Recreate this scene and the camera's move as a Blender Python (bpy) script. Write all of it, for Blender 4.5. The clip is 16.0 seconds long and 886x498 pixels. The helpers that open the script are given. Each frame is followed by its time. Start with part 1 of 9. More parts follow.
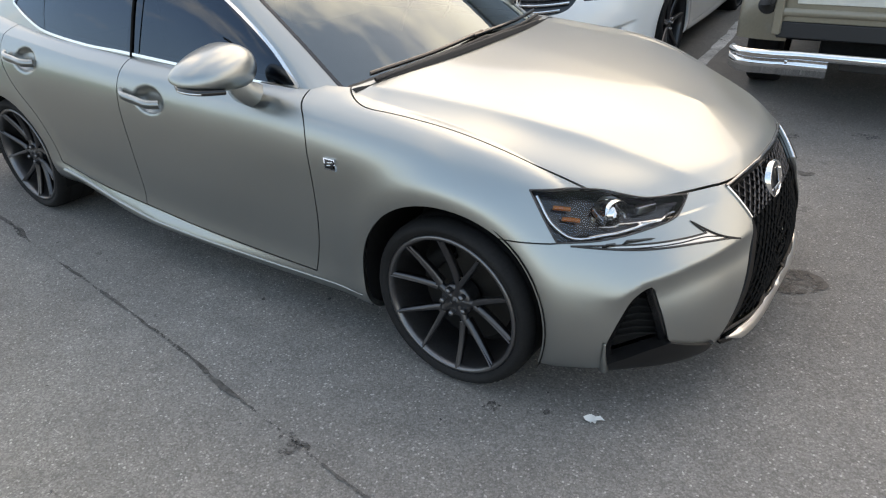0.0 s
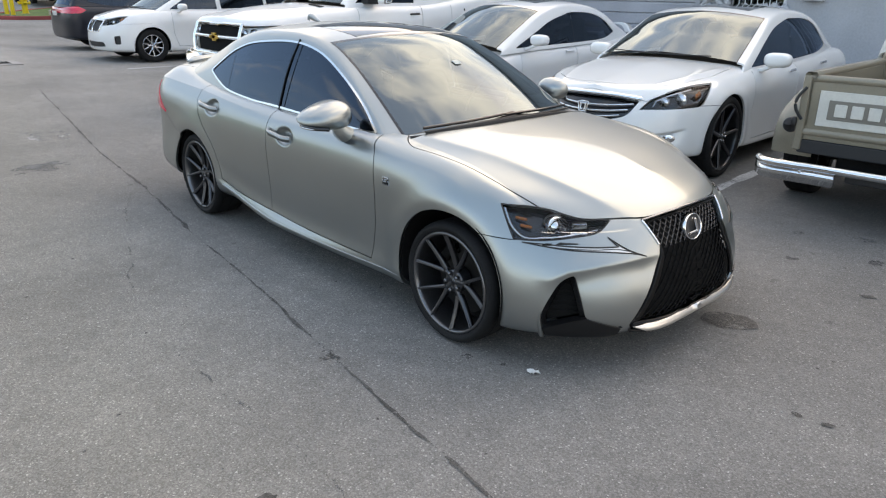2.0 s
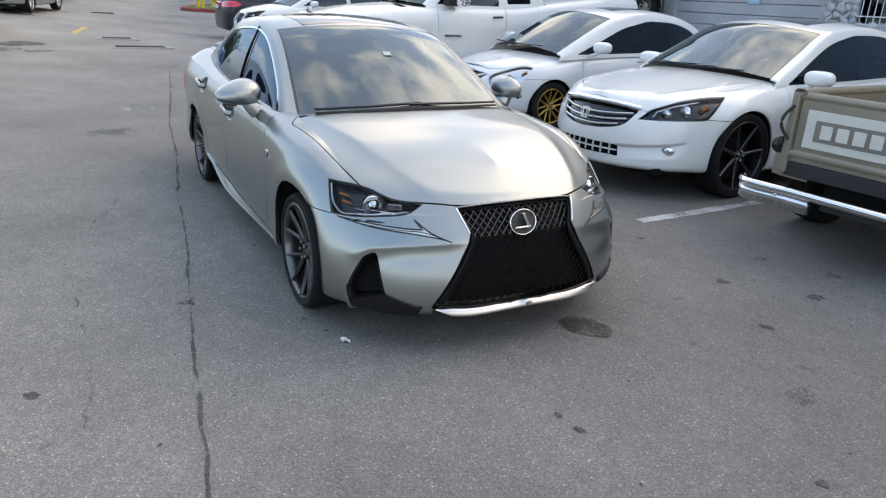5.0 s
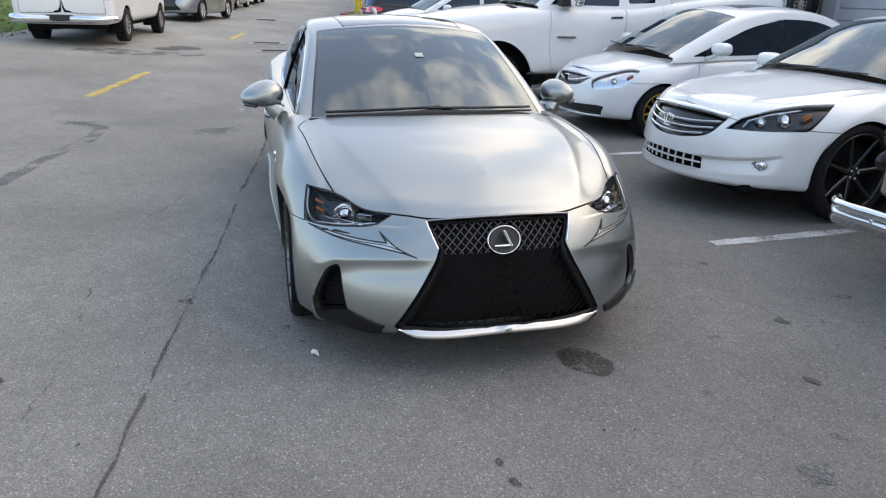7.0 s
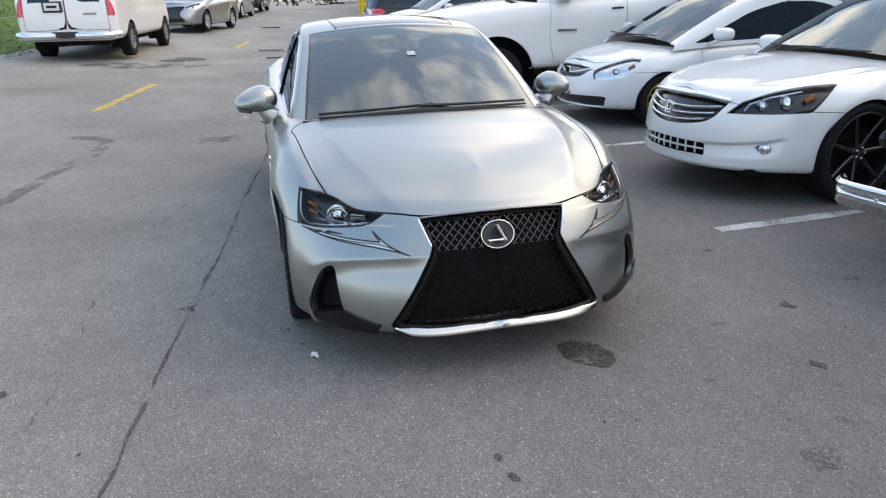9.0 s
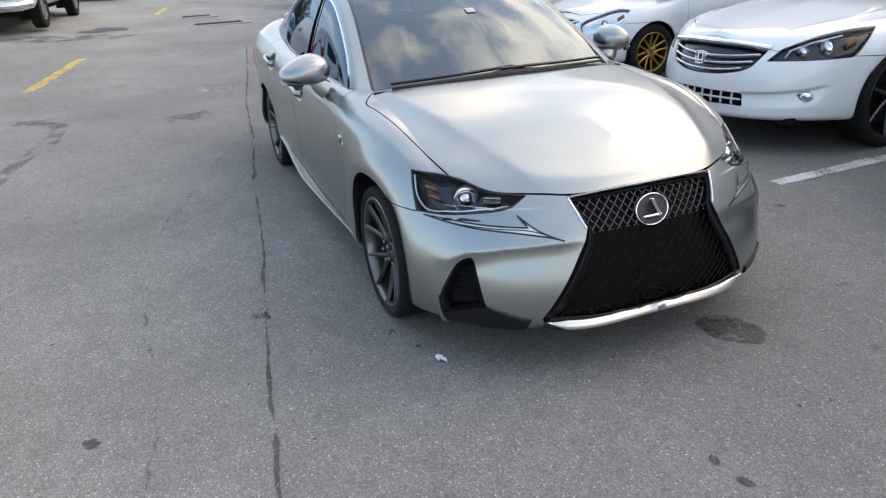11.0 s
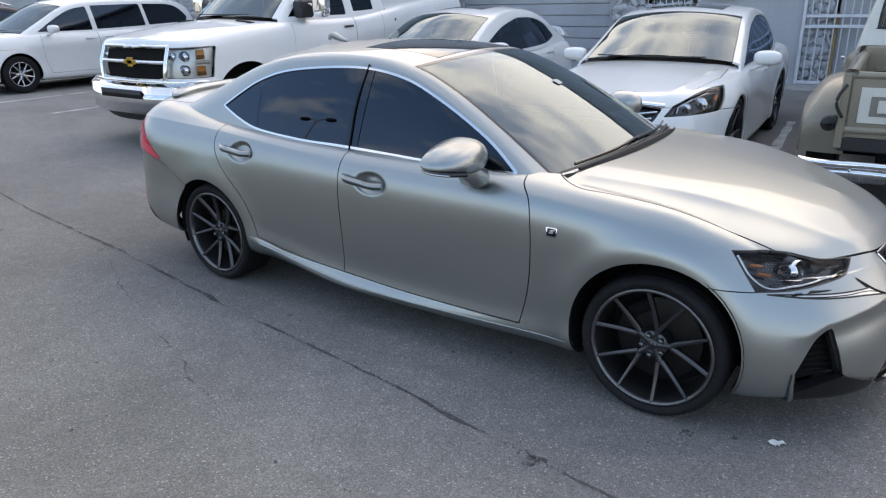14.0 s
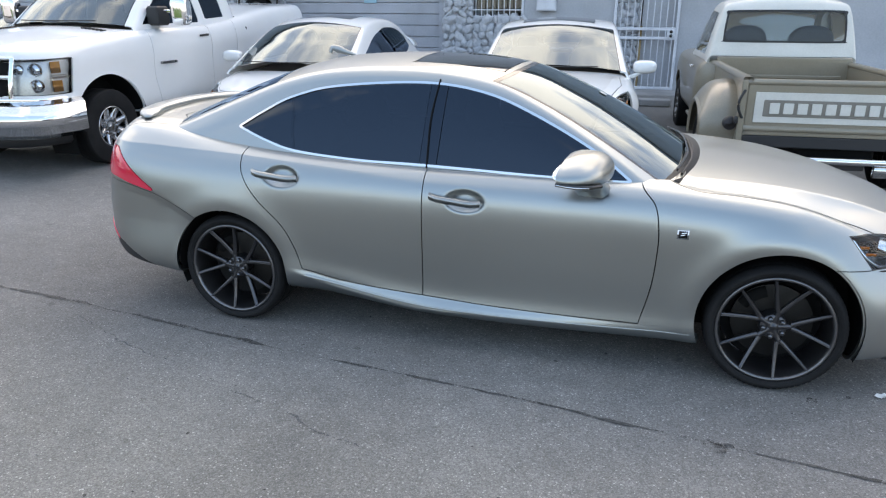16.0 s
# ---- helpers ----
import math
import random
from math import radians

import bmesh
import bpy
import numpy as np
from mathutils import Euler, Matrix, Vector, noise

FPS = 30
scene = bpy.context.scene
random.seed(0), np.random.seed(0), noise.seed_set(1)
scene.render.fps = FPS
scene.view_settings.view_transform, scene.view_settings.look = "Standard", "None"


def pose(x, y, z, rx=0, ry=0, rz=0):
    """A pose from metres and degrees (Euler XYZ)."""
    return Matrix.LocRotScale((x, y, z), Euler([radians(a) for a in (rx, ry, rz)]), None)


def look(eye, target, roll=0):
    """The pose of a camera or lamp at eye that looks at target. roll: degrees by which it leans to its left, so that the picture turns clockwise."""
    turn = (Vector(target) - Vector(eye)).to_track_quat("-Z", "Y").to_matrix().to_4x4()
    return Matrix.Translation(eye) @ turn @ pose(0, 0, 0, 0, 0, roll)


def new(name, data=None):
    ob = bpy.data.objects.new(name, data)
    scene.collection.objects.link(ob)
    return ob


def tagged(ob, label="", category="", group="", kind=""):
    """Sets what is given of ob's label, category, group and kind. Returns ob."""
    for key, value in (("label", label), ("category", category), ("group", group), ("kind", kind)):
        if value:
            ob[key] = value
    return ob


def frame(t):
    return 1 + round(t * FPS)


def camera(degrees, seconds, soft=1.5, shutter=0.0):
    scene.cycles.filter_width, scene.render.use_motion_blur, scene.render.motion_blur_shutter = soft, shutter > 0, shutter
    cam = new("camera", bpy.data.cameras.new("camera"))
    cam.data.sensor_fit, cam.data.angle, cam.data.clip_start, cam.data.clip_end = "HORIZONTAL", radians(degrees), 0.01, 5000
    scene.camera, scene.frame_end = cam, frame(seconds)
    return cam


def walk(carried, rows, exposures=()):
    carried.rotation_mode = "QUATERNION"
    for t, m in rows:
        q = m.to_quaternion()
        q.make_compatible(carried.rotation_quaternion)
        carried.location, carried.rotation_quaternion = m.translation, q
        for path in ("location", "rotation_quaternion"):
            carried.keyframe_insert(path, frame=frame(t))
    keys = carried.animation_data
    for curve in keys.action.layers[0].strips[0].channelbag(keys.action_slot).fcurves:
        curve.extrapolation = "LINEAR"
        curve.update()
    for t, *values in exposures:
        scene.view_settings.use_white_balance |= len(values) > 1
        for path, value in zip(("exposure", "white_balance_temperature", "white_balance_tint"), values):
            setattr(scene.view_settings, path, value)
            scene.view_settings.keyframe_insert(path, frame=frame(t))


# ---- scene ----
cam = camera(64.9, 16.0, 1.2)
PATH = [
    (0, (2.54, -2.433, 1.584), (1.492, -1.026, 0.623), -2.6),
    (0.5, (2.894, -2.589, 1.613), (1.667, -1.284, 0.722), -1.2),
    (1, (3.15, -2.776, 1.619), (1.84, -1.467, 0.864), -0.7),
    (1.5, (3.422, -2.963, 1.642), (2.089, -1.665, 0.908), 0.9),
    (2, (3.671, -3.013, 1.63), (2.291, -1.74, 0.941), 0.9),
    (2.5, (3.927, -3.076, 1.629), (2.458, -1.901, 0.948), -0.5),
    (3, (4.174, -3.15, 1.638), (2.693, -1.977, 0.982), -0.8),
    (3.5, (4.443, -2.946, 1.636), (2.989, -1.741, 0.978), -2.2),
    (3.7, (4.553, -2.8, 1.639), (3.084, -1.617, 0.976), -1.8),
    (5.8, (4.773, -1.444, 1.588), (3.043, -0.704, 0.911), 3.0),
    (6, (4.745, -1.362, 1.595), (2.998, -0.661, 0.921), 2.4),
    (6.5, (4.757, -1.149, 1.599), (2.965, -0.588, 0.908), 2.2),
    (7, (4.818, -1.017, 1.599), (3.01, -0.511, 0.909), 1.7),
    (7.5, (4.823, -1.037, 1.604), (3.009, -0.574, 0.903), 1.9),
    (8, (4.823, -1.021, 1.593), (3.002, -0.55, 0.914), 2.4),
    (8.5, (4.829, -0.928, 1.585), (2.998, -0.486, 0.915), 0.4),
    (8.7, (4.835, -0.912, 1.582), (3.006, -0.468, 0.907), -0.5),
    (10.8, (4.357, -1.538, 1.588), (2.64, -0.899, 0.787), -2.1),
    (11, (4.2, -1.662, 1.575), (2.491, -1.0, 0.775), -2.8),
    (11.5, (3.876, -1.982, 1.613), (2.2, -1.298, 0.764), -4.5),
    (12, (3.587, -2.318, 1.637), (1.978, -1.499, 0.776), -4.5),
    (12.5, (3.206, -2.597, 1.639), (1.689, -1.551, 0.861), -4.0),
    (13, (2.876, -2.914, 1.631), (1.479, -1.681, 0.904), -2.0),
    (13.5, (2.581, -3.206, 1.625), (1.319, -1.834, 0.899), -1.3),
    (14, (2.201, -3.406, 1.654), (1.096, -1.882, 0.981), -1.1),
    (14.5, (1.834, -3.687, 1.67), (0.91, -2.033, 1.03), -0.9),
    (15, (1.473, -3.784, 1.652), (0.68, -2.07, 0.995), -1.2),
    (15.5, (1.088, -3.894, 1.677), (0.42, -2.124, 1.026), 1.1),
    (16, (0.743, -4.047, 1.698), (0.218, -2.234, 1.038), 0.1),
]
walk(cam, [(t, look(eye, target, roll)) for t, eye, target, roll in PATH],
     [(0.0, 0.86, 9600, 18), (3.5, 0.77, 8700, 18), (7.0, 0.70, 8450, 18), (11.0, 0.80, 8500, 18), (12.5, 0.72, 8300, 18), (14.0, 0.60, 8150, 19), (15.0, 0.80, 8150, 19), (16.0, 0.95, 8300, 18)])

# ---- sky, sun ----
SUN_ELEVATION, SUN_AZIMUTH = 40.0, -12.0      # azimuth from +y towards +x, degrees
sky_world = bpy.data.worlds.new("sky")
scene.world = sky_world
sky_world.use_nodes = True
wt = sky_world.node_tree
wt.nodes.clear()
w_out = wt.nodes.new("ShaderNodeOutputWorld")
w_bg = wt.nodes.new("ShaderNodeBackground")
w_sky = wt.nodes.new("ShaderNodeTexSky")
w_sky.sky_type, w_sky.sun_disc = "NISHITA", False
w_sky.sun_elevation, w_sky.sun_rotation = radians(SUN_ELEVATION), radians(SUN_AZIMUTH)
w_sky.air_density, w_sky.dust_density = 1.0, 0.7
w_co = wt.nodes.new("ShaderNodeTexCoord")
w_sep = wt.nodes.new("ShaderNodeSeparateXYZ")
wt.links.new(w_co.outputs["Generated"], w_sep.inputs[0])
# cloud layer: directions laid out on a flat ceiling, so that clouds grow small towards the horizon
w_add = wt.nodes.new("ShaderNodeMath"); w_add.operation = "ADD"; w_add.inputs[1].default_value = 0.22
w_max = wt.nodes.new("ShaderNodeMath"); w_max.operation = "MAXIMUM"; w_max.inputs[1].default_value = 0.0
wt.links.new(w_sep.outputs[2], w_max.inputs[0])
wt.links.new(w_max.outputs[0], w_add.inputs[0])
w_div = wt.nodes.new("ShaderNodeVectorMath"); w_div.operation = "DIVIDE"
w_cmb = wt.nodes.new("ShaderNodeCombineXYZ")
for i in range(3):
    wt.links.new(w_add.outputs[0], w_cmb.inputs[i])
wt.links.new(w_co.outputs["Generated"], w_div.inputs[0])
wt.links.new(w_cmb.outputs[0], w_div.inputs[1])
w_noise = wt.nodes.new("ShaderNodeTexNoise")
w_noise.inputs["Scale"].default_value, w_noise.inputs["Detail"].default_value, w_noise.inputs["Roughness"].default_value = 2.3, 7.0, 0.56
wt.links.new(w_div.outputs[0], w_noise.inputs["Vector"])
w_ramp = wt.nodes.new("ShaderNodeValToRGB")
w_ramp.color_ramp.elements[0].position, w_ramp.color_ramp.elements[1].position = 0.455, 0.60
# the sky clears away from the sun
w_clear = wt.nodes.new("ShaderNodeMath"); w_clear.operation = "MULTIPLY_ADD"; w_clear.inputs[1].default_value = 0.15
wt.links.new(w_sep.outputs[1], w_clear.inputs[0])
wt.links.new(w_noise.outputs["Fac"], w_clear.inputs[2])
w_top = wt.nodes.new("ShaderNodeMath"); w_top.operation = "MULTIPLY_ADD"; w_top.inputs[1].default_value = -0.08
wt.links.new(w_sep.outputs[2], w_top.inputs[0])
wt.links.new(w_clear.outputs[0], w_top.inputs[2])
wt.links.new(w_top.outputs[0], w_ramp.inputs[0])
w_mix = wt.nodes.new("ShaderNodeMix"); w_mix.data_type = "RGBA"
wt.links.new(w_ramp.outputs[0], w_mix.inputs["Factor"])
# a thin high veil brightens the clear parts
w_veil = wt.nodes.new("ShaderNodeVectorMath"); w_veil.operation = "ADD"
w_veil.inputs[1].default_value = (1.2, 2.5, 4.4)
wt.links.new(w_sky.outputs[0], w_veil.inputs[0])
wt.links.new(w_veil.outputs[0], w_mix.inputs["A"])
# thin cloud glows round the veiled sun
w_dot = wt.nodes.new("ShaderNodeVectorMath"); w_dot.operation = "DOT_PRODUCT"
w_dot.inputs[1].default_value = (math.cos(radians(SUN_ELEVATION)) * math.sin(radians(SUN_AZIMUTH)), math.cos(radians(SUN_ELEVATION)) * math.cos(radians(SUN_AZIMUTH)), math.sin(radians(SUN_ELEVATION)))
wt.links.new(w_co.outputs["Generated"], w_dot.inputs[0])
w_glow = wt.nodes.new("ShaderNodeMapRange")
w_glow.interpolation_type = "SMOOTHERSTEP"
for k, v in (("From Min", 0.45), ("From Max", 1.0), ("To Min", 0.0), ("To Max", 6.5)):
    w_glow.inputs[k].default_value = v
wt.links.new(w_dot.outputs["Value"], w_glow.inputs["Value"])
w_warm = wt.nodes.new("ShaderNodeVectorMath"); w_warm.operation = "SCALE"
w_warm.inputs[0].default_value = (1.0, 0.99, 0.97)
wt.links.new(w_glow.outputs[0], w_warm.inputs["Scale"])
w_cloud = wt.nodes.new("ShaderNodeVectorMath"); w_cloud.operation = "ADD"
w_cloud.inputs[1].default_value = (9.5, 10.1, 10.9)
wt.links.new(w_warm.outputs[0], w_cloud.inputs[0])
wt.links.new(w_cloud.outputs[0], w_mix.inputs["B"])
wt.links.new(w_mix.outputs["Result"], w_bg.inputs["Color"])
w_bg.inputs["Strength"].default_value = 0.12
wt.links.new(w_bg.outputs[0], w_out.inputs[0])

sun = new("sun", bpy.data.lights.new("sun", "SUN"))
sun.data.energy, sun.data.angle, sun.data.color = 0.55, radians(150), (1.0, 0.95, 0.87)
el, az = radians(SUN_ELEVATION), radians(SUN_AZIMUTH)
sun_from = Vector((math.cos(el) * math.sin(az), math.cos(el) * math.cos(az), math.sin(el)))
sun.matrix_world = look(sun_from * 50, (0, 0, 0))

# ---- materials ----
def mat(name, color, rough=0.5, metal=0.0, coat=0.0, grain=0.0, scale=40.0, bump=0.0, stain=0.0, spec=0.5, coords="Object", rough_var=0.0, coat_rough=0.03):
    """A Principled material with fine grain and larger stains in its colour, and a fine relief."""
    m = bpy.data.materials.new(name)
    m.use_nodes = True
    nt = m.node_tree
    b = nt.nodes["Principled BSDF"]
    b.inputs["Base Color"].default_value = (*color, 1)
    b.inputs["Roughness"].default_value, b.inputs["Metallic"].default_value = rough, metal
    b.inputs["Coat Weight"].default_value, b.inputs["Coat Roughness"].default_value = coat, coat_rough
    b.inputs["Specular IOR Level"].default_value = spec
    if grain or bump or stain or rough_var:
        co = nt.nodes.new("ShaderNodeTexCoord")
        fine = nt.nodes.new("ShaderNodeTexNoise")
        fine.inputs["Scale"].default_value, fine.inputs["Detail"].default_value = scale, 4
        nt.links.new(co.outputs[coords], fine.inputs["Vector"])
        wide = nt.nodes.new("ShaderNodeTexNoise")
        wide.inputs["Scale"].default_value, wide.inputs["Detail"].default_value = scale / 22, 5
        nt.links.new(co.outputs[coords], wide.inputs["Vector"])
        if grain or stain:
            f1 = nt.nodes.new("ShaderNodeMapRange")
            f1.inputs["From Min"].default_value, f1.inputs["From Max"].default_value = 0.3, 0.7
            f1.inputs["To Min"].default_value, f1.inputs["To Max"].default_value = 1 - grain, 1 + grain
            nt.links.new(fine.outputs["Fac"], f1.inputs["Value"])
            f2 = nt.nodes.new("ShaderNodeMapRange")
            f2.inputs["From Min"].default_value, f2.inputs["From Max"].default_value = 0.3, 0.7
            f2.inputs["To Min"].default_value, f2.inputs["To Max"].default_value = 1 - stain, 1 + stain
            nt.links.new(wide.outputs["Fac"], f2.inputs["Value"])
            mul = nt.nodes.new("ShaderNodeMath"); mul.operation = "MULTIPLY"
            nt.links.new(f1.outputs[0], mul.inputs[0]); nt.links.new(f2.outputs[0], mul.inputs[1])
            vm = nt.nodes.new("ShaderNodeVectorMath"); vm.operation = "SCALE"
            vm.inputs[0].default_value = color
            nt.links.new(mul.outputs[0], vm.inputs["Scale"])
            nt.links.new(vm.outputs[0], b.inputs["Base Color"])
        if rough_var:
            f3 = nt.nodes.new("ShaderNodeMapRange")
            f3.inputs["To Min"].default_value, f3.inputs["To Max"].default_value = rough - rough_var, rough + rough_var
            nt.links.new(wide.outputs["Fac"], f3.inputs["Value"])
            nt.links.new(f3.outputs[0], b.inputs["Roughness"])
        if bump:
            bp = nt.nodes.new("ShaderNodeBump")
            bp.inputs["Strength"].default_value, bp.inputs["Distance"].default_value = 0.6, bump
            nt.links.new(fine.outputs["Fac"], bp.inputs["Height"])
            nt.links.new(bp.outputs[0], b.inputs["Normal"])
    return m


def glass(name, tint, gloss=1.0, ior=1.5):
    """A thin pane: what lies behind shows through the tint, the sky is mirrored by Fresnel."""
    m = bpy.data.materials.new(name)
    m.use_nodes = True
    nt = m.node_tree
    nt.nodes.clear()
    o = nt.nodes.new("ShaderNodeOutputMaterial")
    mix = nt.nodes.new("ShaderNodeMixShader")
    fr = nt.nodes.new("ShaderNodeFresnel"); fr.inputs["IOR"].default_value = ior
    t = nt.nodes.new("ShaderNodeBsdfTransparent"); t.inputs[0].default_value = (*tint, 1)
    g = nt.nodes.new("ShaderNodeBsdfGlossy"); g.inputs["Roughness"].default_value = 0.01
    g.inputs["Color"].default_value = (*gloss, 1) if isinstance(gloss, tuple) else (gloss, gloss, gloss, 1)
    nt.links.new(fr.outputs[0], mix.inputs[0]); nt.links.new(t.outputs[0], mix.inputs[1]); nt.links.new(g.outputs[0], mix.inputs[2])
    nt.links.new(mix.outputs[0], o.inputs[0])
    return m


M_SILVER = mat("silver_metallic_paint", (0.340, 0.364, 0.360), 0.34, 1.0, 0.5, stain=0.01, scale=60, coat_rough=0.05)
M_SATIN = mat("flat_satin_chrome", (0.66, 0.64, 0.61), 0.30, 1.0, grain=0.03, scale=90)
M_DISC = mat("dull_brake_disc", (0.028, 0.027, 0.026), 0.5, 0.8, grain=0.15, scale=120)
M_WHITE = mat("white_car_paint", (0.78, 0.78, 0.77), 0.35, 0.0, 0.9, stain=0.02, scale=60)
M_PEARL = mat("pearl_white_paint", (0.80, 0.80, 0.78), 0.3, 0.0, 1.0, stain=0.015, scale=60)
M_TAN = mat("tan_beige_paint", (0.265, 0.23, 0.172), 0.35, 0.15, 0.5, grain=0.05, stain=0.08, scale=60, rough_var=0.08)
M_CREAM = mat("old_white_paint", (0.66, 0.64, 0.58), 0.4, 0.0, 0.4, grain=0.04, stain=0.06, scale=60)
M_NAVY = mat("dark_navy_paint", (0.010, 0.012, 0.020), 0.4, 0.0, 0.45, stain=0.05, spec=0.3)
M_BLACKCAR = mat("black_car_paint", (0.01, 0.01, 0.011), 0.4, 0.0, 0.45, stain=0.05, spec=0.3)
M_GREYCAR = mat("grey_silver_paint", (0.42, 0.43, 0.44), 0.3, 0.9, 0.6, grain=0.05, scale=300)
M_CHROME = mat("bright_chrome", (0.86, 0.86, 0.86), 0.07, 1.0, grain=0.02, scale=30, rough_var=0.04)
M_TRIM = mat("satin_chrome_trim", (0.74, 0.75, 0.77), 0.12, 1.0, rough_var=0.03)
M_DARKCHROME = mat("dark_chrome", (0.30, 0.30, 0.31), 0.18, 1.0, rough_var=0.04)
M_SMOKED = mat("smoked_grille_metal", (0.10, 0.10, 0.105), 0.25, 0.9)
M_BLACK = mat("gloss_black_plastic", (0.008, 0.008, 0.009), 0.22, 0.0, 0.4, rough_var=0.05)
M_MATTE = mat("matte_black_plastic", (0.022, 0.022, 0.023), 0.6, 0.0, grain=0.2, scale=200, bump=0.0006)
M_WING = mat("satin_black_plastic", (0.007, 0.007, 0.0075), 0.38, grain=0.1, scale=200, spec=0.3)
M_HAZED = mat("hazed_lamp_reflector", (0.62, 0.62, 0.59), 0.34, 0.65, grain=0.15, scale=70)
# near black for liners and hollows; the hollows' shade is in the colour
M_CAVITY = mat("near_black_cavity", (0.010, 0.010, 0.010), 0.9, grain=0.2, spec=0.12)
M_TYRE = mat("tyre_rubber", (0.013, 0.013, 0.0135), 0.75, grain=0.2, stain=0.25, scale=120, bump=0.0008, spec=0.2)
M_GUN = mat("gunmetal_wheel_paint", (0.075, 0.075, 0.08), 0.34, 0.85, 0.3, grain=0.08, scale=120)
M_GUNLIP = mat("gunmetal_rim_lip", (0.15, 0.15, 0.155), 0.28, 0.9, 0.3, grain=0.08, scale=120)
M_BLACKRIM = mat("black_wheel_paint", (0.02, 0.02, 0.021), 0.3, 0.3, 0.4, grain=0.1)
M_MACHINED = mat("machined_alloy", (0.55, 0.55, 0.56), 0.25, 1.0, grain=0.05)
M_GOLD = mat("gold_wheel_paint", (0.45, 0.27, 0.06), 0.3, 0.9, 0.3, grain=0.08)
M_STEEL = mat("brake_steel", (0.25, 0.24, 0.23), 0.4, 1.0, grain=0.15, scale=120)
# gloss colours carry part of the blue of the mirrored sky
M_TINT = glass("dark_tinted_glass", (0.030, 0.036, 0.050), (0.60, 0.78, 1.0), ior=1.66)
M_PILLAR = glass("black_pillar_glass", (0.006, 0.007, 0.010), (0.57, 0.74, 0.96), ior=1.64)
M_OLDGLASS = glass("old_clear_glass", (0.74, 0.80, 0.78), ior=1.5)
M_SCREEN = glass("windscreen_glass", (0.17, 0.21, 0.21), (0.82, 0.95, 1.0), ior=2.2)
M_LENS = glass("clear_lens", (0.92, 0.93, 0.94), 0.7, ior=1.33)
M_ROOFGLASS = mat("smoked_roof_glass", (0.012, 0.013, 0.014), 0.05, 0.0, 0.3)
M_RED = mat("red_lamp_plastic", (0.70, 0.012, 0.05), 0.12, 0.0, 0.8, stain=0.1, scale=80)
M_AMBER = mat("amber_lamp_plastic", (0.42, 0.115, 0.015), 0.15, 0.0, 0.6, stain=0.1, scale=80)
M_PALEAMBER = mat("pale_amber_lamp_plastic", (0.80, 0.36, 0.10), 0.2, 0.0, 0.5, stain=0.1, scale=80)
M_REFLECT = mat("lamp_reflector", (0.75, 0.76, 0.78), 0.15, 1.0, grain=0.1, scale=60)
M_SEAT = mat("black_seat_leather", (0.03, 0.03, 0.032), 0.55, grain=0.15, scale=200, bump=0.0005)
M_DASH = mat("dark_dashboard_plastic", (0.022, 0.021, 0.02), 0.7, grain=0.15, scale=150, bump=0.0004)
M_CLEARISH = glass("light_tinted_glass", (0.30, 0.36, 0.35), (0.92, 0.97, 1.0), ior=1.75)
M_PLATE = mat("number_plate_white", (0.65, 0.68, 0.66), 0.4, stain=0.05)


def part(name, M, material, parent=None, label="", flat=False):
    """Links a surface as one mesh object under a thing or a part."""
    if isinstance(M, bpy.types.Mesh):
        me = M
    else:
        V, T = M
        face_n = np.cross(V[T[:, 1], :3] - V[T[:, 0], :3], V[T[:, 2], :3] - V[T[:, 0], :3])
        back = (face_n * V[T, 3:6].sum(1)).sum(1) < 0
        T = np.where(back[:, None], T[:, ::-1], T)
        me = bpy.data.meshes.new(name)
        me.vertices.add(len(V))
        me.vertices.foreach_set("co", np.ascontiguousarray(V[:, :3], np.float32).ravel())
        me.loops.add(len(T) * 3)
        me.loops.foreach_set("vertex_index", np.ascontiguousarray(T, np.int32).ravel())
        me.polygons.add(len(T))
        me.polygons.foreach_set("loop_start", np.arange(0, len(T) * 3, 3, dtype=np.int32))
        me.update(calc_edges=True)
        me.validate()
        if not flat and len(me.vertices) == len(V):
            me.polygons.foreach_set("use_smooth", np.ones(len(me.polygons), bool))
            N = V[:, 3:6] / np.maximum(np.linalg.norm(V[:, 3:6], axis=1, keepdims=True), 1e-9)
            me.normals_split_custom_set_from_vertices(N.astype(np.float32))
        me.materials.append(material)
    ob = new(name, me)
    if parent is not None:
        ob.parent = parent
    if label:
        tagged(ob, label)
    return ob


def thing(name, at, label, category, group=""):
    """An empty at the base of a thing, which carries its parts."""
    ob = new(name)
    ob.matrix_world = at
    ob.empty_display_size = 0.2
    return tagged(ob, label, category, group)
# ---- shape tools: surfaces are rows of numbers [x y z nx ny nz a b], with triangles ----
def spl(xs, ys, x):
    """Monotone-ish smooth curve through the points (xs rising or falling), at x."""
    xs, ys = np.array(xs, float), np.array(ys, float)
    if xs[0] > xs[-1]:
        xs, ys = xs[::-1], ys[::-1]
    x = np.clip(np.asarray(x, float), xs[0], xs[-1])
    h = np.diff(xs)
    d = np.diff(ys) / h
    m = np.empty_like(ys)
    m[1:-1] = (d[:-1] * h[1:] + d[1:] * h[:-1]) / (h[:-1] + h[1:])
    m[0], m[-1] = d[0], d[-1]
    k = np.clip(np.searchsorted(xs, x) - 1, 0, len(h) - 1)
    t = (x - xs[k]) / h[k]
    return ((1 + 2 * t) * (1 - t) ** 2 * ys[k] + t * (1 - t) ** 2 * h[k] * m[k]
            + t * t * (3 - 2 * t) * ys[k + 1] + t * t * (t - 1) * h[k] * m[k + 1])


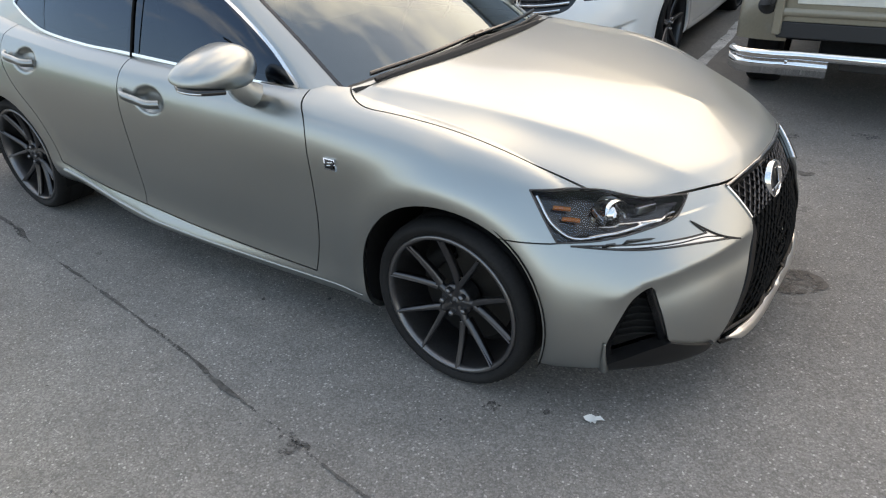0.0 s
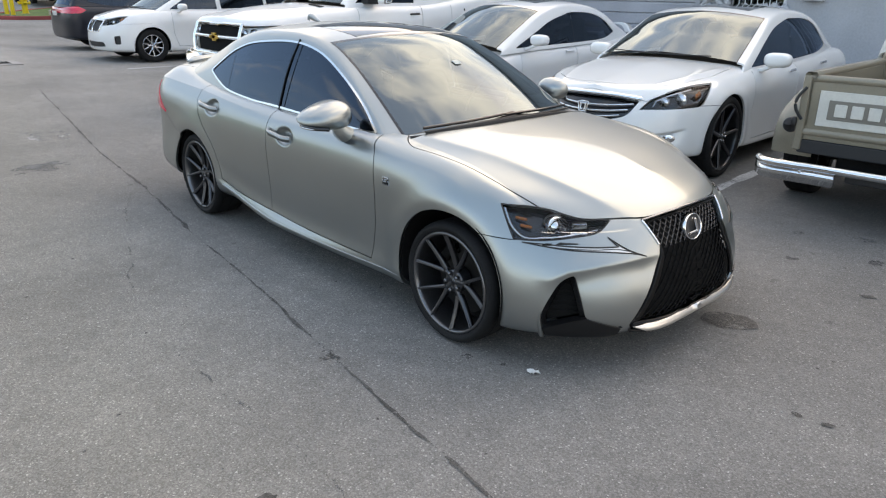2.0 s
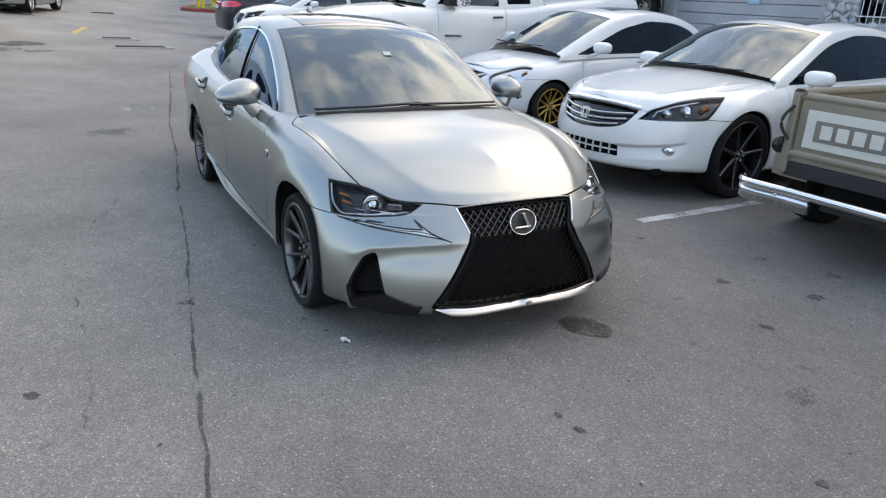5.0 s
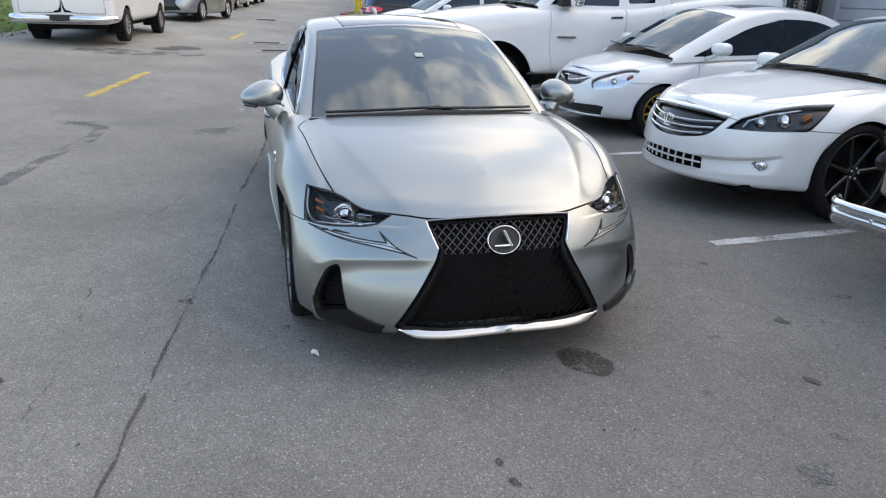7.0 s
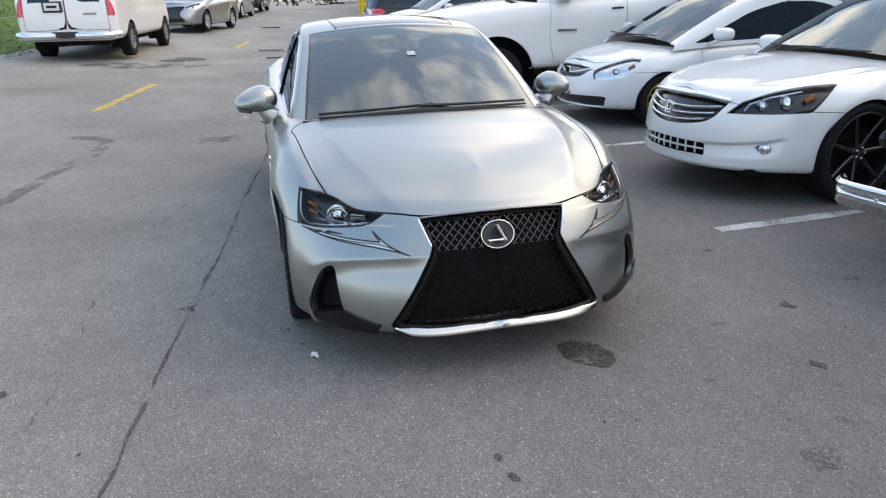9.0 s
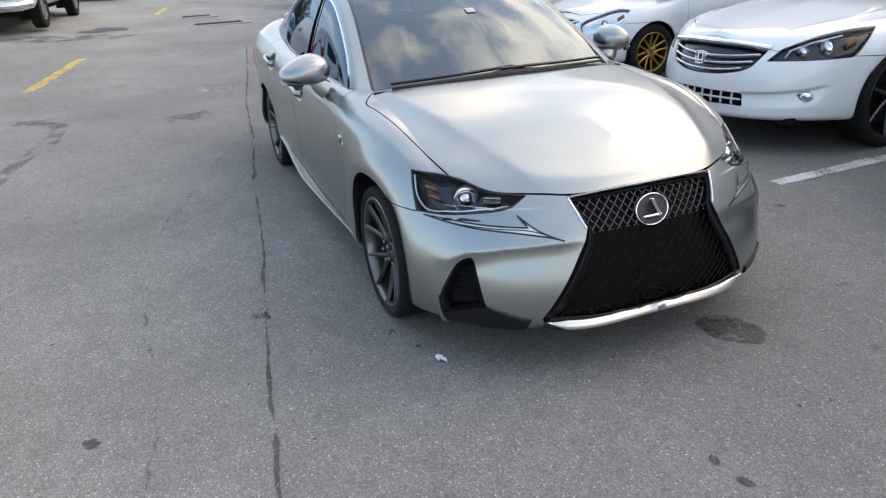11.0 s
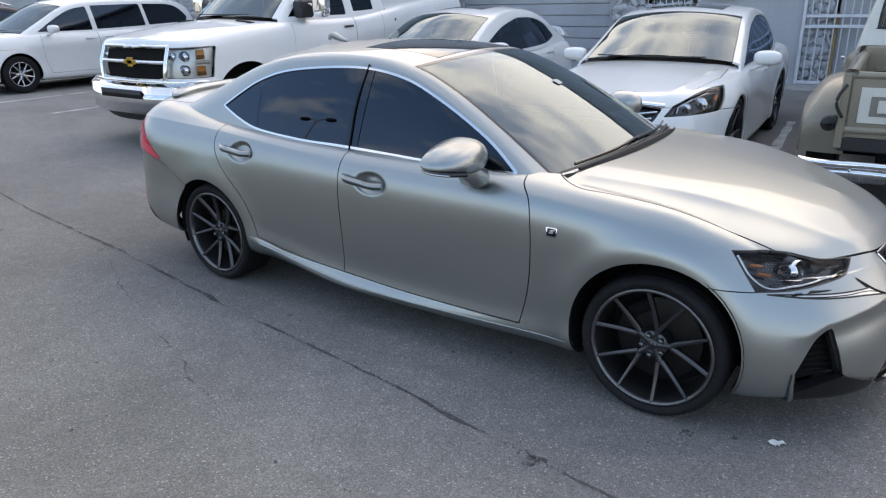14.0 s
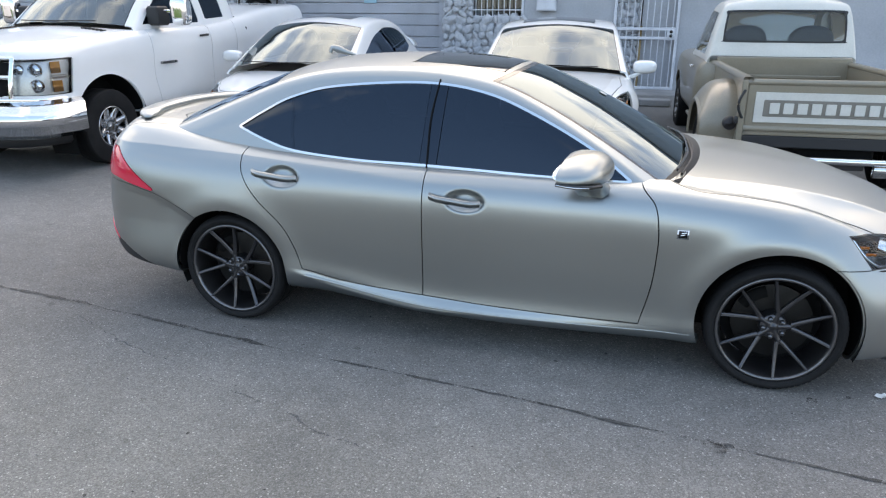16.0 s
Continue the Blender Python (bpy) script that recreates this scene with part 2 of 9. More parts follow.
def basis(count, samples, order=3):
    """Clamped uniform cubic B-spline weights, samples x count."""
    t = np.linspace(0, 1, samples) if np.isscalar(samples) else np.asarray(samples, float)
    knots = np.concatenate([[0] * order, np.linspace(0, 1, count - order + 1), [1] * order])
    t = np.clip(t, 0, 1 - 1e-9)
    b = [((knots[i] <= t) & (t < knots[i + 1])).astype(float) for i in range(len(knots) - 1)]
    for p in range(1, order + 1):
        nxt = []
        for i in range(len(knots) - 1 - p):
            a1, a2 = knots[i + p] - knots[i], knots[i + p + 1] - knots[i + 1]
            nxt.append((0 if a1 == 0 else (t - knots[i]) / a1 * b[i]) + (0 if a2 == 0 else (knots[i + p + 1] - t) / a2 * b[i + 1]))
        b = nxt
    return np.stack(b, 1)


def grid_mesh(P, flip=False, ga=None, gb=None):
    """A grid of points (nu, nv, 3) as vertices with normals and the grid's own coordinates, and triangles."""
    nu, nv = P.shape[:2]
    du, dv = np.gradient(P, axis=0), np.gradient(P, axis=1)
    n = np.cross(du, dv)
    ln = np.linalg.norm(n, axis=2, keepdims=True)
    bad = ln[..., 0] < 1e-12
    n = n / np.maximum(ln, 1e-12)
    if bad.any():
        for i, j in zip(*np.nonzero(bad)):
            best = None
            for r in range(1, 6):
                for q in ((i, min(j + r, nv - 1)), (i, max(j - r, 0)), (min(i + r, nu - 1), j), (max(i - r, 0), j)):
                    if not bad[q]:
                        best = n[q]
                        break
                if best is not None:
                    break
            n[i, j] = best if best is not None else (0, 0, 1)
    if flip:
        n = -n
    a, b = np.meshgrid(np.linspace(0, 1, nu) if ga is None else ga, np.linspace(0, 1, nv) if gb is None else gb, indexing="ij")
    V = np.concatenate([P.reshape(-1, 3), n.reshape(-1, 3), a.reshape(-1, 1), b.reshape(-1, 1)], 1)
    i, j = np.meshgrid(np.arange(nu - 1), np.arange(nv - 1), indexing="ij")
    q = (i * nv + j).ravel()
    T = np.concatenate([np.stack([q, q + nv, q + nv + 1], 1), np.stack([q, q + nv + 1, q + 1], 1)])
    if flip:
        T = T[:, ::-1]
    return V, T


def tidy(V, T):
    used = np.unique(T)
    m = np.full(len(V), -1)
    m[used] = np.arange(len(used))
    return V[used], m[T]


def cut(V, T, phi):
    """Parts a mesh along phi = 0, linearly inside triangles: (phi < 0), (phi > 0)."""
    if len(T) == 0:
        return (V, T), (V, T)
    f = np.where(np.abs(phi) < 1e-7, 1e-7, phi)
    neg = f < 0
    c = neg[T].sum(1)
    inn, out = [T[c == 3]], [T[c == 0]]
    mixed = T[(c == 1) | (c == 2)]
    if len(mixed):
        odd_is = (neg[mixed].sum(1) == 1)
        lone = np.where(odd_is[:, None], neg[mixed], ~neg[mixed]).argmax(1)
        r = np.arange(len(mixed))
        A, B, C = mixed[r, lone], mixed[r, (lone + 1) % 3], mixed[r, (lone + 2) % 3]
        E = np.concatenate([np.stack([A, B], 1), np.stack([A, C], 1)])
        S = np.sort(E, 1)
        U, inv = np.unique(S, axis=0, return_inverse=True)
        inv = inv.ravel()
        w = (f[U[:, 0]] / (f[U[:, 0]] - f[U[:, 1]]))[:, None]
        N = V[U[:, 0]] * (1 - w) + V[U[:, 1]] * w
        ab, ac = len(V) + inv[:len(A)], len(V) + inv[len(A):]
        V = np.concatenate([V, N])
        tip = np.stack([A, ab, ac], 1)
        rest = np.concatenate([np.stack([ab, B, C], 1), np.stack([ab, C, ac], 1)])
        o2 = np.concatenate([odd_is, odd_is])
        inn += [tip[odd_is], rest[~o2]]
        out += [tip[~odd_is], rest[o2]]
    return tidy(V, np.concatenate(inn)), tidy(V, np.concatenate(out))


def carve(M, phi, gap=0.004):
    """Cuts out a panel: (panel, rest) with a gap between them. phi is a function of the vertices."""
    f = phi(M[0])
    a, _ = cut(M[0], M[1], f + gap / 2)
    _, b = cut(M[0], M[1], f - gap / 2)
    return a, b


def keep(M, phi):
    return cut(M[0], M[1], phi(M[0]))[0]


def poly_dist(p, poly):
    """Signed distance of the points p (n, 2) to a closed polygon, negative inside."""
    a = np.asarray(poly, float)
    b = np.roll(a, -1, 0)
    best = np.full(len(p), 1e9)
    inside = np.zeros(len(p), bool)
    for (x0, y0), (x1, y1) in zip(a, b):
        ex, ey = x1 - x0, y1 - y0
        px, py = p[:, 0] - x0, p[:, 1] - y0
        t = np.clip((px * ex + py * ey) / (ex * ex + ey * ey + 1e-12), 0, 1)
        best = np.minimum(best, (px - t * ex) ** 2 + (py - t * ey) ** 2)
        if y0 != y1:
            inside ^= ((y0 > p[:, 1]) != (y1 > p[:, 1])) & (px < ex * py / ey)
    return np.sqrt(best) * np.where(inside, -1, 1)


def rounded(points, steps=6):
    """A closed Catmull-Rom outline; a point given twice stays a corner."""
    p = np.asarray(points, float)
    n, out = len(p), []
    for i in range(n):
        p0, p1, p2, p3 = p[i - 1], p[i], p[(i + 1) % n], p[(i + 2) % n]
        if np.allclose(p1, p2):
            continue
        if np.allclose(p0, p1):
            p0 = 2 * p1 - p2
        if np.allclose(p2, p3):
            p3 = 2 * p2 - p1
        for t in np.arange(steps) / steps:
            out.append(0.5 * (2 * p1 + (p2 - p0) * t + (2 * p0 - 5 * p1 + 4 * p2 - p3) * t * t + (3 * p1 - p0 - 3 * p2 + p3) * t ** 3))
    return np.array(out)


def mirror(M):
    V = M[0].copy()
    V[:, [1, 4]] *= -1
    return V, M[1][:, ::-1]


def join(*Ms):
    Vs, Ts, k = [], [], 0
    for V, T in Ms:
        Vs.append(V)
        Ts.append(T + k)
        k += len(V)
    return np.concatenate(Vs), np.concatenate(Ts)


def both(M):
    V = M[0].copy()
    V[np.abs(V[:, 1]) < 1e-5, 4] = 0.0      # no seam along the middle
    M = (V, M[1])
    return join(M, mirror(M))


def push(M, d):
    """Moves a surface along its normals."""
    V = M[0].copy()
    V[:, :3] += V[:, 3:6] * d
    return V, M[1]


def flange(M, d=0.015):
    """Turns the open edges of a panel inwards, so that it has a thickness."""
    V, T = M
    if len(T) == 0:
        return M
    e = np.concatenate([T[:, [0, 1]], T[:, [1, 2]], T[:, [2, 0]]])
    key = np.sort(e, 1)
    key = key[:, 0] * len(V) + key[:, 1]
    u, first, cnt = np.unique(key, return_index=True, return_counts=True)
    b = e[first[cnt == 1]]
    on_mid = (np.abs(V[b[:, 0], 1]) < 1e-5) & (np.abs(V[b[:, 1], 1]) < 1e-5)
    b = b[~on_mid]
    p, q = V[b[:, 0]], V[b[:, 1]]
    fn = np.cross(q[:, :3] - p[:, :3], -p[:, 3:6])
    fn = -fn / np.maximum(np.linalg.norm(fn, axis=1, keepdims=True), 1e-12)
    rows = []
    for s in (p, q):
        top, low = s.copy(), s.copy()
        low[:, :3] -= s[:, 3:6] * d
        top[:, 3:6] = low[:, 3:6] = fn
        rows += [top, low]
    k, n = len(V), len(b)
    i = np.arange(n)
    pt, pl, qt, ql = k + i, k + n + i, k + 2 * n + i, k + 3 * n + i
    F = np.concatenate([np.stack([qt, pt, pl], 1), np.stack([qt, pl, ql], 1)])
    return np.concatenate([V, *rows]), np.concatenate([T, F])


def sweep(path, width, height, taper=None, up=(0, 0, 1), closed=False):
    """A bar with a slightly rounded rectangular section along a path (n, 3)."""
    path = np.asarray(path, float)
    n = len(path)
    d = np.gradient(path, axis=0) if not closed else np.roll(path, -1, 0) - np.roll(path, 1, 0)
    d /= np.maximum(np.linalg.norm(d, axis=1, keepdims=True), 1e-9)
    ups = np.broadcast_to(np.asarray(up, float), (n, 3))
    side = np.cross(d, ups)
    side /= np.maximum(np.linalg.norm(side, axis=1, keepdims=True), 1e-9)
    top = np.cross(side, d)
    k = np.ones(n) if taper is None else np.asarray(taper, float)
    c = 0.3 * min(width, height)
    a, b = width / 2, height / 2
    ring = [(-a + c, -b), (a - c, -b), (a, -b + c), (a, b - c), (a - c, b), (-a + c, b), (-a, b - c), (-a, -b + c)]
    P = np.stack([path + (side * x + top * z) * k[:, None] for x, z in ring], 1)
    rad = P - path[:, None]
    rad /= np.maximum(np.linalg.norm(rad, axis=2, keepdims=True), 1e-9)
    V = np.concatenate([P.reshape(-1, 3), rad.reshape(-1, 3), np.zeros((n * 8, 2))], 1)
    T = []
    for i in range(n if closed else n - 1):
        for j in range(8):
            q = [i * 8 + j, i * 8 + (j + 1) % 8, ((i + 1) % n) * 8 + (j + 1) % 8, ((i + 1) % n) * 8 + j]
            T += [(q[0], q[1], q[2]), (q[0], q[2], q[3])]
    if not closed:
        for s, o in ((0, 1), ((n - 1) * 8, -1)):
            for j in range(1, 7):
                T.append((s, s + j + 1, s + j) if o == 1 else (s, s + j, s + j + 1))
    return V, np.array(T)


def lathe(profile, segs=48, axis="y"):
    """Turns a profile of (radius, along) round an axis through the origin."""
    pr = np.asarray(profile, float)
    a = np.linspace(0, 2 * np.pi, segs + 1)
    r, h = pr[:, 0], pr[:, 1]
    C, S = np.cos(a)[:, None], np.sin(a)[:, None]
    one = np.ones_like(C)
    if axis == "y":
        P = np.stack([C * r, one * h, S * r], 2)
    elif axis == "x":
        P = np.stack([one * h, C * r, S * r], 2)
    else:
        P = np.stack([C * r, S * r, one * h], 2)
    return grid_mesh(P)


def block(x0, x1, y0, y1, z0, z1, r=0.01):
    """A box with chamfered edges."""
    xs, ys, zs = (x0, x1), (y0, y1), (z0, z1)
    c = np.array([(x0 + x1) / 2, (y0 + y1) / 2, (z0 + z1) / 2])
    h = np.array([abs(x1 - x0) / 2, abs(y1 - y0) / 2, abs(z1 - z0) / 2])
    r = min(r, *(h * 0.9))
    V, T, idx = [], [], {}
    for sx in (-1, 1):
        for sy in (-1, 1):
            for sz in (-1, 1):
                s = np.array([sx, sy, sz])
                for k in range(3):
                    p = s * (h - r)
                    p[k] = s[k] * h[k]
                    n = np.zeros(3)
                    n[k] = s[k]
                    idx[sx, sy, sz, k] = len(V)
                    V.append([*(c + p), *n, 0, 0])
    def face(ids):
        ids = list(ids)
        P = np.array([V[i][:3] for i in ids])
        n = np.cross(P[1] - P[0], P[2] - P[0])
        if np.dot(n, P.mean(0) - c) < 0:
            ids.reverse()
        for i in range(1, len(ids) - 1):
            T.append((ids[0], ids[i], ids[i + 1]))
    for k in range(3):
        i, j = [(1, 2), (0, 2), (0, 1)][k]
        for s in (-1, 1):
            quad = []
            for a, b in ((-1, -1), (1, -1), (1, 1), (-1, 1)):
                key = [0, 0, 0]
                key[k], key[i], key[j] = s, a, b
                quad.append(idx[(*key, k)])
            face(quad)
        for a in (-1, 1):
            for b in (-1, 1):
                e = []
                for s, kk in ((-1, i), (1, i), (1, j), (-1, j)):
                    key = [0, 0, 0]
                    key[k], key[i], key[j] = s, a, b
                    e.append(idx[(*key, kk)])
                face(e)
    for sx in (-1, 1):
        for sy in (-1, 1):
            for sz in (-1, 1):
                face([idx[sx, sy, sz, k] for k in range(3)])
    return np.array(V, float), np.array(T)


def move(M, x=0, y=0, z=0, rx=0, ry=0, rz=0, s=1.0):
    R = np.array(Euler((radians(rx), radians(ry), radians(rz))).to_matrix())
    V = M[0].copy()
    V[:, :3] = V[:, :3] * s @ R.T + (x, y, z)
    V[:, 3:6] = V[:, 3:6] @ R.T
    return V, M[1]

# ---- ground ----
def asphalt():
    m = bpy.data.materials.new("worn_asphalt")
    m.use_nodes = True
    nt = m.node_tree
    b = nt.nodes["Principled BSDF"]
    L, N = nt.links.new, nt.nodes.new
    co = N("ShaderNodeTexCoord")
    def noise_n(scale, detail=4, rough=0.55):
        n = N("ShaderNodeTexNoise")
        n.inputs["Scale"].default_value, n.inputs["Detail"].default_value, n.inputs["Roughness"].default_value = scale, detail, rough
        L(co.outputs["Object"], n.inputs["Vector"])
        return n.outputs["Fac"]
    def rng(src, a, b_, c, d):
        r = N("ShaderNodeMapRange")
        for k, v in zip(("From Min", "From Max", "To Min", "To Max"), (a, b_, c, d)):
            r.inputs[k].default_value = v
        L(src, r.inputs["Value"])
        return r.outputs[0]
    def mul(a, b_):
        n = N("ShaderNodeMath"); n.operation = "MULTIPLY"
        L(a, n.inputs[0]); L(b_, n.inputs[1])
        return n.outputs[0]
    vor = N("ShaderNodeTexVoronoi"); vor.inputs["Scale"].default_value = 160
    L(co.outputs["Object"], vor.inputs["Vector"])
    stones = rng(vor.outputs["Distance"], 0.0, 0.7, 1.15, 0.86)
    sep = N("ShaderNodeSeparateColor"); L(vor.outputs["Color"], sep.inputs[0])
    pick = rng(sep.outputs[0], 0.0, 1.0, 0.74, 1.26)
    light = rng(sep.outputs[1], 0.94, 0.98, 1.0, 1.8)
    fine = rng(noise_n(260, 3), 0.3, 0.7, 0.85, 1.15)
    mid = rng(noise_n(9, 5), 0.3, 0.7, 0.92, 1.08)
    wide = rng(noise_n(0.55, 6, 0.6), 0.32, 0.68, 0.82, 1.18)
    spots = rng(noise_n(5.5, 2), 0.70, 0.76, 1.0, 0.72)
    # the older strip beyond the joint is paler, and grows paler away from it
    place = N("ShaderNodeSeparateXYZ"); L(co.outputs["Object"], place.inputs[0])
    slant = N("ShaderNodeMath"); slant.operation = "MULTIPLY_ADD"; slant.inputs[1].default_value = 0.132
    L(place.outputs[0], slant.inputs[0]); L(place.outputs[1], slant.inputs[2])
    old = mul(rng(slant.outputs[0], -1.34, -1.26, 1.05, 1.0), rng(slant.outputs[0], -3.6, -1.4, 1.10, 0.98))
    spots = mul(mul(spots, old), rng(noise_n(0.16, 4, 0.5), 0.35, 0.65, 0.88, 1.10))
    lane_pale = rng(place.outputs[0], -11.0, -2.5, 1.30, 1.0)      # paler further up the lane
    spots = mul(spots, lane_pale)
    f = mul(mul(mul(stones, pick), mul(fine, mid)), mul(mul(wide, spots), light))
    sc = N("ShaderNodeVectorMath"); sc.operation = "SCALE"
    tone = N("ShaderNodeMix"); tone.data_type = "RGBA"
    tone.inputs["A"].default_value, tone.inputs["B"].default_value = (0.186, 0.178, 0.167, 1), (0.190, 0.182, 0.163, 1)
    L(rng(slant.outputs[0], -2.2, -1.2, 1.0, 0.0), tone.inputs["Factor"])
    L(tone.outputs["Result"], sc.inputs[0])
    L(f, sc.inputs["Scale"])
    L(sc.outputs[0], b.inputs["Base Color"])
    b.inputs["Roughness"].default_value = 0.85
    b.inputs["Specular IOR Level"].default_value = 0.35
    bp = N("ShaderNodeBump"); bp.inputs["Strength"].default_value, bp.inputs["Distance"].default_value = 0.7, 0.004
    L(mul(stones, fine), bp.inputs["Height"])
    L(bp.outputs[0], b.inputs["Normal"])
    return m


M_ASPHALT = asphalt()


def lie(x, y):
    """Height of the ground."""
    x, y = np.asarray(x, float), np.asarray(y, float)
    soft = lambda v, w: w * np.log1p(np.exp(np.clip(v / w, -40, 40)))
    up = 0.025 * (soft(-x - 7.0, 0.8) - soft(-x - 60.0, 3.0))
    side = 0.06 * soft(-y - 1.2, 0.4) * np.clip((-x - 5.0) / 7.0, 0, 1) * np.clip((y + 40) / 20, 0, 1)
    dip = np.clip((y + 0.5) / 3.5, 0, 1) * (0.30 * np.exp(-((x + 34.0) / 7.0) ** 2) + 0.17 * np.exp(-((x + 18.5) / 4.0) ** 2))
    return up - dip + np.minimum(side, 0.9) + 0.05 * (soft(y - 5.0, 0.3) - soft(y - 9.4, 0.3))


def flat_rows(xs, ys, lift=0.0):
    X, Y = np.meshgrid(xs, ys, indexing="ij")
    return np.stack([X, Y, lie(X, Y) + lift], 2)



def slab(name, x0, x1, y0, y1, z0, z1, m, r=0.01, parent=None):
    return part(name, block(x0, x1, y0, y1, z0, z1, r), m, parent)



gx = np.concatenate([np.linspace(-600, -130, 12), np.linspace(-120, -64, 12), np.linspace(-60, 8, 120), np.linspace(12, 200, 14)])
gy = np.concatenate([np.linspace(-400, -60, 10), np.linspace(-45, -10, 18), np.linspace(-9, 12, 70), np.linspace(14, 40, 10), np.linspace(60, 400, 10)])
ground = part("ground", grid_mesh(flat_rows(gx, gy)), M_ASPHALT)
tagged(ground, "worn grey asphalt with fine light stones", "ground", kind="structure")
# ---- car surfaces ----
def wrap_mesh(spec, guides, nf=46, ns=210, nr=34, nv=(64, 40), split=0.84):
    """The shell of a car from its nose round the flank to its tail, left half. Each guide is a line from the middle of the
    nose to the middle of the tail: (nose x, roundness, tail x, half widths at the stations, heights at the stations)."""
    X, xcf, xcr, pr = spec["stations"], spec["turn_front"], spec["turn_rear"], spec["round_rear"]
    cols = []
    for xf, pf, xr, W, Z in guides:
        a = np.linspace(0, np.pi / 2, nf + 1)[:-1]
        x1, s1 = xcf + (xf - xcf) * np.cos(a) ** (2 / pf), np.sin(a) ** (2 / pf)
        a = np.linspace(np.pi / 2, 0, nr + 1)[1:]
        x3, s3 = xcr + (xr - xcr) * np.cos(a) ** (2 / pr), np.sin(a) ** (2 / pr)
        x = np.concatenate([x1, np.linspace(xcf, xcr, ns), x3])
        s = np.concatenate([s1, np.ones(ns), s3])
        cols.append(np.stack([x, spl(X, W, x) * s, spl(X, Z, x)], 1))
    b = np.concatenate([np.linspace(0, split, nv[0]), np.linspace(split + (1 - split) / nv[1], 1, nv[1])])
    P = np.einsum("vk,ukc->uvc", basis(len(guides), b), np.stack(cols, 1))
    for cx, cz, R, bulge, wide in spec.get("flares", ()):
        r = np.hypot(P[..., 0] - cx, P[..., 2] - cz)
        P[..., 1] += bulge * np.exp(-((r - R) / wide) ** 2) * (P[..., 1] > 0.5) * (P[..., 2] > 0.12)
    if "shape" in spec:
        spec["shape"](P)
    return grid_mesh(P, False, None, b)


def house_mesh(rows, nu=130, nv=72):
    """A cabin from lines that run from the windscreen back to the tail: each a list of (x, y, z)."""
    t = np.linspace(0, 1, nu)
    k = np.linspace(0, 1, len(rows[0]))
    net = np.stack([np.stack([spl(k, [p[c] for p in row], t) for c in range(3)], 1) for row in rows], 1)
    b = np.linspace(0, 1, nv)
    return grid_mesh(np.einsum("vk,ukc->uvc", basis(len(rows), b), net), False, t, b)


def side_of(V, poly):
    """Distance to an outline on the flank, given in x and z."""
    return poly_dist(V[:, [0, 2]], poly)


def nose_of(V, poly):
    """Distance to an outline on the nose, given in y and z."""
    return np.where(V[:, 0] > 1.0, poly_dist(V[:, [1, 2]], poly), 1.0)


def corner_of(V, poly):
    """Distance to an outline on the rounded front corner, given along the corner and in z."""
    return np.where(V[:, 0] > 1.0, poly_dist(np.stack([(np.abs(V[:, 1]) - V[:, 0]) * 0.70711, V[:, 2]], 1), poly), 1.0)


def top_of(V, poly):
    """Distance to an outline on the deck, given in x and y."""
    return poly_dist(V[:, [0, 1]], poly)


def more(*fields):
    """What lies inside all fields."""
    return np.maximum.reduce(fields)


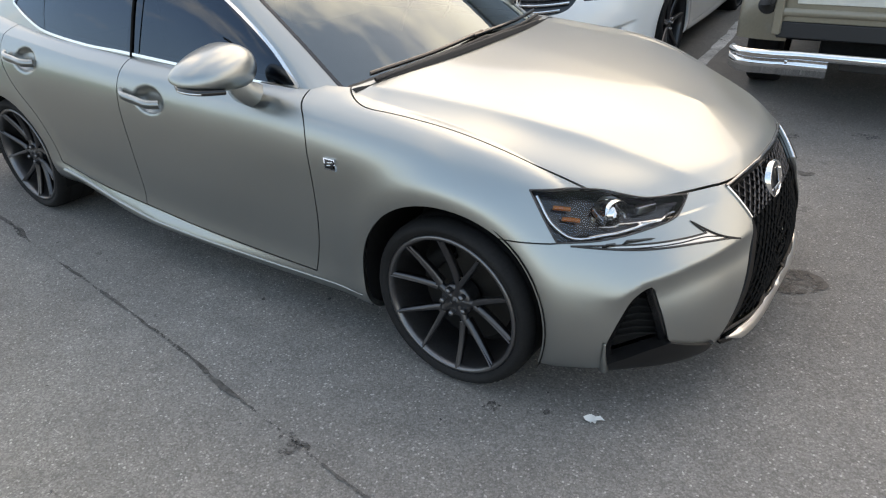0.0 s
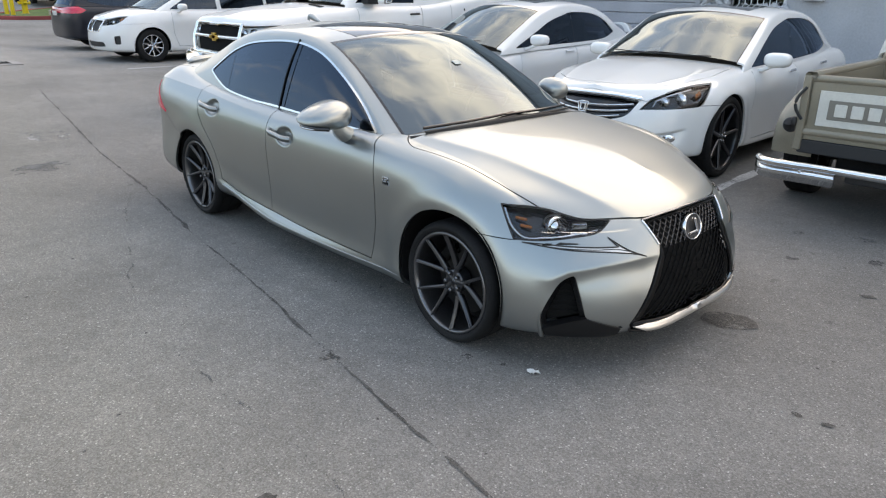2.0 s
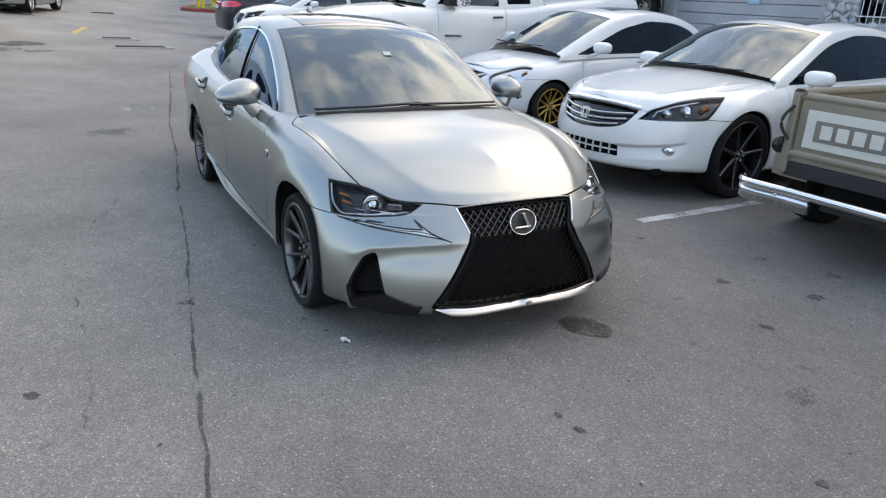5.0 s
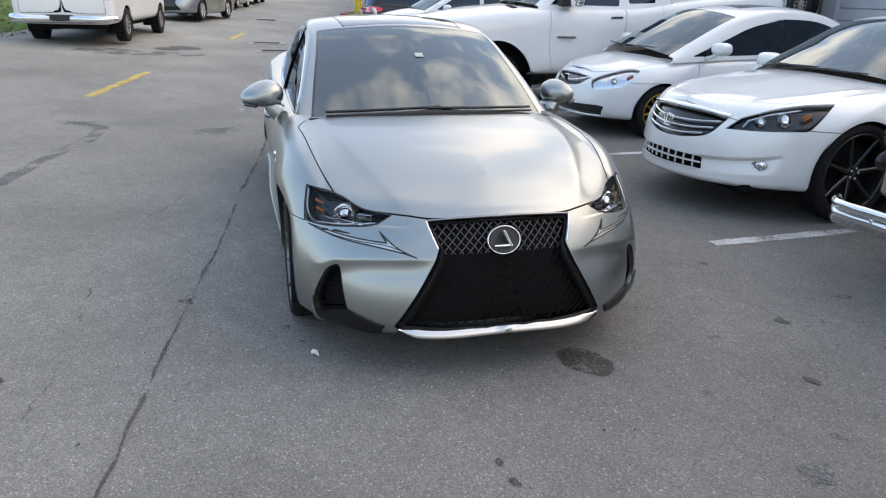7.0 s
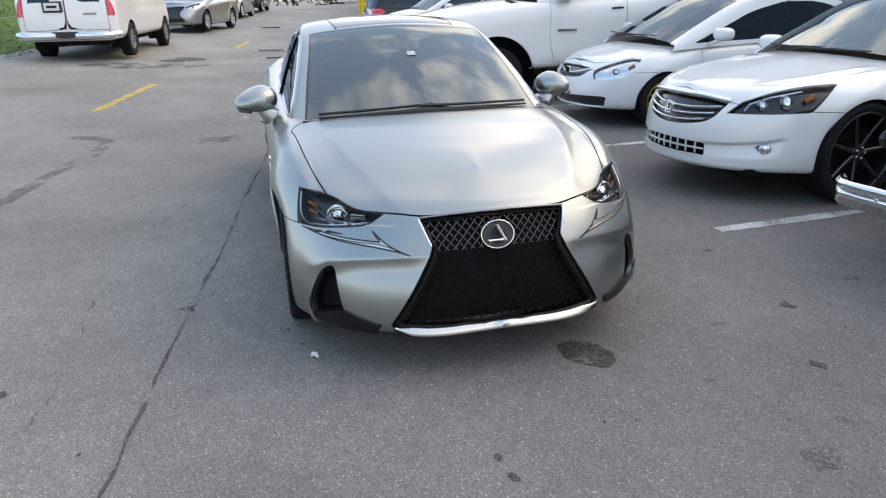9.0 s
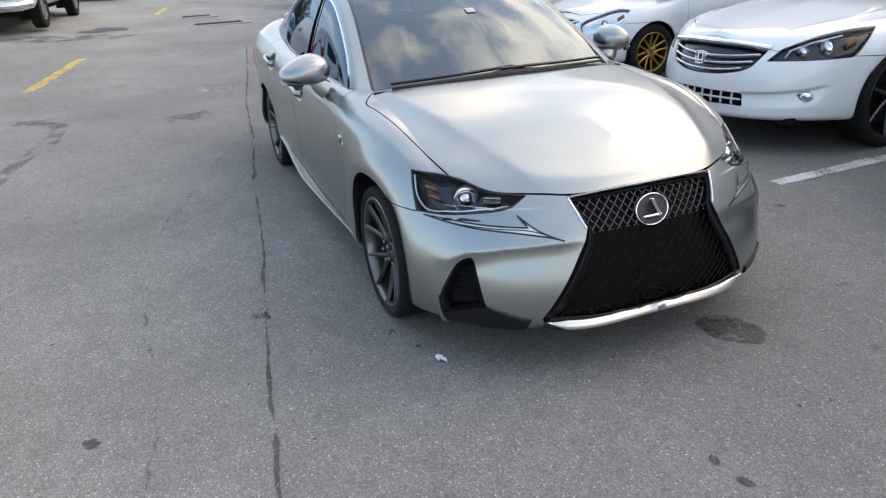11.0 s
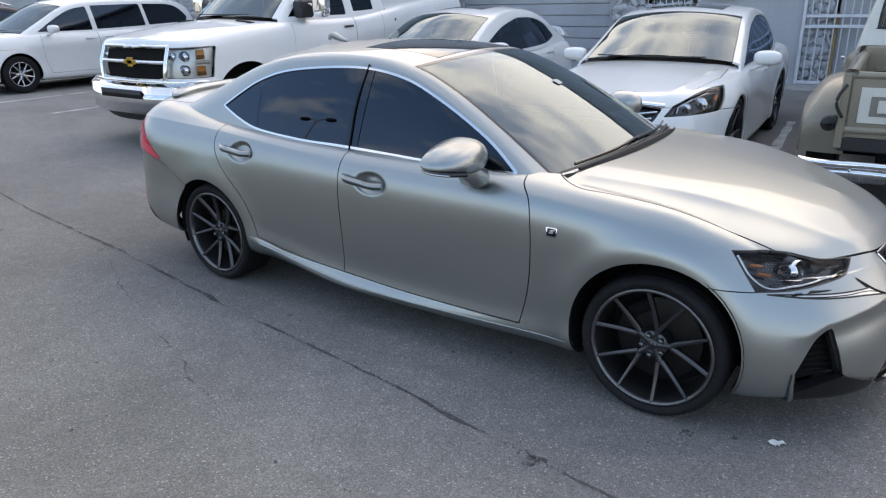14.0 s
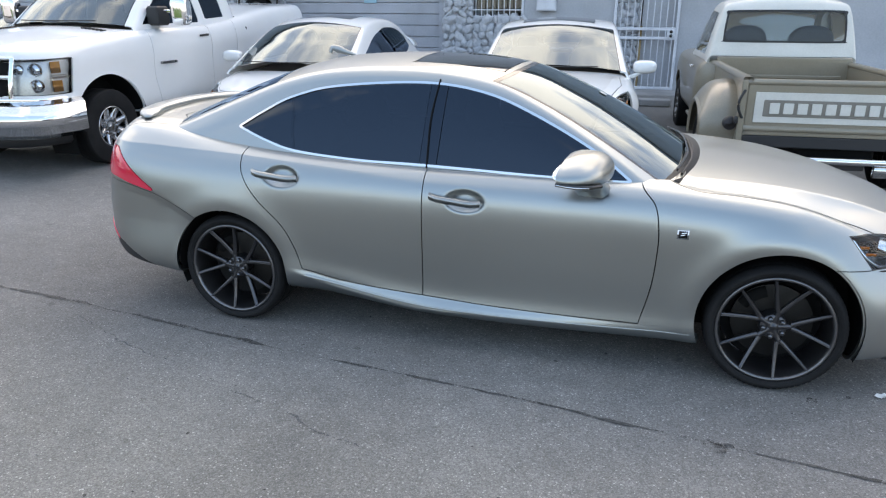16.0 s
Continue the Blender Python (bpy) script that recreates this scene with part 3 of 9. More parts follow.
# ---- the silver sedan in the middle of the lane ----
SEDAN = dict(stations=[2.25, 1.95, 1.65, 1.40, 1.05, 0.80, 0.30, -0.30, -0.90, -1.40, -1.80, -2.10, -2.38],
             turn_front=1.275, turn_rear=-1.75, round_rear=3.6,
             shape=lambda P: bumper_fold(P),
             flares=[(1.393, 0.330, 0.385, 0.014, 0.07), (-1.393, 0.316, 0.37, 0.012, 0.08)])
SEDAN_GUIDES = [
    (2.06, 3.0, -2.20, [0.74] * 13, [0.185, 0.187, 0.18, 0.17, 0.17, 0.16, 0.15, 0.16, 0.20, 0.22, 0.24, 0.26, 0.28]),
    (2.20, 3.1, -2.30, [0.86, 0.86, 0.86, 0.86, 0.85, 0.85, 0.85, 0.85, 0.85, 0.87, 0.87, 0.87, 0.86],
     [0.178, 0.18, 0.175, 0.17, 0.17, 0.165, 0.155, 0.165, 0.21, 0.22, 0.24, 0.27, 0.28]),
    (2.24, 3.1, -2.36, [0.90, 0.89, 0.89, 0.895, 0.90, 0.905, 0.91, 0.91, 0.90, 0.905, 0.905, 0.90, 0.89],
     [0.205, 0.208, 0.205, 0.205, 0.23, 0.225, 0.22, 0.23, 0.315, 0.31, 0.30, 0.32, 0.34]),
    (2.25, 3.05, -2.39, [0.90, 0.90, 0.90, 0.895, 0.885, 0.882, 0.880, 0.880, 0.885, 0.90, 0.91, 0.905, 0.90],
     [0.34, 0.34, 0.34, 0.34, 0.31, 0.30, 0.295, 0.31, 0.40, 0.40, 0.40, 0.42, 0.44]),
    (2.22, 2.95, -2.41, [0.905, 0.905, 0.905, 0.90, 0.893, 0.891, 0.890, 0.890, 0.894, 0.90, 0.90, 0.89, 0.88],
     [0.47, 0.47, 0.47, 0.47, 0.46, 0.46, 0.45, 0.46, 0.50, 0.52, 0.52, 0.54, 0.55]),
    (2.175, 2.42, -2.40, [0.905, 0.905, 0.905, 0.905, 0.902, 0.90, 0.899, 0.899, 0.902, 0.91, 0.905, 0.89, 0.88],
     [0.60, 0.60, 0.60, 0.61, 0.62, 0.62, 0.62, 0.62, 0.64, 0.65, 0.66, 0.67, 0.68]),
    (2.13, 2.12, -2.34, [0.90, 0.90, 0.90, 0.905, 0.91, 0.91, 0.905, 0.905, 0.905, 0.91, 0.905, 0.895, 0.885],
     [0.685, 0.685, 0.70, 0.73, 0.75, 0.755, 0.75, 0.755, 0.77, 0.79, 0.80, 0.82, 0.83]),
    (2.105, 2.0, -2.32, [0.88, 0.88, 0.87, 0.865, 0.875, 0.88, 0.885, 0.885, 0.88, 0.875, 0.865, 0.855, 0.84],
     [0.70, 0.72, 0.77, 0.825, 0.86, 0.87, 0.86, 0.865, 0.885, 0.91, 0.93, 0.95, 0.96]),
    (2.08, 2.0, -2.26, [0.80, 0.80, 0.79, 0.785, 0.79, 0.80, 0.81, 0.81, 0.795, 0.755, 0.74, 0.74, 0.75],
     [0.715, 0.75, 0.815, 0.87, 0.905, 0.92, 0.93, 0.94, 0.965, 1.0, 1.03, 1.045, 1.04]),
    (2.02, 2.0, -2.26, [0.62, 0.62, 0.62, 0.63, 0.64, 0.65, 0.66, 0.66, 0.64, 0.60, 0.60, 0.61, 0.62],
     [0.725, 0.775, 0.845, 0.89, 0.925, 0.94, 0.94, 0.94, 0.95, 0.99, 1.05, 1.07, 1.065]),
    (1.94, 2.0, -2.27, [0.38, 0.38, 0.38, 0.40, 0.42, 0.43, 0.43, 0.43, 0.43, 0.40, 0.40, 0.40, 0.40],
     [0.735, 0.805, 0.885, 0.925, 0.955, 0.965, 0.94, 0.94, 0.95, 0.98, 1.06, 1.085, 1.08]),
    (1.86, 2.0, -2.28, [0.0] * 13,
     [0.74, 0.815, 0.89, 0.93, 0.96, 0.975, 0.94, 0.94, 0.95, 0.98, 1.065, 1.09, 1.085]),
]
A_RAIL = [(0.82, 0.745, 0.90), (0.52, 0.695, 1.085), (0.24, 0.645, 1.235), (-0.02, 0.612, 1.335), (-0.35, 0.595, 1.385),
          (-0.80, 0.59, 1.375), (-1.12, 0.595, 1.315), (-1.42, 0.61, 1.205), (-1.72, 0.63, 1.085), (-1.95, 0.64, 1.0)]
A_LOW = [(0.86, 0.80, 0.84), (0.55, 0.80, 0.86), (0.24, 0.80, 0.87), (-0.02, 0.80, 0.87), (-0.35, 0.80, 0.88),
         (-0.80, 0.79, 0.90), (-1.12, 0.775, 0.92), (-1.42, 0.755, 0.94), (-1.72, 0.73, 0.95), (-1.95, 0.70, 0.93)]
A_MID = [(0.99, 0, 0.965), (0.72, 0, 1.12), (0.42, 0, 1.27), (0.10, 0, 1.39), (-0.30, 0, 1.435),
         (-0.80, 0, 1.43), (-1.15, 0, 1.385), (-1.5, 0, 1.27), (-1.85, 0, 1.13), (-2.05, 0, 1.04)]


def cabin_rows(low, rail, mid):
    """Lines between the belt, the roof rail and the middle of the roof."""
    low, rail, mid = np.array(low), np.array(rail), np.array(mid)
    def between(a, b, t, out=0.0):
        p = a * (1 - t) + b * t
        p[:, 1] += out
        return p
    def roof(t):
        p = rail * (1 - t) + mid * t
        p[:, 2] = rail[:, 2] + (mid[:, 2] - rail[:, 2]) * (1 - (1 - t) ** 2.2)
        p[:, 0] = rail[:, 0] + (mid[:, 0] - rail[:, 0]) * (1 - (1 - t) ** 2.2)
        return p
    return [low, between(low, rail, 0.12, 0.004), between(low, rail, 0.5, 0.02), between(low, rail, 0.9, 0.01), rail, roof(0.12), roof(0.4), roof(0.75), mid]


def sedan_shell():
    W = wrap_mesh(SEDAN, SEDAN_GUIDES, 60, 270, 44, (92, 84), 0.70)
    return W, house_mesh(cabin_rows(A_LOW, A_RAIL, A_MID))


def bumper_fold(P):
    """The flat panel between lamp and intake lies back behind a fold."""
    x, y, z = P[..., 0], P[..., 1], P[..., 2]
    p = (y - x) * 0.70711
    fold = np.interp(p, [-1.30, -1.20, -1.05, -0.90, -0.82], [0.535, 0.532, 0.520, 0.495, 0.455])
    down = np.clip((fold - z) / 0.075 + 0.12, 0, 1)
    down = 1 - (1 - down) ** 2
    span = np.clip((p + 1.42) / 0.20, 0, 1) * np.clip((-0.72 - p) / 0.20, 0, 1)
    span = span * span * (3 - 2 * span)
    d = 0.024 * down * span * (x > 1.4)
    P[..., 0] -= d * 0.8
    P[..., 1] -= d * 0.6
    # scoops behind the door handles
    for hx, hz in ((-0.065, 0.803), (-1.055, 0.856)):
        q = ((x - hx) / 0.085) ** 2 + ((z - hz) / 0.046) ** 2
        P[..., 1] -= 0.036 * np.exp(-q ** 3) * (y > 0.6)
    # raised middle of the hood: sharp crests, the sides fall away into a shallow trough
    line = np.interp(x, [0.90, 1.30, 1.60, 1.80, 1.95, 2.06], [0.665, 0.615, 0.552, 0.490, 0.435, 0.372])
    s = 0.010 * np.log1p(np.exp(np.clip((y - line) / 0.010, -40, 40)))
    fall = (1 - np.exp(-s / 0.045)) * np.clip((0.815 - y) / 0.10, 0, 1)
    run = np.clip((x - 0.88) / 0.12, 0, 1) * np.clip((2.10 - x) / 0.16, 0, 1) * (z > 0.66) * (y < 0.815)
    P[..., 2] += (0.006 * np.exp(-np.abs(line - y) / 0.10) - 0.019 * fall) * run * np.clip((0.815 - y) / 0.10, 0, 1)
    # sharp shoulder over the rear wheel
    zs = np.interp(x, [-2.3, -1.9, -1.3, -0.6], [0.975, 0.975, 0.948, 0.905])
    P[..., 1] += 0.014 * np.exp(-np.abs(z - zs) / 0.022) * np.clip((-x - 0.3) / 1.0, 0, 1) * (y > 0.5) * np.clip((x + 2.30) / 0.2, 0, 1)
    # the rear bumper lies back under the line from the tail lamp to the wheel
    zl = np.interp(x, [-2.5, -1.83, -1.63, -1.5], [0.83, 0.725, 0.628, 0.55])
    low = np.clip((zl - z) / 0.05, 0, 1) * np.clip((z - 0.30) / 0.25, 0, 1) * (x < -1.5) * (y > 0.4)
    P[..., 1] -= 0.014 * low
    # skirt: a ledge under the doors that looks up, widest ahead of the rear wheel
    zt = np.interp(x, [-1.0, -0.77, -0.26, 0.17, 0.8, 1.05], [0.362, 0.318, 0.282, 0.264, 0.262, 0.258])
    zb = np.interp(x, [-1.0, -0.77, -0.36, 0.03, 0.39, 1.05], [0.335, 0.282, 0.216, 0.219, 0.224, 0.235])
    amp = np.interp(x, [-1.05, -0.9, -0.5, -0.2, 0.2, 0.7, 1.05], [0.0, 0.45, 0.9, 1.0, 0.6, 0.15, 0.0])
    ledge = np.clip((zt - z) / np.maximum(zt - zb, 0.01), 0, 1) * np.clip(1 - (zb - z) / 0.10, 0, 1)
    P[..., 1] += 0.032 * amp * ledge * (y > 0.6)


# ---- sedan parts ----
def ellipsoid(rx, ry, rz, n=2.4, nu=28, nv=18):
    a = np.linspace(-np.pi, np.pi, nu)[:, None]
    b = np.linspace(-np.pi / 2, np.pi / 2, nv)[None]
    p = lambda v: np.sign(v) * np.abs(v) ** (2 / n)
    one = np.ones_like(a * b)
    P = np.stack([rx * p(np.cos(a)) * p(np.cos(b)), ry * p(np.sin(a)) * p(np.cos(b)), rz * p(np.sin(b)) * one], 2)
    return grid_mesh(P)


WHEELS = {}


def wheel_meshes(key, R, rim, width, spokes, spoke_w, pair, depth, cap, mats):
    """Meshes of a wheel whose outer face looks to +y: tyre, rim, spoke, hub, nut, disc, caliper."""
    if key in WHEELS:
        return WHEELS[key]
    f = []
    tyre = lathe([(rim - 0.004, -0.02), (rim + 0.004, -0.002), (rim + 0.02, 0.004), ((rim + R) / 2, 0.008), (R - 0.016, 0.002), (R - 0.005, -0.012), (R - 0.001, -0.03),
                  (R, -0.05), (R - 0.006, -0.052), (R - 0.006, -0.060), (R, -0.062), (R, -width / 2), (R - 0.006, -width / 2 - 0.002), (R - 0.006, -width / 2 - 0.010), (R, -width / 2 - 0.012),
                  (R, -width + 0.04), (R - 0.012, -width + 0.01), (rim + 0.01, -width)], 216)
    V = tyre[0]
    rr, aa = np.hypot(V[:, 0], V[:, 2]), np.arctan2(V[:, 2], V[:, 0])
    groove = (np.floor(aa / (2 * np.pi / 216) + 0.5) % 3 == 0) & (rr > R - 0.017) & (V[:, 1] < -0.005) & (V[:, 1] > -0.055)
    V[groove, 0] *= 1 - 0.003 / R
    V[groove, 2] *= 1 - 0.003 / R
    lip = lathe([(rim + 0.002, -0.016), (rim + 0.003, -0.002), (rim - 0.006, 0.002), (rim - 0.014, -0.003), (rim - 0.018, -0.018), (rim - 0.024, -0.05), (rim - 0.03, -width)], 72)
    r0, r1 = cap * 0.9, rim - 0.012
    t = np.linspace(0, 1, 7)
    bars = []
    fork = pair[2] if pair and len(pair) == 3 else 0.0
    for s in ((-1, 1) if pair else (0,)):
        a0, a1 = (s * pair[0], s * pair[1]) if pair else (0.0, 0.0)
        ra = fork or r0
        k = (ra + t * (r1 - ra) - r0) / (r1 - r0)
        path = np.stack([(1 - t) * ra * np.sin(a0) + t * r1 * np.sin(a1), -depth * (1 - k ** 1.5) - 0.014, (1 - t) * ra * np.cos(a0) + t * r1 * np.cos(a1)], 1)
        bars.append(sweep(path, spoke_w, 0.034, taper=1.25 - 0.45 * t, up=(0, 1, 0)))
        if fork:
            rib = path + np.array([[0, 0.014, 0]]) + (t * 0.004 * s)[:, None] * np.array([[1, 0, 0]])
            bars.append(sweep(rib, spoke_w * 0.42, 0.012, taper=1.1 - 0.3 * t, up=(0, 1, 0)))
    if pair:
        t2 = np.linspace(0, 1, 6)
        end = fork + 0.012 if fork else cap * 1.45
        rise = -depth - 0.010 + (0.008 * t2 if not fork else depth * ((end - r0) / (r1 - r0)) ** 1.5 * t2 ** 2)
        root = np.stack([0 * t2, rise, 0.02 + (end - 0.02) * t2], 1)
        bars.append(sweep(root, spoke_w * 2.5, 0.03, taper=(1.3 - 0.6 * t2 ** 2) if not fork else 1.1 - 0.35 * t2, up=(0, 1, 0)))
    hub = lathe([(0.0, -depth + 0.004), (cap * 0.45, -depth + 0.004), (cap * 0.5, -depth - 0.002), (cap * 0.56, -depth + 0.005), (cap * 0.95, -depth + 0.003), (cap * 1.05, -depth - 0.010), (cap * 1.05, -depth - 0.06)], 36)
    nut = move(lathe([(0.0, 0.016), (0.008, 0.016), (0.011, 0.010), (0.011, -0.02)], 10), 0, -depth + 0.008, cap * 0.77)
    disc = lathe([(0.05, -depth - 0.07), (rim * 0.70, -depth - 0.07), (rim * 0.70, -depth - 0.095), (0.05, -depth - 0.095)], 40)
    # added near-black disc, stands in for the shade behind the spokes
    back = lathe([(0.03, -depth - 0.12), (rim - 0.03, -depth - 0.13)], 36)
    a = np.linspace(0.5, 1.3, 8)
    cal = sweep(np.stack([rim * 0.60 * np.cos(a), 0 * a - depth - 0.072, rim * 0.60 * np.sin(a)], 1), 0.05, 0.075, up=(0, 1, 0))
    def data(n, M, m):
        o = part(n, M, m)
        me = o.data
        bpy.data.objects.remove(o)
        return me
    WHEELS[key] = dict(tyre=data("tyre", tyre, M_TYRE), rim=data("rim", lip, mats[0]), spokes=[data("spoke", b, mats[1]) for b in bars], count=spokes,
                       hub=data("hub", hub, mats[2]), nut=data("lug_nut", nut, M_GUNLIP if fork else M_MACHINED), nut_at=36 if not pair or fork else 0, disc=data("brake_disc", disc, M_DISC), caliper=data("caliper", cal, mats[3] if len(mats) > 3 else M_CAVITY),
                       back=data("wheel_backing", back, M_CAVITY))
    return WHEELS[key]


def place_wheel(car, W, x, y, z, turn=0.0, left=True, phase=0.0):
    m = pose(x, y, z, 0, 0, (0 if left else 180) + turn)
    rim = part("wheel", W["rim"], None, car)
    rim.matrix_local = m
    part("tyre", W["tyre"], None, rim)
    part("hub", W["hub"], None, rim)
    part("brake_disc", W["disc"], None, rim)
    part("caliper", W["caliper"], None, rim)
    part("wheel_backing", W["back"], None, rim)
    for k in range(W["count"]):
        for s in W["spokes"]:
            o = part("spoke", s, None, rim)
            o.matrix_local = pose(0, 0, 0, 0, phase + 360 / W["count"] * k, 0)
    for k in range(5):
        o = part("lug_nut", W["nut"], None, rim)
        o.matrix_local = pose(0, 0, 0, 0, phase + W["nut_at"] + 72 * k, 0)
    return rim


def arch_field(V, cx, cz, R):
    return np.where(np.abs(V[:, 1]) > 0.45, np.hypot(V[:, 0] - cx, V[:, 2] - cz) - R, 1.0)


def liner(cx, cz, R, y0, y1):
    """The inner wheel house over a wheel."""
    a = np.linspace(-0.12 * np.pi, 1.12 * np.pi, 32)
    P = np.stack([np.stack([cx + R * np.cos(a), 0 * a + y, cz + R * np.sin(a)], 1) for y in (y0, y1)], 1)
    side = np.stack([np.stack([cx + r * np.cos(a), 0 * a + y0, cz + r * np.sin(a)], 1) for r in (R, 0.02)], 1)
    return join(grid_mesh(P), grid_mesh(side))


def on_shell(M, pts, kind, lift=0.002):
    """Points on a shell under a line given in the outline's own two numbers, with the shell's normal there."""
    V = M[0]
    if kind == "corner":
        q = np.stack([(V[:, 1] - V[:, 0]) * 0.70711, V[:, 2]], 1)
        ok = V[:, 0] > 1.0
    elif kind == "side":
        q, ok = V[:, [0, 2]], V[:, 1] > 0.4
    else:
        q, ok = V[:, [1, 2]], V[:, 0] > 1.2
    q, W = q[ok], V[ok]
    out, nor = [], []
    for p in pts:
        d = np.hypot(*(q - p).T)
        k = np.argpartition(d, 14)[:14]
        w = np.exp(-(d[k] / (d[k].mean() + 1e-6)) ** 2)[:, None]
        A = np.concatenate([np.ones((14, 1)), q[k] - p], 1)
        fit = np.linalg.lstsq(A * w, W[k, :6] * w, rcond=None)[0][0]
        n = fit[3:6] / np.linalg.norm(fit[3:6])
        out.append(fit[:3] + n * lift)
        nor.append(n)
    return np.array(out), np.array(nor)


def dense(pts, n=24):
    pts = np.asarray(pts, float)
    k = np.concatenate([[0], np.cumsum(np.linalg.norm(np.diff(pts, axis=0), axis=1))])
    k /= k[-1]
    t = np.linspace(0, 1, n)
    return np.stack([spl(k, pts[:, c], t) for c in range(pts.shape[1])], 1)


HEAD = rounded([(-0.600, 0.752), (-0.600, 0.752), (-0.632, 0.672), (-0.658, 0.616), (-0.658, 0.616), (-0.78, 0.620), (-0.92, 0.636), (-1.03, 0.654), (-1.088, 0.694), (-1.088, 0.694), (-1.01, 0.699), (-0.944, 0.704), (-0.875, 0.720), (-0.816, 0.735), (-0.72, 0.746)])
FOG = rounded([(-0.927, 0.490), (-0.927, 0.490), (-0.885, 0.474), (-0.845, 0.432), (-0.79, 0.31), (-0.80, 0.235), (-0.825, 0.19), (-0.825, 0.19), (-1.02, 0.19), (-1.12, 0.205), (-1.15, 0.246), (-1.15, 0.240), (-1.06, 0.272), (-0.985, 0.298), (-0.985, 0.298), (-0.957, 0.395)])
BLADE = rounded([(-0.695, 0.609), (-0.695, 0.609), (-0.80, 0.599), (-0.905, 0.590), (-1.077, 0.580), (-1.196, 0.564), (-1.252, 0.548), (-1.252, 0.548), (-1.16, 0.585), (-1.07, 0.636), (-1.07, 0.636), (-1.118, 0.598), (-1.118, 0.598), (-0.963, 0.602), (-0.80, 0.608)])
GRILLE = rounded([(0.0, 0.700), (0.2, 0.694), (0.326, 0.682), (0.326, 0.682), (0.310, 0.64), (0.289, 0.585), (0.289, 0.585), (0.33, 0.50), (0.482, 0.248), (0.482, 0.248), (0.455, 0.204), (0.455, 0.204), (0.25, 0.197), (0.0, 0.194),
                  (-0.25, 0.197), (-0.455, 0.204), (-0.455, 0.204), (-0.482, 0.248), (-0.482, 0.248), (-0.33, 0.50), (-0.289, 0.585), (-0.289, 0.585), (-0.310, 0.64), (-0.326, 0.682), (-0.326, 0.682), (-0.2, 0.694)])
HOOD = rounded([(1.02, -0.01), (1.02, -0.01), (1.00, 0.35), (0.90, 0.64), (0.885, 0.70), (1.0, 0.775), (1.15, 0.767), (1.5, 0.738), (1.82, 0.662), (1.93, 0.556), (2.06, 0.348), (2.105, 0.15), (2.12, -0.01), (2.12, -0.01)])
DOOR_F = rounded([(-0.28, 1.2), (-0.28, 1.2), (-0.28, 0.287), (-0.28, 0.287), (0.10, 0.270), (0.5, 0.266), (0.795, 0.268), (0.795, 0.268), (0.835, 0.45), (0.848, 0.62), (0.845, 0.74), (0.82, 0.85), (0.74, 0.95), (0.70, 1.2), (0.70, 1.2)])
DOOR_R = rounded([(-1.29, 1.2), (-1.29, 1.2), (-1.30, 0.95), (-1.27, 0.84), (-1.19, 0.73), (-1.06, 0.60), (-0.995, 0.48), (-0.957, 0.362), (-0.957, 0.362), (-0.77, 0.325), (-0.58, 0.305), (-0.28, 0.287), (-0.28, 0.287), (-0.28, 1.2), (-0.28, 1.2)])
DLO = rounded([(-1.375, 1.075), (-1.375, 1.075), (-1.24, 1.155), (-1.075, 1.235), (-0.82, 1.297), (-0.35, 1.328), (-0.03, 1.29), (0.23, 1.195), (0.51, 1.055), (0.70, 0.925), (0.70, 0.925), (0.29, 0.928), (-0.31, 0.945), (-0.64, 0.948), (-1.01, 0.972), (-1.2, 1.015)])
TAIL = rounded([(-2.6, 0.955), (-2.6, 0.955), (-2.11, 0.945), (-2.11, 0.945), (-1.97, 0.83), (-1.81, 0.718), (-1.81, 0.718), (-1.98, 0.755), (-2.16, 0.79), (-2.6, 0.82), (-2.6, 0.82)])


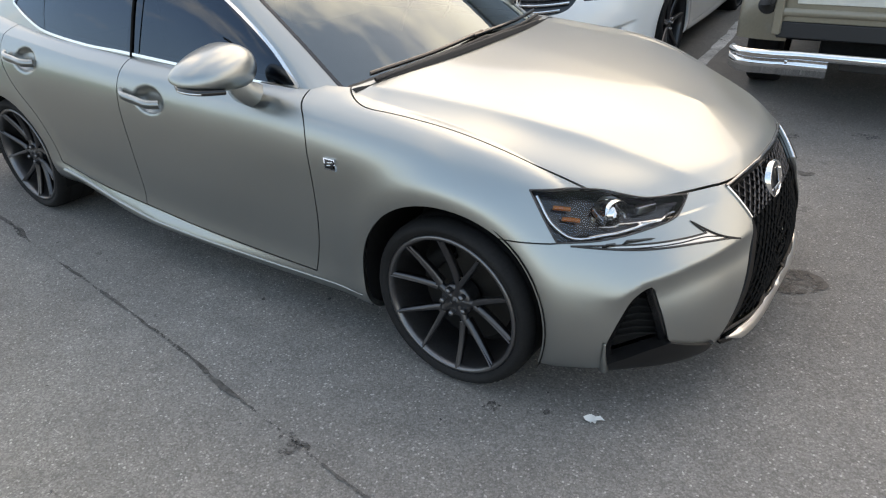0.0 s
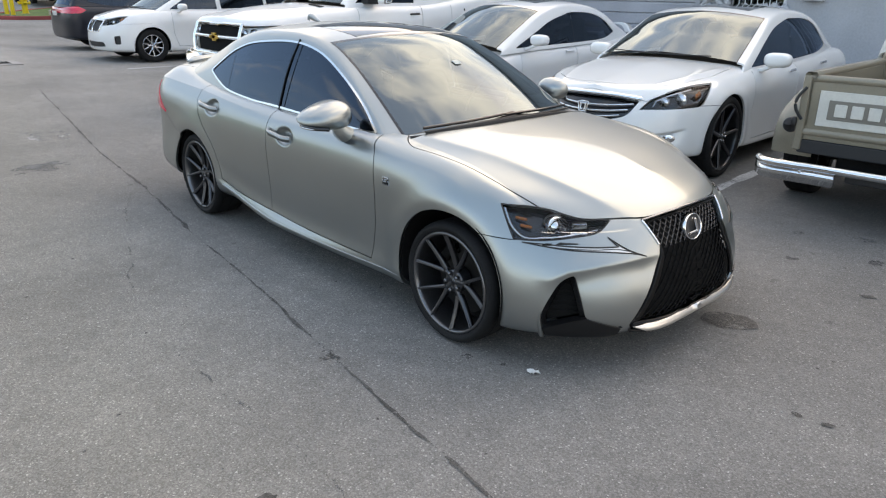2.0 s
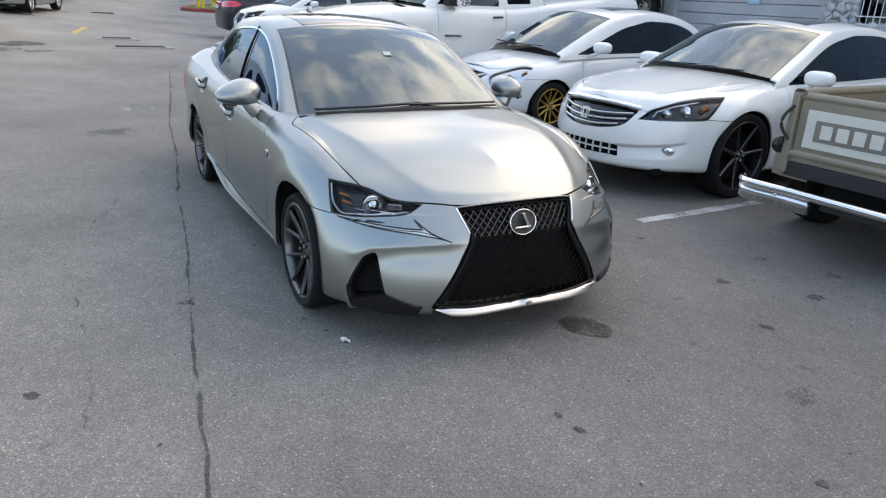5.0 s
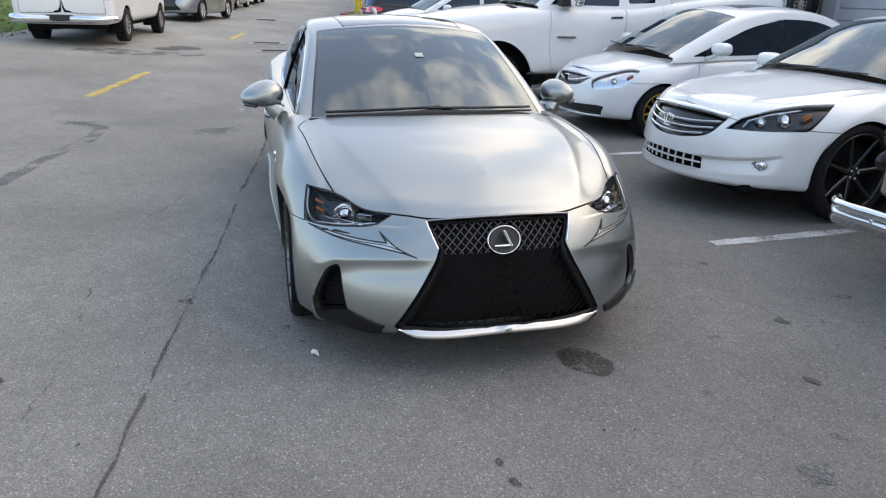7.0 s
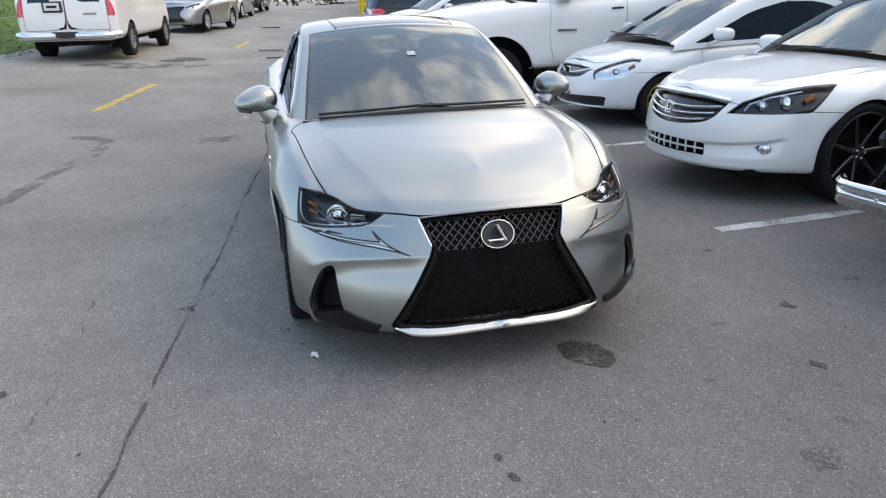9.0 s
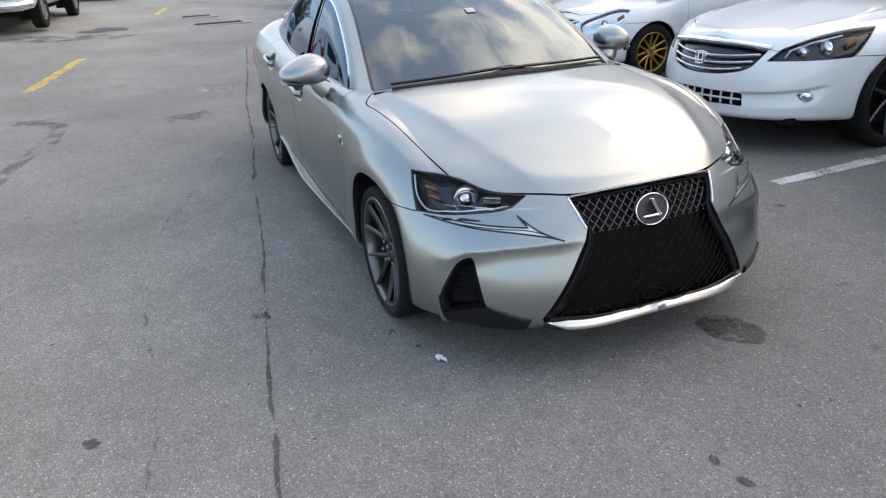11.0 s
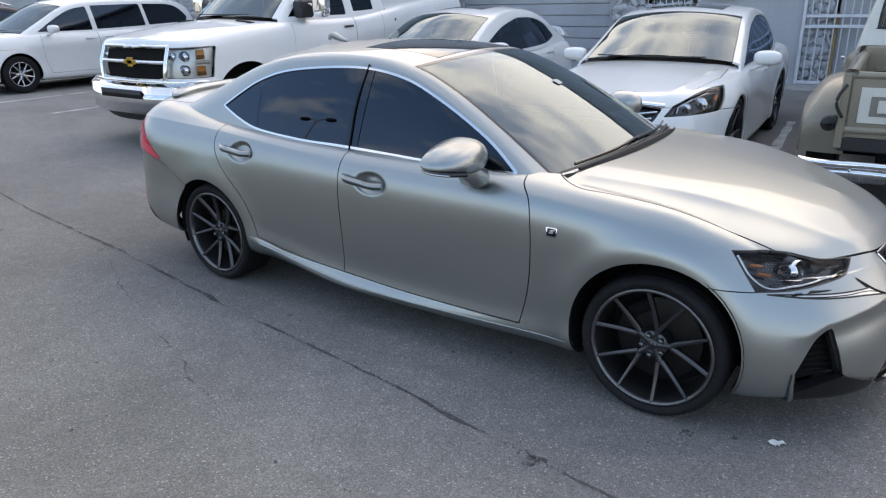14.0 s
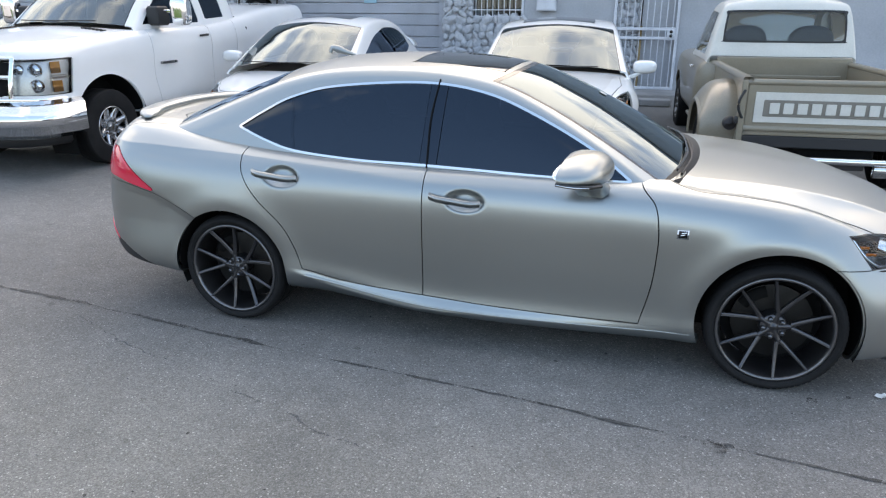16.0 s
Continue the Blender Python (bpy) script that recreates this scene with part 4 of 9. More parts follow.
def silver_sedan():
    car = thing("sedan_car", pose(0, 0, 0), "silver metallic sedan with gunmetal wheels and black grille", "car")
    W, H = sedan_shell()
    for cx, cz, rad in ((1.393, 0.330, 0.350), (-1.393, 0.316, 0.338)):
        _, W = cut(*W, arch_field(W[0], cx, cz, rad))
    full = W
    panels = {}
    def take(name, field, gap=0.005, d=0.018):
        nonlocal W
        a, W = carve(W, field, gap)
        panels[name] = flange(a, d)
        return a
    # openings in the nose
    grille, W = carve(W, lambda V: nose_of(V, GRILLE), 0.0)
    lamp, W = carve(W, lambda V: corner_of(V, HEAD), 0.003)
    fog, W = carve(W, lambda V: corner_of(V, FOG), 0.0)
    tick, W = carve(W, lambda V: corner_of(V, BLADE), 0.0)
    tail, W = carve(W, lambda V: np.where((V[:, 0] < -1.5), np.maximum(side_of(V, TAIL), 0.42 - V[:, 1]), 1.0), 0.003)
    take("hood", lambda V: np.where(V[:, 2] > 0.6, top_of(V, HOOD), 1.0), 0.006)
    inner = [(1.10, -0.01), (1.10, 0.60), (0.93, 0.68), (0.80, 0.715), (0.30, 0.73), (-0.9, 0.71), (-1.5, 0.66), (-1.75, 0.52), (-1.9, 0.40), (-1.95, -0.01)]
    deck, W = carve(W, lambda V: np.where(V[:, 2] > 0.82, top_of(V, inner), 1.0), 0.0)
    trunk = [(-1.96, -0.01), (-1.93, 0.40), (-1.80, 0.56), (-1.85, 0.62), (-2.2, 0.66), (-2.5, 0.66), (-2.5, -0.01)]
    take("trunk_lid", lambda V: np.where((V[:, 2] > 0.62) & (V[:, 0] < -1.6), top_of(V, trunk), 1.0), 0.006)
    take("front_door", lambda V: np.where(V[:, 1] > 0.5, side_of(V, DOOR_F), 1.0))
    take("rear_door", lambda V: np.where(V[:, 1] > 0.5, side_of(V, DOOR_R), 1.0))
    bump_f = [(-0.2, 0.625), (-0.658, 0.614), (-0.80, 0.66), (-1.7, 0.80), (-1.7, 0.0), (-0.2, 0.0)]
    take("front_bumper", lambda V: np.where(V[:, 0] > 1.40, corner_of(V, bump_f), 1.0), 0.004)
    bump_r = [(-1.5, 0.55), (-1.63, 0.628), (-1.83, 0.715), (-2.0, 0.752), (-2.5, 0.80), (-2.5, 0.0), (-1.5, 0.0)]
    take("rear_bumper", lambda V: np.where(V[:, 0] < -1.45, side_of(V, bump_r), 1.0), 0.004)
    rb = panels["rear_bumper"]
    val, rb = cut(*rb, side_of(rb[0], [(-2.6, 0.50), (-2.25, 0.435), (-2.12, 0.395), (-1.95, 0.30), (-1.80, 0.235), (-1.80, 0.0), (-2.6, 0.0)]))
    panels["rear_bumper"] = rb
    part("rear_valance", both(val), M_MATTE, car, "black lower valance")
    part("body", both(flange(W, 0.02)), M_SILVER, car)
    for n in ("hood", "trunk_lid", "front_bumper", "rear_bumper"):
        part(n, both(panels[n]), M_SILVER, car)
    doors = {}
    for n in ("front_door", "rear_door"):
        for s in (1, -1):
            doors[n, s] = part(n, panels[n] if s == 1 else mirror(panels[n]), M_SILVER, car)
    part("dashboard", both(push(deck, -0.03)), M_DASH, car, "dark dashboard and parcel shelf")
    # cabin
    ws_f = lambda V: np.maximum((V[:, 6] - 0.335) * 3.3, (0.585 - V[:, 7]) * 1.4)
    rw_f = lambda V: more((0.70 - V[:, 6]) * 3.3, (V[:, 6] - 0.935) * 3.3, (0.60 - V[:, 7]) * 1.4)
    side_f = lambda V: np.where(V[:, 7] < 0.60, side_of(V, DLO), 1.0)
    sr_f = lambda V: np.where(V[:, 2] > 1.2, poly_dist(V[:, :2], rounded([(-0.47, -0.02), (-0.47, -0.02), (-0.47, 0.36), (-0.44, 0.405), (-0.02, 0.40), (0.02, 0.36), (0.06, -0.02), (0.06, -0.02)])), 1.0)
    house = H[0]
    ws, H = carve(H, ws_f, 0.004)
    rw, H = carve(H, rw_f, 0.004)
    roof_glass, H = carve(H, sr_f, 0.006)
    side, H = carve(H, lambda V: side_f(V) + 0.003, 0.0)
    ring, H = carve(H, lambda V: side_f(V) - 0.008, 0.0)
    part("cabin_frame", both(flange(H, 0.02)), M_SILVER, car)
    frit, pane = cut(*ws, -(ws_f(ws[0]) + 0.030))
    part("windscreen", both(pane), M_SCREEN, car, "clear windscreen mirroring the sky").visible_shadow = False
    part("windscreen_border", both(push(frit, 0.001)), M_BLACK, car)
    part("rear_window", both(rw), M_TINT, car)
    part("sunroof", both(roof_glass), M_ROOFGLASS, car, "smoked glass sunroof")
    for s in (1, -1):
        mm = (lambda M: M) if s == 1 else mirror
        part("window_trim", mm(flange(push(ring, 0.004), 0.01)), M_TRIM, car, "satin chrome window surround")
        b_f = lambda V: np.abs(V[:, 0] + 0.285 - (V[:, 2] - 0.95) * 0.06) - 0.045
        pillar, rest = carve(side, b_f, 0.003)
        split = lambda V: V[:, 0] + 1.055 + (V[:, 2] - 1.1) * 0.12
        divider, rest = carve(rest, lambda V: np.abs(split(V)) - 0.010, 0.0)
        quarter, rest = carve(rest, split, 0.0)
        rear, front = carve(rest, lambda V: V[:, 0] + 0.285, 0.0)
        part("pillar_cover", mm(push(pillar, 0.0)), M_PILLAR, car)
        part("quarter_window", mm(push(quarter, -0.003)), M_TINT, car)
        part("rear_side_window", mm(push(rear, -0.003)), M_TINT, car)
        part("front_side_window", mm(push(front, -0.003)), M_TINT, car)
        jx = np.array([(-0.288, 0.925), (-0.287, 1.0), (-0.282, 1.15), (-0.275, 1.345)])
        d3 = house[(house[:, 1] > 0.3)]
        near = [d3[np.argmin(np.hypot(d3[:, 0] - a, d3[:, 2] - b))] for a, b in jx]
        part("door_joint", mm(sweep(dense(np.array([n[:3] + n[3:6] * 0.004 for n in near]), 12), 0.010, 0.007, up=(1, 0, 0))), M_CAVITY, car)
        part("window_divider", mm(push(divider, -0.002)), M_PILLAR, car)
        # mirrors
        head = ellipsoid(0.118, 0.125, 0.082, 2.3, 40, 28)
        hv = head[0]
        out = np.clip((hv[:, 1] + 0.04) / 0.165, 0, 1) ** 1.4
        hv[:, 2] = -0.055 + (hv[:, 2] + 0.055) * np.where(hv[:, 2] > -0.055, 1 - 0.50 * out, 0.75)
        hv[:, 0] -= 0.085 * out - 0.01
        hv[:, 3:6] /= np.linalg.norm(hv[:, 3:6], axis=1, keepdims=True)
        tilt = out[:, None] * np.array([[0.0, 0.0, 0.35]])
        hv[:, 3:6] += tilt
        head, glass_m = cut(*head, -(head[0][:, 0] + 0.075 + 0.35 * np.clip(head[0][:, 1], 0, 1)))
        foot = sweep(dense([(0.535, 0.855, 0.903), (0.53, 0.880, 0.925), (0.52, 0.902, 0.975)], 8), 0.12, 0.065, up=(0, 0, 1), taper=np.linspace(1.35, 0.95, 8))
        body = part("door_mirror", mm(move(flange(head, 0.01), 0.505, 0.950, 1.012)), M_SILVER, car)
        part("mirror_foot", mm(foot), M_SILVER, body)
        part("mirror_glass", mm(move(push(glass_m, -0.008), 0.505, 0.950, 1.012)), M_CHROME, body)
        band = [(0.39, 1.04, 0.955), (0.45, 1.065, 0.955), (0.52, 1.05, 0.952), (0.58, 0.985, 0.948)]
        part("mirror_strip", mm(sweep(dense(band, 16), 0.022, 0.018)), M_BLACK, body)
        part("mirror_chrome_line", mm(sweep(dense(np.array(band) + (0, 0.008, -0.002), 16), 0.010, 0.005)), M_TRIM, body)
        # handles and their scoops
        for door, x0, z0 in (("front_door", -0.115, 0.806), ("rear_door", -1.09, 0.862)):
            y0 = 0.893 if door == "front_door" else 0.885
            grip = sweep(dense([(x0 - 0.125, y0 + 0.002, z0 + 0.012), (x0 - 0.10, y0 + 0.022, z0 + 0.010), (x0, y0 + 0.030, z0), (x0 + 0.10, y0 + 0.024, z0 - 0.008), (x0 + 0.125, y0 + 0.002, z0 - 0.010)], 14), 0.015, 0.036)
            d = doors[door, s]
            part("handle", mm(grip), M_SILVER, d)
        # badge on the wing
        bp, bn = on_shell(full, [(0.925, 0.733), (0.975, 0.733)], "side")
        badge = part("badge", mm(sweep(bp, 0.006, 0.044, up=(0, 0, 1))), M_CHROME, car, "small chrome wing badge with dark field")
        bp, bn = on_shell(full, [(0.931, 0.733), (0.969, 0.733)], "side", 0.004)
        part("badge_field", mm(sweep(bp, 0.005, 0.033, up=(0, 0, 1))), M_BLACK, badge)
        for dz, x0, x1 in ((0.007, 0.944, 0.966), (-0.003, 0.940, 0.958)):
            bp, bn = on_shell(full, [(x0, 0.731 + dz), (x1, 0.735 + dz)], "side", 0.006)
            part("badge_bar", mm(sweep(bp, 0.004, 0.006, up=(0, 0, 1))), M_CHROME, badge)
        # sill blade
        sp, sn = on_shell(full, dense([(1.03, 0.245), (0.5, 0.232), (0.0, 0.230), (-0.3, 0.240), (-0.6, 0.276), (-0.94, 0.328)], 30), "side", 0.0)
        part("sill_trim", mm(sweep(sp, 0.022, 0.010, taper=np.linspace(0.3, 1.3, 30))), M_SILVER, car)
        # headlamp: black housing, chrome blade, projector, amber marker, clear lens
        hs = lamp
        lamp_body = part("headlamp", mm(push(hs, -0.055)), M_BLACK, car, "black headlamp with projector and amber marker")
        part("lens", mm(push(hs, -0.001)), M_LENS, lamp_body).visible_shadow = False
        lp, ln = on_shell(full, dense([(-0.618, 0.738), (-0.652, 0.665), (-0.69, 0.634), (-0.80, 0.634), (-0.93, 0.650), (-1.03, 0.664)], 26), "corner", -0.008)
        part("light_blade", mm(sweep(lp, 0.010, 0.013, taper=np.linspace(1.0, 0.5, 26))), M_REFLECT, lamp_body)
        cp, cn = on_shell(full, [(-0.845, 0.685)], "corner", -0.045)
        proj = lathe([(0.0, 0.022), (0.015, 0.019), (0.026, 0.008), (0.029, -0.004), (0.034, 0.014), (0.040, 0.016), (0.043, -0.02)], 28, "x")
        ang = math.degrees(math.atan2(cn[0][1], cn[0][0]))
        part("projector", mm(move(proj, *cp[0], rz=ang * 0.45, s=1.3)), M_CHROME, lamp_body)
        cp2, _ = on_shell(full, [(-0.955, 0.688)], "corner", -0.035)
        part("daytime_reflector", mm(move(block(-0.012, 0.012, -0.035, 0.035, -0.014, 0.014, 0.004), *cp2[0], rz=30)), M_REFLECT, lamp_body)
        for q in ((-0.690, 0.704), (-0.712, 0.674)):
            cp3, n3 = on_shell(full, [(q[0] - 0.028, q[1]), (q[0] + 0.026, q[1] + 0.006)], "corner", -0.028)
            part("amber_marker", mm(sweep(cp3, 0.008, 0.014)), M_AMBER, lamp_body)
        rim_p, _ = on_shell(full, np.concatenate([HEAD, HEAD[:1]]), "corner", -0.002)
        part("lamp_gasket", mm(sweep(rim_p, 0.006, 0.006)), M_BLACK, lamp_body)
        # light blade under the lamp: a recessed tick, its thin shadow drawn in black
        blade = part("light_blade_recess", mm(push(tick, -0.002)), M_SATIN, car, "satin chrome light blade under the headlamp")
        bp, _ = on_shell(full, np.concatenate([BLADE, BLADE[:1]]), "corner", 0.0)
        part("blade_shadow_line", mm(sweep(bp, 0.010, 0.004)), M_BLACK, blade)
        bp, _ = on_shell(full, dense([(-0.74, 0.604), (-0.88, 0.596), (-1.02, 0.591), (-1.12, 0.588), (-1.20, 0.569)], 22), "corner", -0.002)
        part("blade_divider", mm(sweep(bp, 0.006, 0.003)), M_BLACK, blade)
        # side intake in the bumper
        wing_f = lambda V: V[:, 2] - np.interp((V[:, 1] - V[:, 0]) * 0.70711, [-1.15, -0.985, -0.92, -0.79], [0.252, 0.299, 0.282, 0.235])
        wing, hole = cut(*fog, wing_f(fog[0]))
        fb = part("side_intake", mm(push(hole, -0.055)), M_CAVITY, car, "black side intake in the bumper")
        part("intake_wing", mm(flange(push(wing, 0.010), 0.05)), M_WING, fb, "black wing under the side intake")
        rim_f, _ = on_shell(full, np.concatenate([FOG, FOG[:1]]), "corner", -0.022)
        part("intake_edge", mm(sweep(rim_f, 0.05, 0.010, up=(1, 1, 0))), M_BLACK, fb)
        lp2, _ = on_shell(full, dense([(-0.784, 0.315), (-0.786, 0.26), (-0.798, 0.21), (-0.824, 0.168)], 12), "corner", 0.008)
        part("intake_lip", mm(sweep(lp2, 0.024, 0.026, taper=np.linspace(0.3, 1.2, 12))), M_SILVER, fb)
        for k in range(7):
            z0 = 0.305 + 0.025 * k
            pa = np.interp(z0, [0.29, 0.395, 0.47], [-0.975, -0.945, -0.915])
            pb = np.interp(z0, [0.28, 0.31, 0.43, 0.47], [-0.81, -0.81, -0.86, -0.89])
            gp, _ = on_shell(full, [(pa, z0), ((pa + pb) / 2, z0 + 0.01), (pb, z0)], "corner", -0.04)
            part("intake_mesh_bar", mm(sweep(gp, 0.008, 0.005)), M_CAVITY, fb)
        # lamps at the tail
        part("tail_lamp", mm(flange(push(tail, 0.004), 0.01)), M_RED, car, "red wraparound tail lamp")
        rp, _ = on_shell(full, dense([(-2.30, 0.475), (-2.24, 0.45), (-2.16, 0.405)], 8), "side", 0.003)
        part("rear_reflector", mm(sweep(rp, 0.006, 0.05, taper=np.linspace(1, 0.3, 8))), M_RED, car)
        for cx, cz, rad, out in ((1.393, 0.330, 0.360, 0.885), (-1.393, 0.316, 0.348, 0.868)):
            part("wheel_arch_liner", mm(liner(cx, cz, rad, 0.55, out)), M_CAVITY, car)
    # grille: dark mesh set back, frame, emblem
    gb = part("grille", both(push(grille, -0.06)), M_CAVITY, car, "black spindle grille with diamond mesh")
    nose_full = both(keep(full, lambda V: 1.7 - V[:, 0]))
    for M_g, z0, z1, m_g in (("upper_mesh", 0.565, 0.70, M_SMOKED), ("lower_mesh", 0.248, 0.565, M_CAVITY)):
        bars = []
        step, run_y = (0.020, 0.038) if M_g == "upper_mesh" else (0.024, 0.044)
        for k in range(int((z1 - z0) / step) + 2):
            y = np.arange(-52, 53) * run_y / 4
            tri = np.abs(((y / run_y + (0.5 if k % 2 else 0)) % 1) - 0.5) * 2
            z = z0 + k * step + (tri - 0.5) * step * 1.02
            q = np.stack([y, z], 1)
            inside = (poly_dist(q, GRILLE) < (0.004 if M_g == "upper_mesh" else -0.026)) & (z > z0 - 0.004) & (z < z1)
            run = []
            for i in range(len(y) + 1):
                if i < len(y) and inside[i]:
                    run.append(i)
                    continue
                if len(run) > 1:
                    pts, _ = on_shell(nose_full, q[run], "nose", -0.022)
                    bars.append(sweep(pts, 0.009, 0.0034 if M_g == 'upper_mesh' else 0.0024, up=(0, 0, 1)))
                run = []
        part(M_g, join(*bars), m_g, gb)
    # black border inside the opening, narrow above the waist and broad below it
    ring_g = np.concatenate([GRILLE, GRILLE[:1]])
    run_g = np.gradient(ring_g, axis=0)
    run_g /= np.maximum(np.linalg.norm(run_g, axis=1, keepdims=True), 1e-9)
    inward = np.stack([run_g[:, 1], -run_g[:, 0]], 1)
    broad = np.clip((0.60 - ring_g[:, 1]) / 0.06, 0, 1) * 0.7 + 0.3
    fr, fn = on_shell(both(full), ring_g + inward * (0.022 * broad)[:, None], "nose", -0.010)
    def level(P, k=0.12):
        """Straightens the short stretch across the middle of the nose."""
        P = P.copy()
        m = np.abs(P[:, 1]) < k
        top = m & (P[:, 2] > 0.6)
        if top.any():
            rest = (~m) & (P[:, 2] > 0.6)
            near = P[rest][np.argsort(np.abs(P[rest, 1]))[:2]]
            P[top, 0], P[top, 2] = near[:, 0].mean() + 0.006, near[:, 2].mean() + 0.003
        return P
    fr = level(fr)
    part("grille_frame", sweep(fr, 0.044, 0.006, taper=broad, up=fn), M_WING, gb)
    up_p, _ = on_shell(both(full), dense([(-0.33, 0.686), (-0.2, 0.697), (0.0, 0.702), (0.2, 0.697), (0.33, 0.686)], 24), "nose", 0.001)
    up_p = level(up_p)
    part("grille_top_trim", sweep(up_p, 0.012, 0.008), M_DARKCHROME, gb)
    for s in (1, -1):
        w_p, _ = on_shell(both(full), dense([(0.33 * s, 0.684), (0.315 * s, 0.64), (0.294 * s, 0.583)], 12), "nose", 0.001)
        part("grille_side_trim", sweep(w_p, 0.007, 0.012, up=(1, 0, 0)), M_TRIM, gb)
    low_p, _ = on_shell(both(full), dense([(-0.470, 0.228), (-0.40, 0.210), (-0.30, 0.205), (0.0, 0.202), (0.30, 0.205), (0.40, 0.210), (0.470, 0.228)], 50), "nose", 0.002)
    off = np.abs(low_p[:, 1]) > 0.15      # an even bow across the nose
    bow = np.polyfit(low_p[off, 1] ** 2, low_p[off, 0], 2)
    low_p[:, 0] = np.polyval(bow, low_p[:, 1] ** 2)
    low_p[:, 2] = np.polyval(np.polyfit(low_p[off, 1] ** 2, low_p[off, 2], 2), low_p[:, 1] ** 2)
    part("grille_lower_trim", sweep(low_p + np.array([[0.021, 0, 0.012]]), 0.012, 0.038, taper=np.clip(6 * (1 - np.abs(np.linspace(-1, 1, 50))), 0.2, 1), up=(-0.45, 0, 0.9)), M_SATIN, gb, "satin chrome strip under the grille", flat=True)
    lip_p = low_p + np.array([[-0.004, 0, -0.012]])
    part("grille_lower_lip", sweep(lip_p, 0.03, 0.006), M_WING, gb, "black lip under the grille strip")
    oval = np.array([1, 1.22, 1, 1, 1, 1, 1, 1])
    ring_e = lathe([(0.0565, 0.0), (0.0575, 0.006), (0.060, 0.009), (0.063, 0.006), (0.065, -0.01)], 48, "x")
    ring_e = (ring_e[0] * oval, ring_e[1])
    em = part("emblem", move(ring_e, 2.152, 0, 0.606, ry=-14), M_CHROME, car, "oval chrome emblem on the grille")
    part("emblem_disc", move((lambda L: (L[0] * oval, L[1]))(lathe([(0.0, 0.002), (0.063, 0.002)], 40, "x")), 2.152, 0, 0.606, ry=-14), M_MATTE, em)
    stroke = join(sweep([(2.158, -0.004, 0.650), (2.166, 0.030, 0.585)], 0.012, 0.017, up=(1, 0, 0), taper=[1.1, 0.9]), sweep([(2.166, 0.036, 0.584), (2.166, -0.045, 0.584)], 0.012, 0.013, up=(1, 0, 0), taper=[1.0, 0.8]))
    part("emblem_stroke", stroke, M_CHROME, em)
    # wipers and cowl
    w = np.linspace(-1, 1, 30)
    cowl = np.stack([1.000 - 0.115 * np.abs(w) ** 2.2, 0.70 * w, 0.966 - 0.045 * w ** 2], 1)
    part("cowl", sweep(cowl, 0.075, 0.012), M_MATTE, car, "black plastic cowl under the windscreen")
    for pts in ([(0.93, -0.62, 0.955), (0.985, -0.30, 0.972), (0.985, 0.02, 0.985)], [(0.99, -0.05, 0.98), (0.97, 0.30, 0.975), (0.90, 0.60, 0.965)]):
        wipe = part("wiper", sweep(dense(np.array(pts) + (0.0, 0.0, -0.010), 16), 0.014, 0.012), M_MATTE, car)
        part("wiper_blade", sweep(dense(np.array(pts) + (-0.022, 0.0, 0.008), 16), 0.008, 0.016), M_BLACK, wipe)
    # tail spoiler, fin, inspection sticker, seats
    w = np.linspace(-1, 1, 34)
    deck_v = full[0][(full[0][:, 2] > 0.85) & (full[0][:, 0] < -1.7)]
    def deck_z(x, y):
        d = np.hypot(deck_v[:, 0] - x, deck_v[:, 1] - abs(y))
        return deck_v[np.argsort(d)[:6], 2].mean()
    sp = np.array([(-2.195 + 0.13 * abs(k) ** 3, 0.58 * k, deck_z(-2.195 + 0.13 * abs(k) ** 3, 0.58 * k) + 0.012) for k in w])
    part("boot_spoiler", sweep(sp, 0.12, 0.040, taper=np.clip(1.6 * (1 - np.abs(w) ** 6), 0.3, 1)), M_SILVER, car, flat=True)
    fin = sweep(dense([(-0.98, 0, 1.415), (-1.04, 0, 1.430), (-1.10, 0, 1.448), (-1.13, 0, 1.452), (-1.145, 0, 1.425)], 14), 0.028, 0.05, taper=np.concatenate([np.linspace(0.25, 0.9, 9), np.linspace(0.85, 0.5, 5)]))
    part("roof_fin", fin, M_SILVER, car)
    part("rear_view_mirror", move(ellipsoid(0.02, 0.11, 0.03), 0.27, 0, 1.27), M_DASH, car)
    part("windscreen_sticker", move(block(-0.022, 0.022, -0.026, 0.026, 0.0, 0.002, 0.0005), 0.50, 0.0, 1.237, ry=26.6), mat("faded_sticker", (0.42, 0.47, 0.45), 0.6, stain=0.2, scale=300), car)
    for y in (0.37, -0.37):
        for x, z in ((-0.25, 1.0), (-1.05, 1.0)):
            seat = part("seat_back", move(ellipsoid(0.09, 0.24, 0.20, 3.5), x, y, z - 0.06, ry=-18), M_SEAT, car)
            part("head_rest", move(ellipsoid(0.055, 0.13, 0.09, 3.0), x - 0.09, y, z + 0.19, ry=-12), M_SEAT, seat)
    st = lathe([(0.175, 0.0), (0.185, 0.010), (0.195, 0.0), (0.185, -0.010), (0.175, 0.0)], 32, "x")
    part("steering_wheel", move(st, 0.42, 0.37, 0.97, ry=25), M_SEAT, car)
    # underside
    part("underbody", block(-2.1, 1.95, -0.62, 0.62, 0.17, 0.30, 0.05), M_CAVITY, car)
    WH = wheel_meshes("gun", 0.308, 0.255, 0.25, 5, 0.0135, (0.10, 0.312, 0.078), 0.046, 0.058, (M_GUNLIP, M_GUN, M_GUN))
    for x, ph in ((1.393, -12), (-1.393, 13)):
        place_wheel(car, WH, x, 0.880, 0.3065, 0, True, ph)
        place_wheel(car, WH, x, -0.880, 0.3065, 0, False, ph)
    return car


silver_sedan()


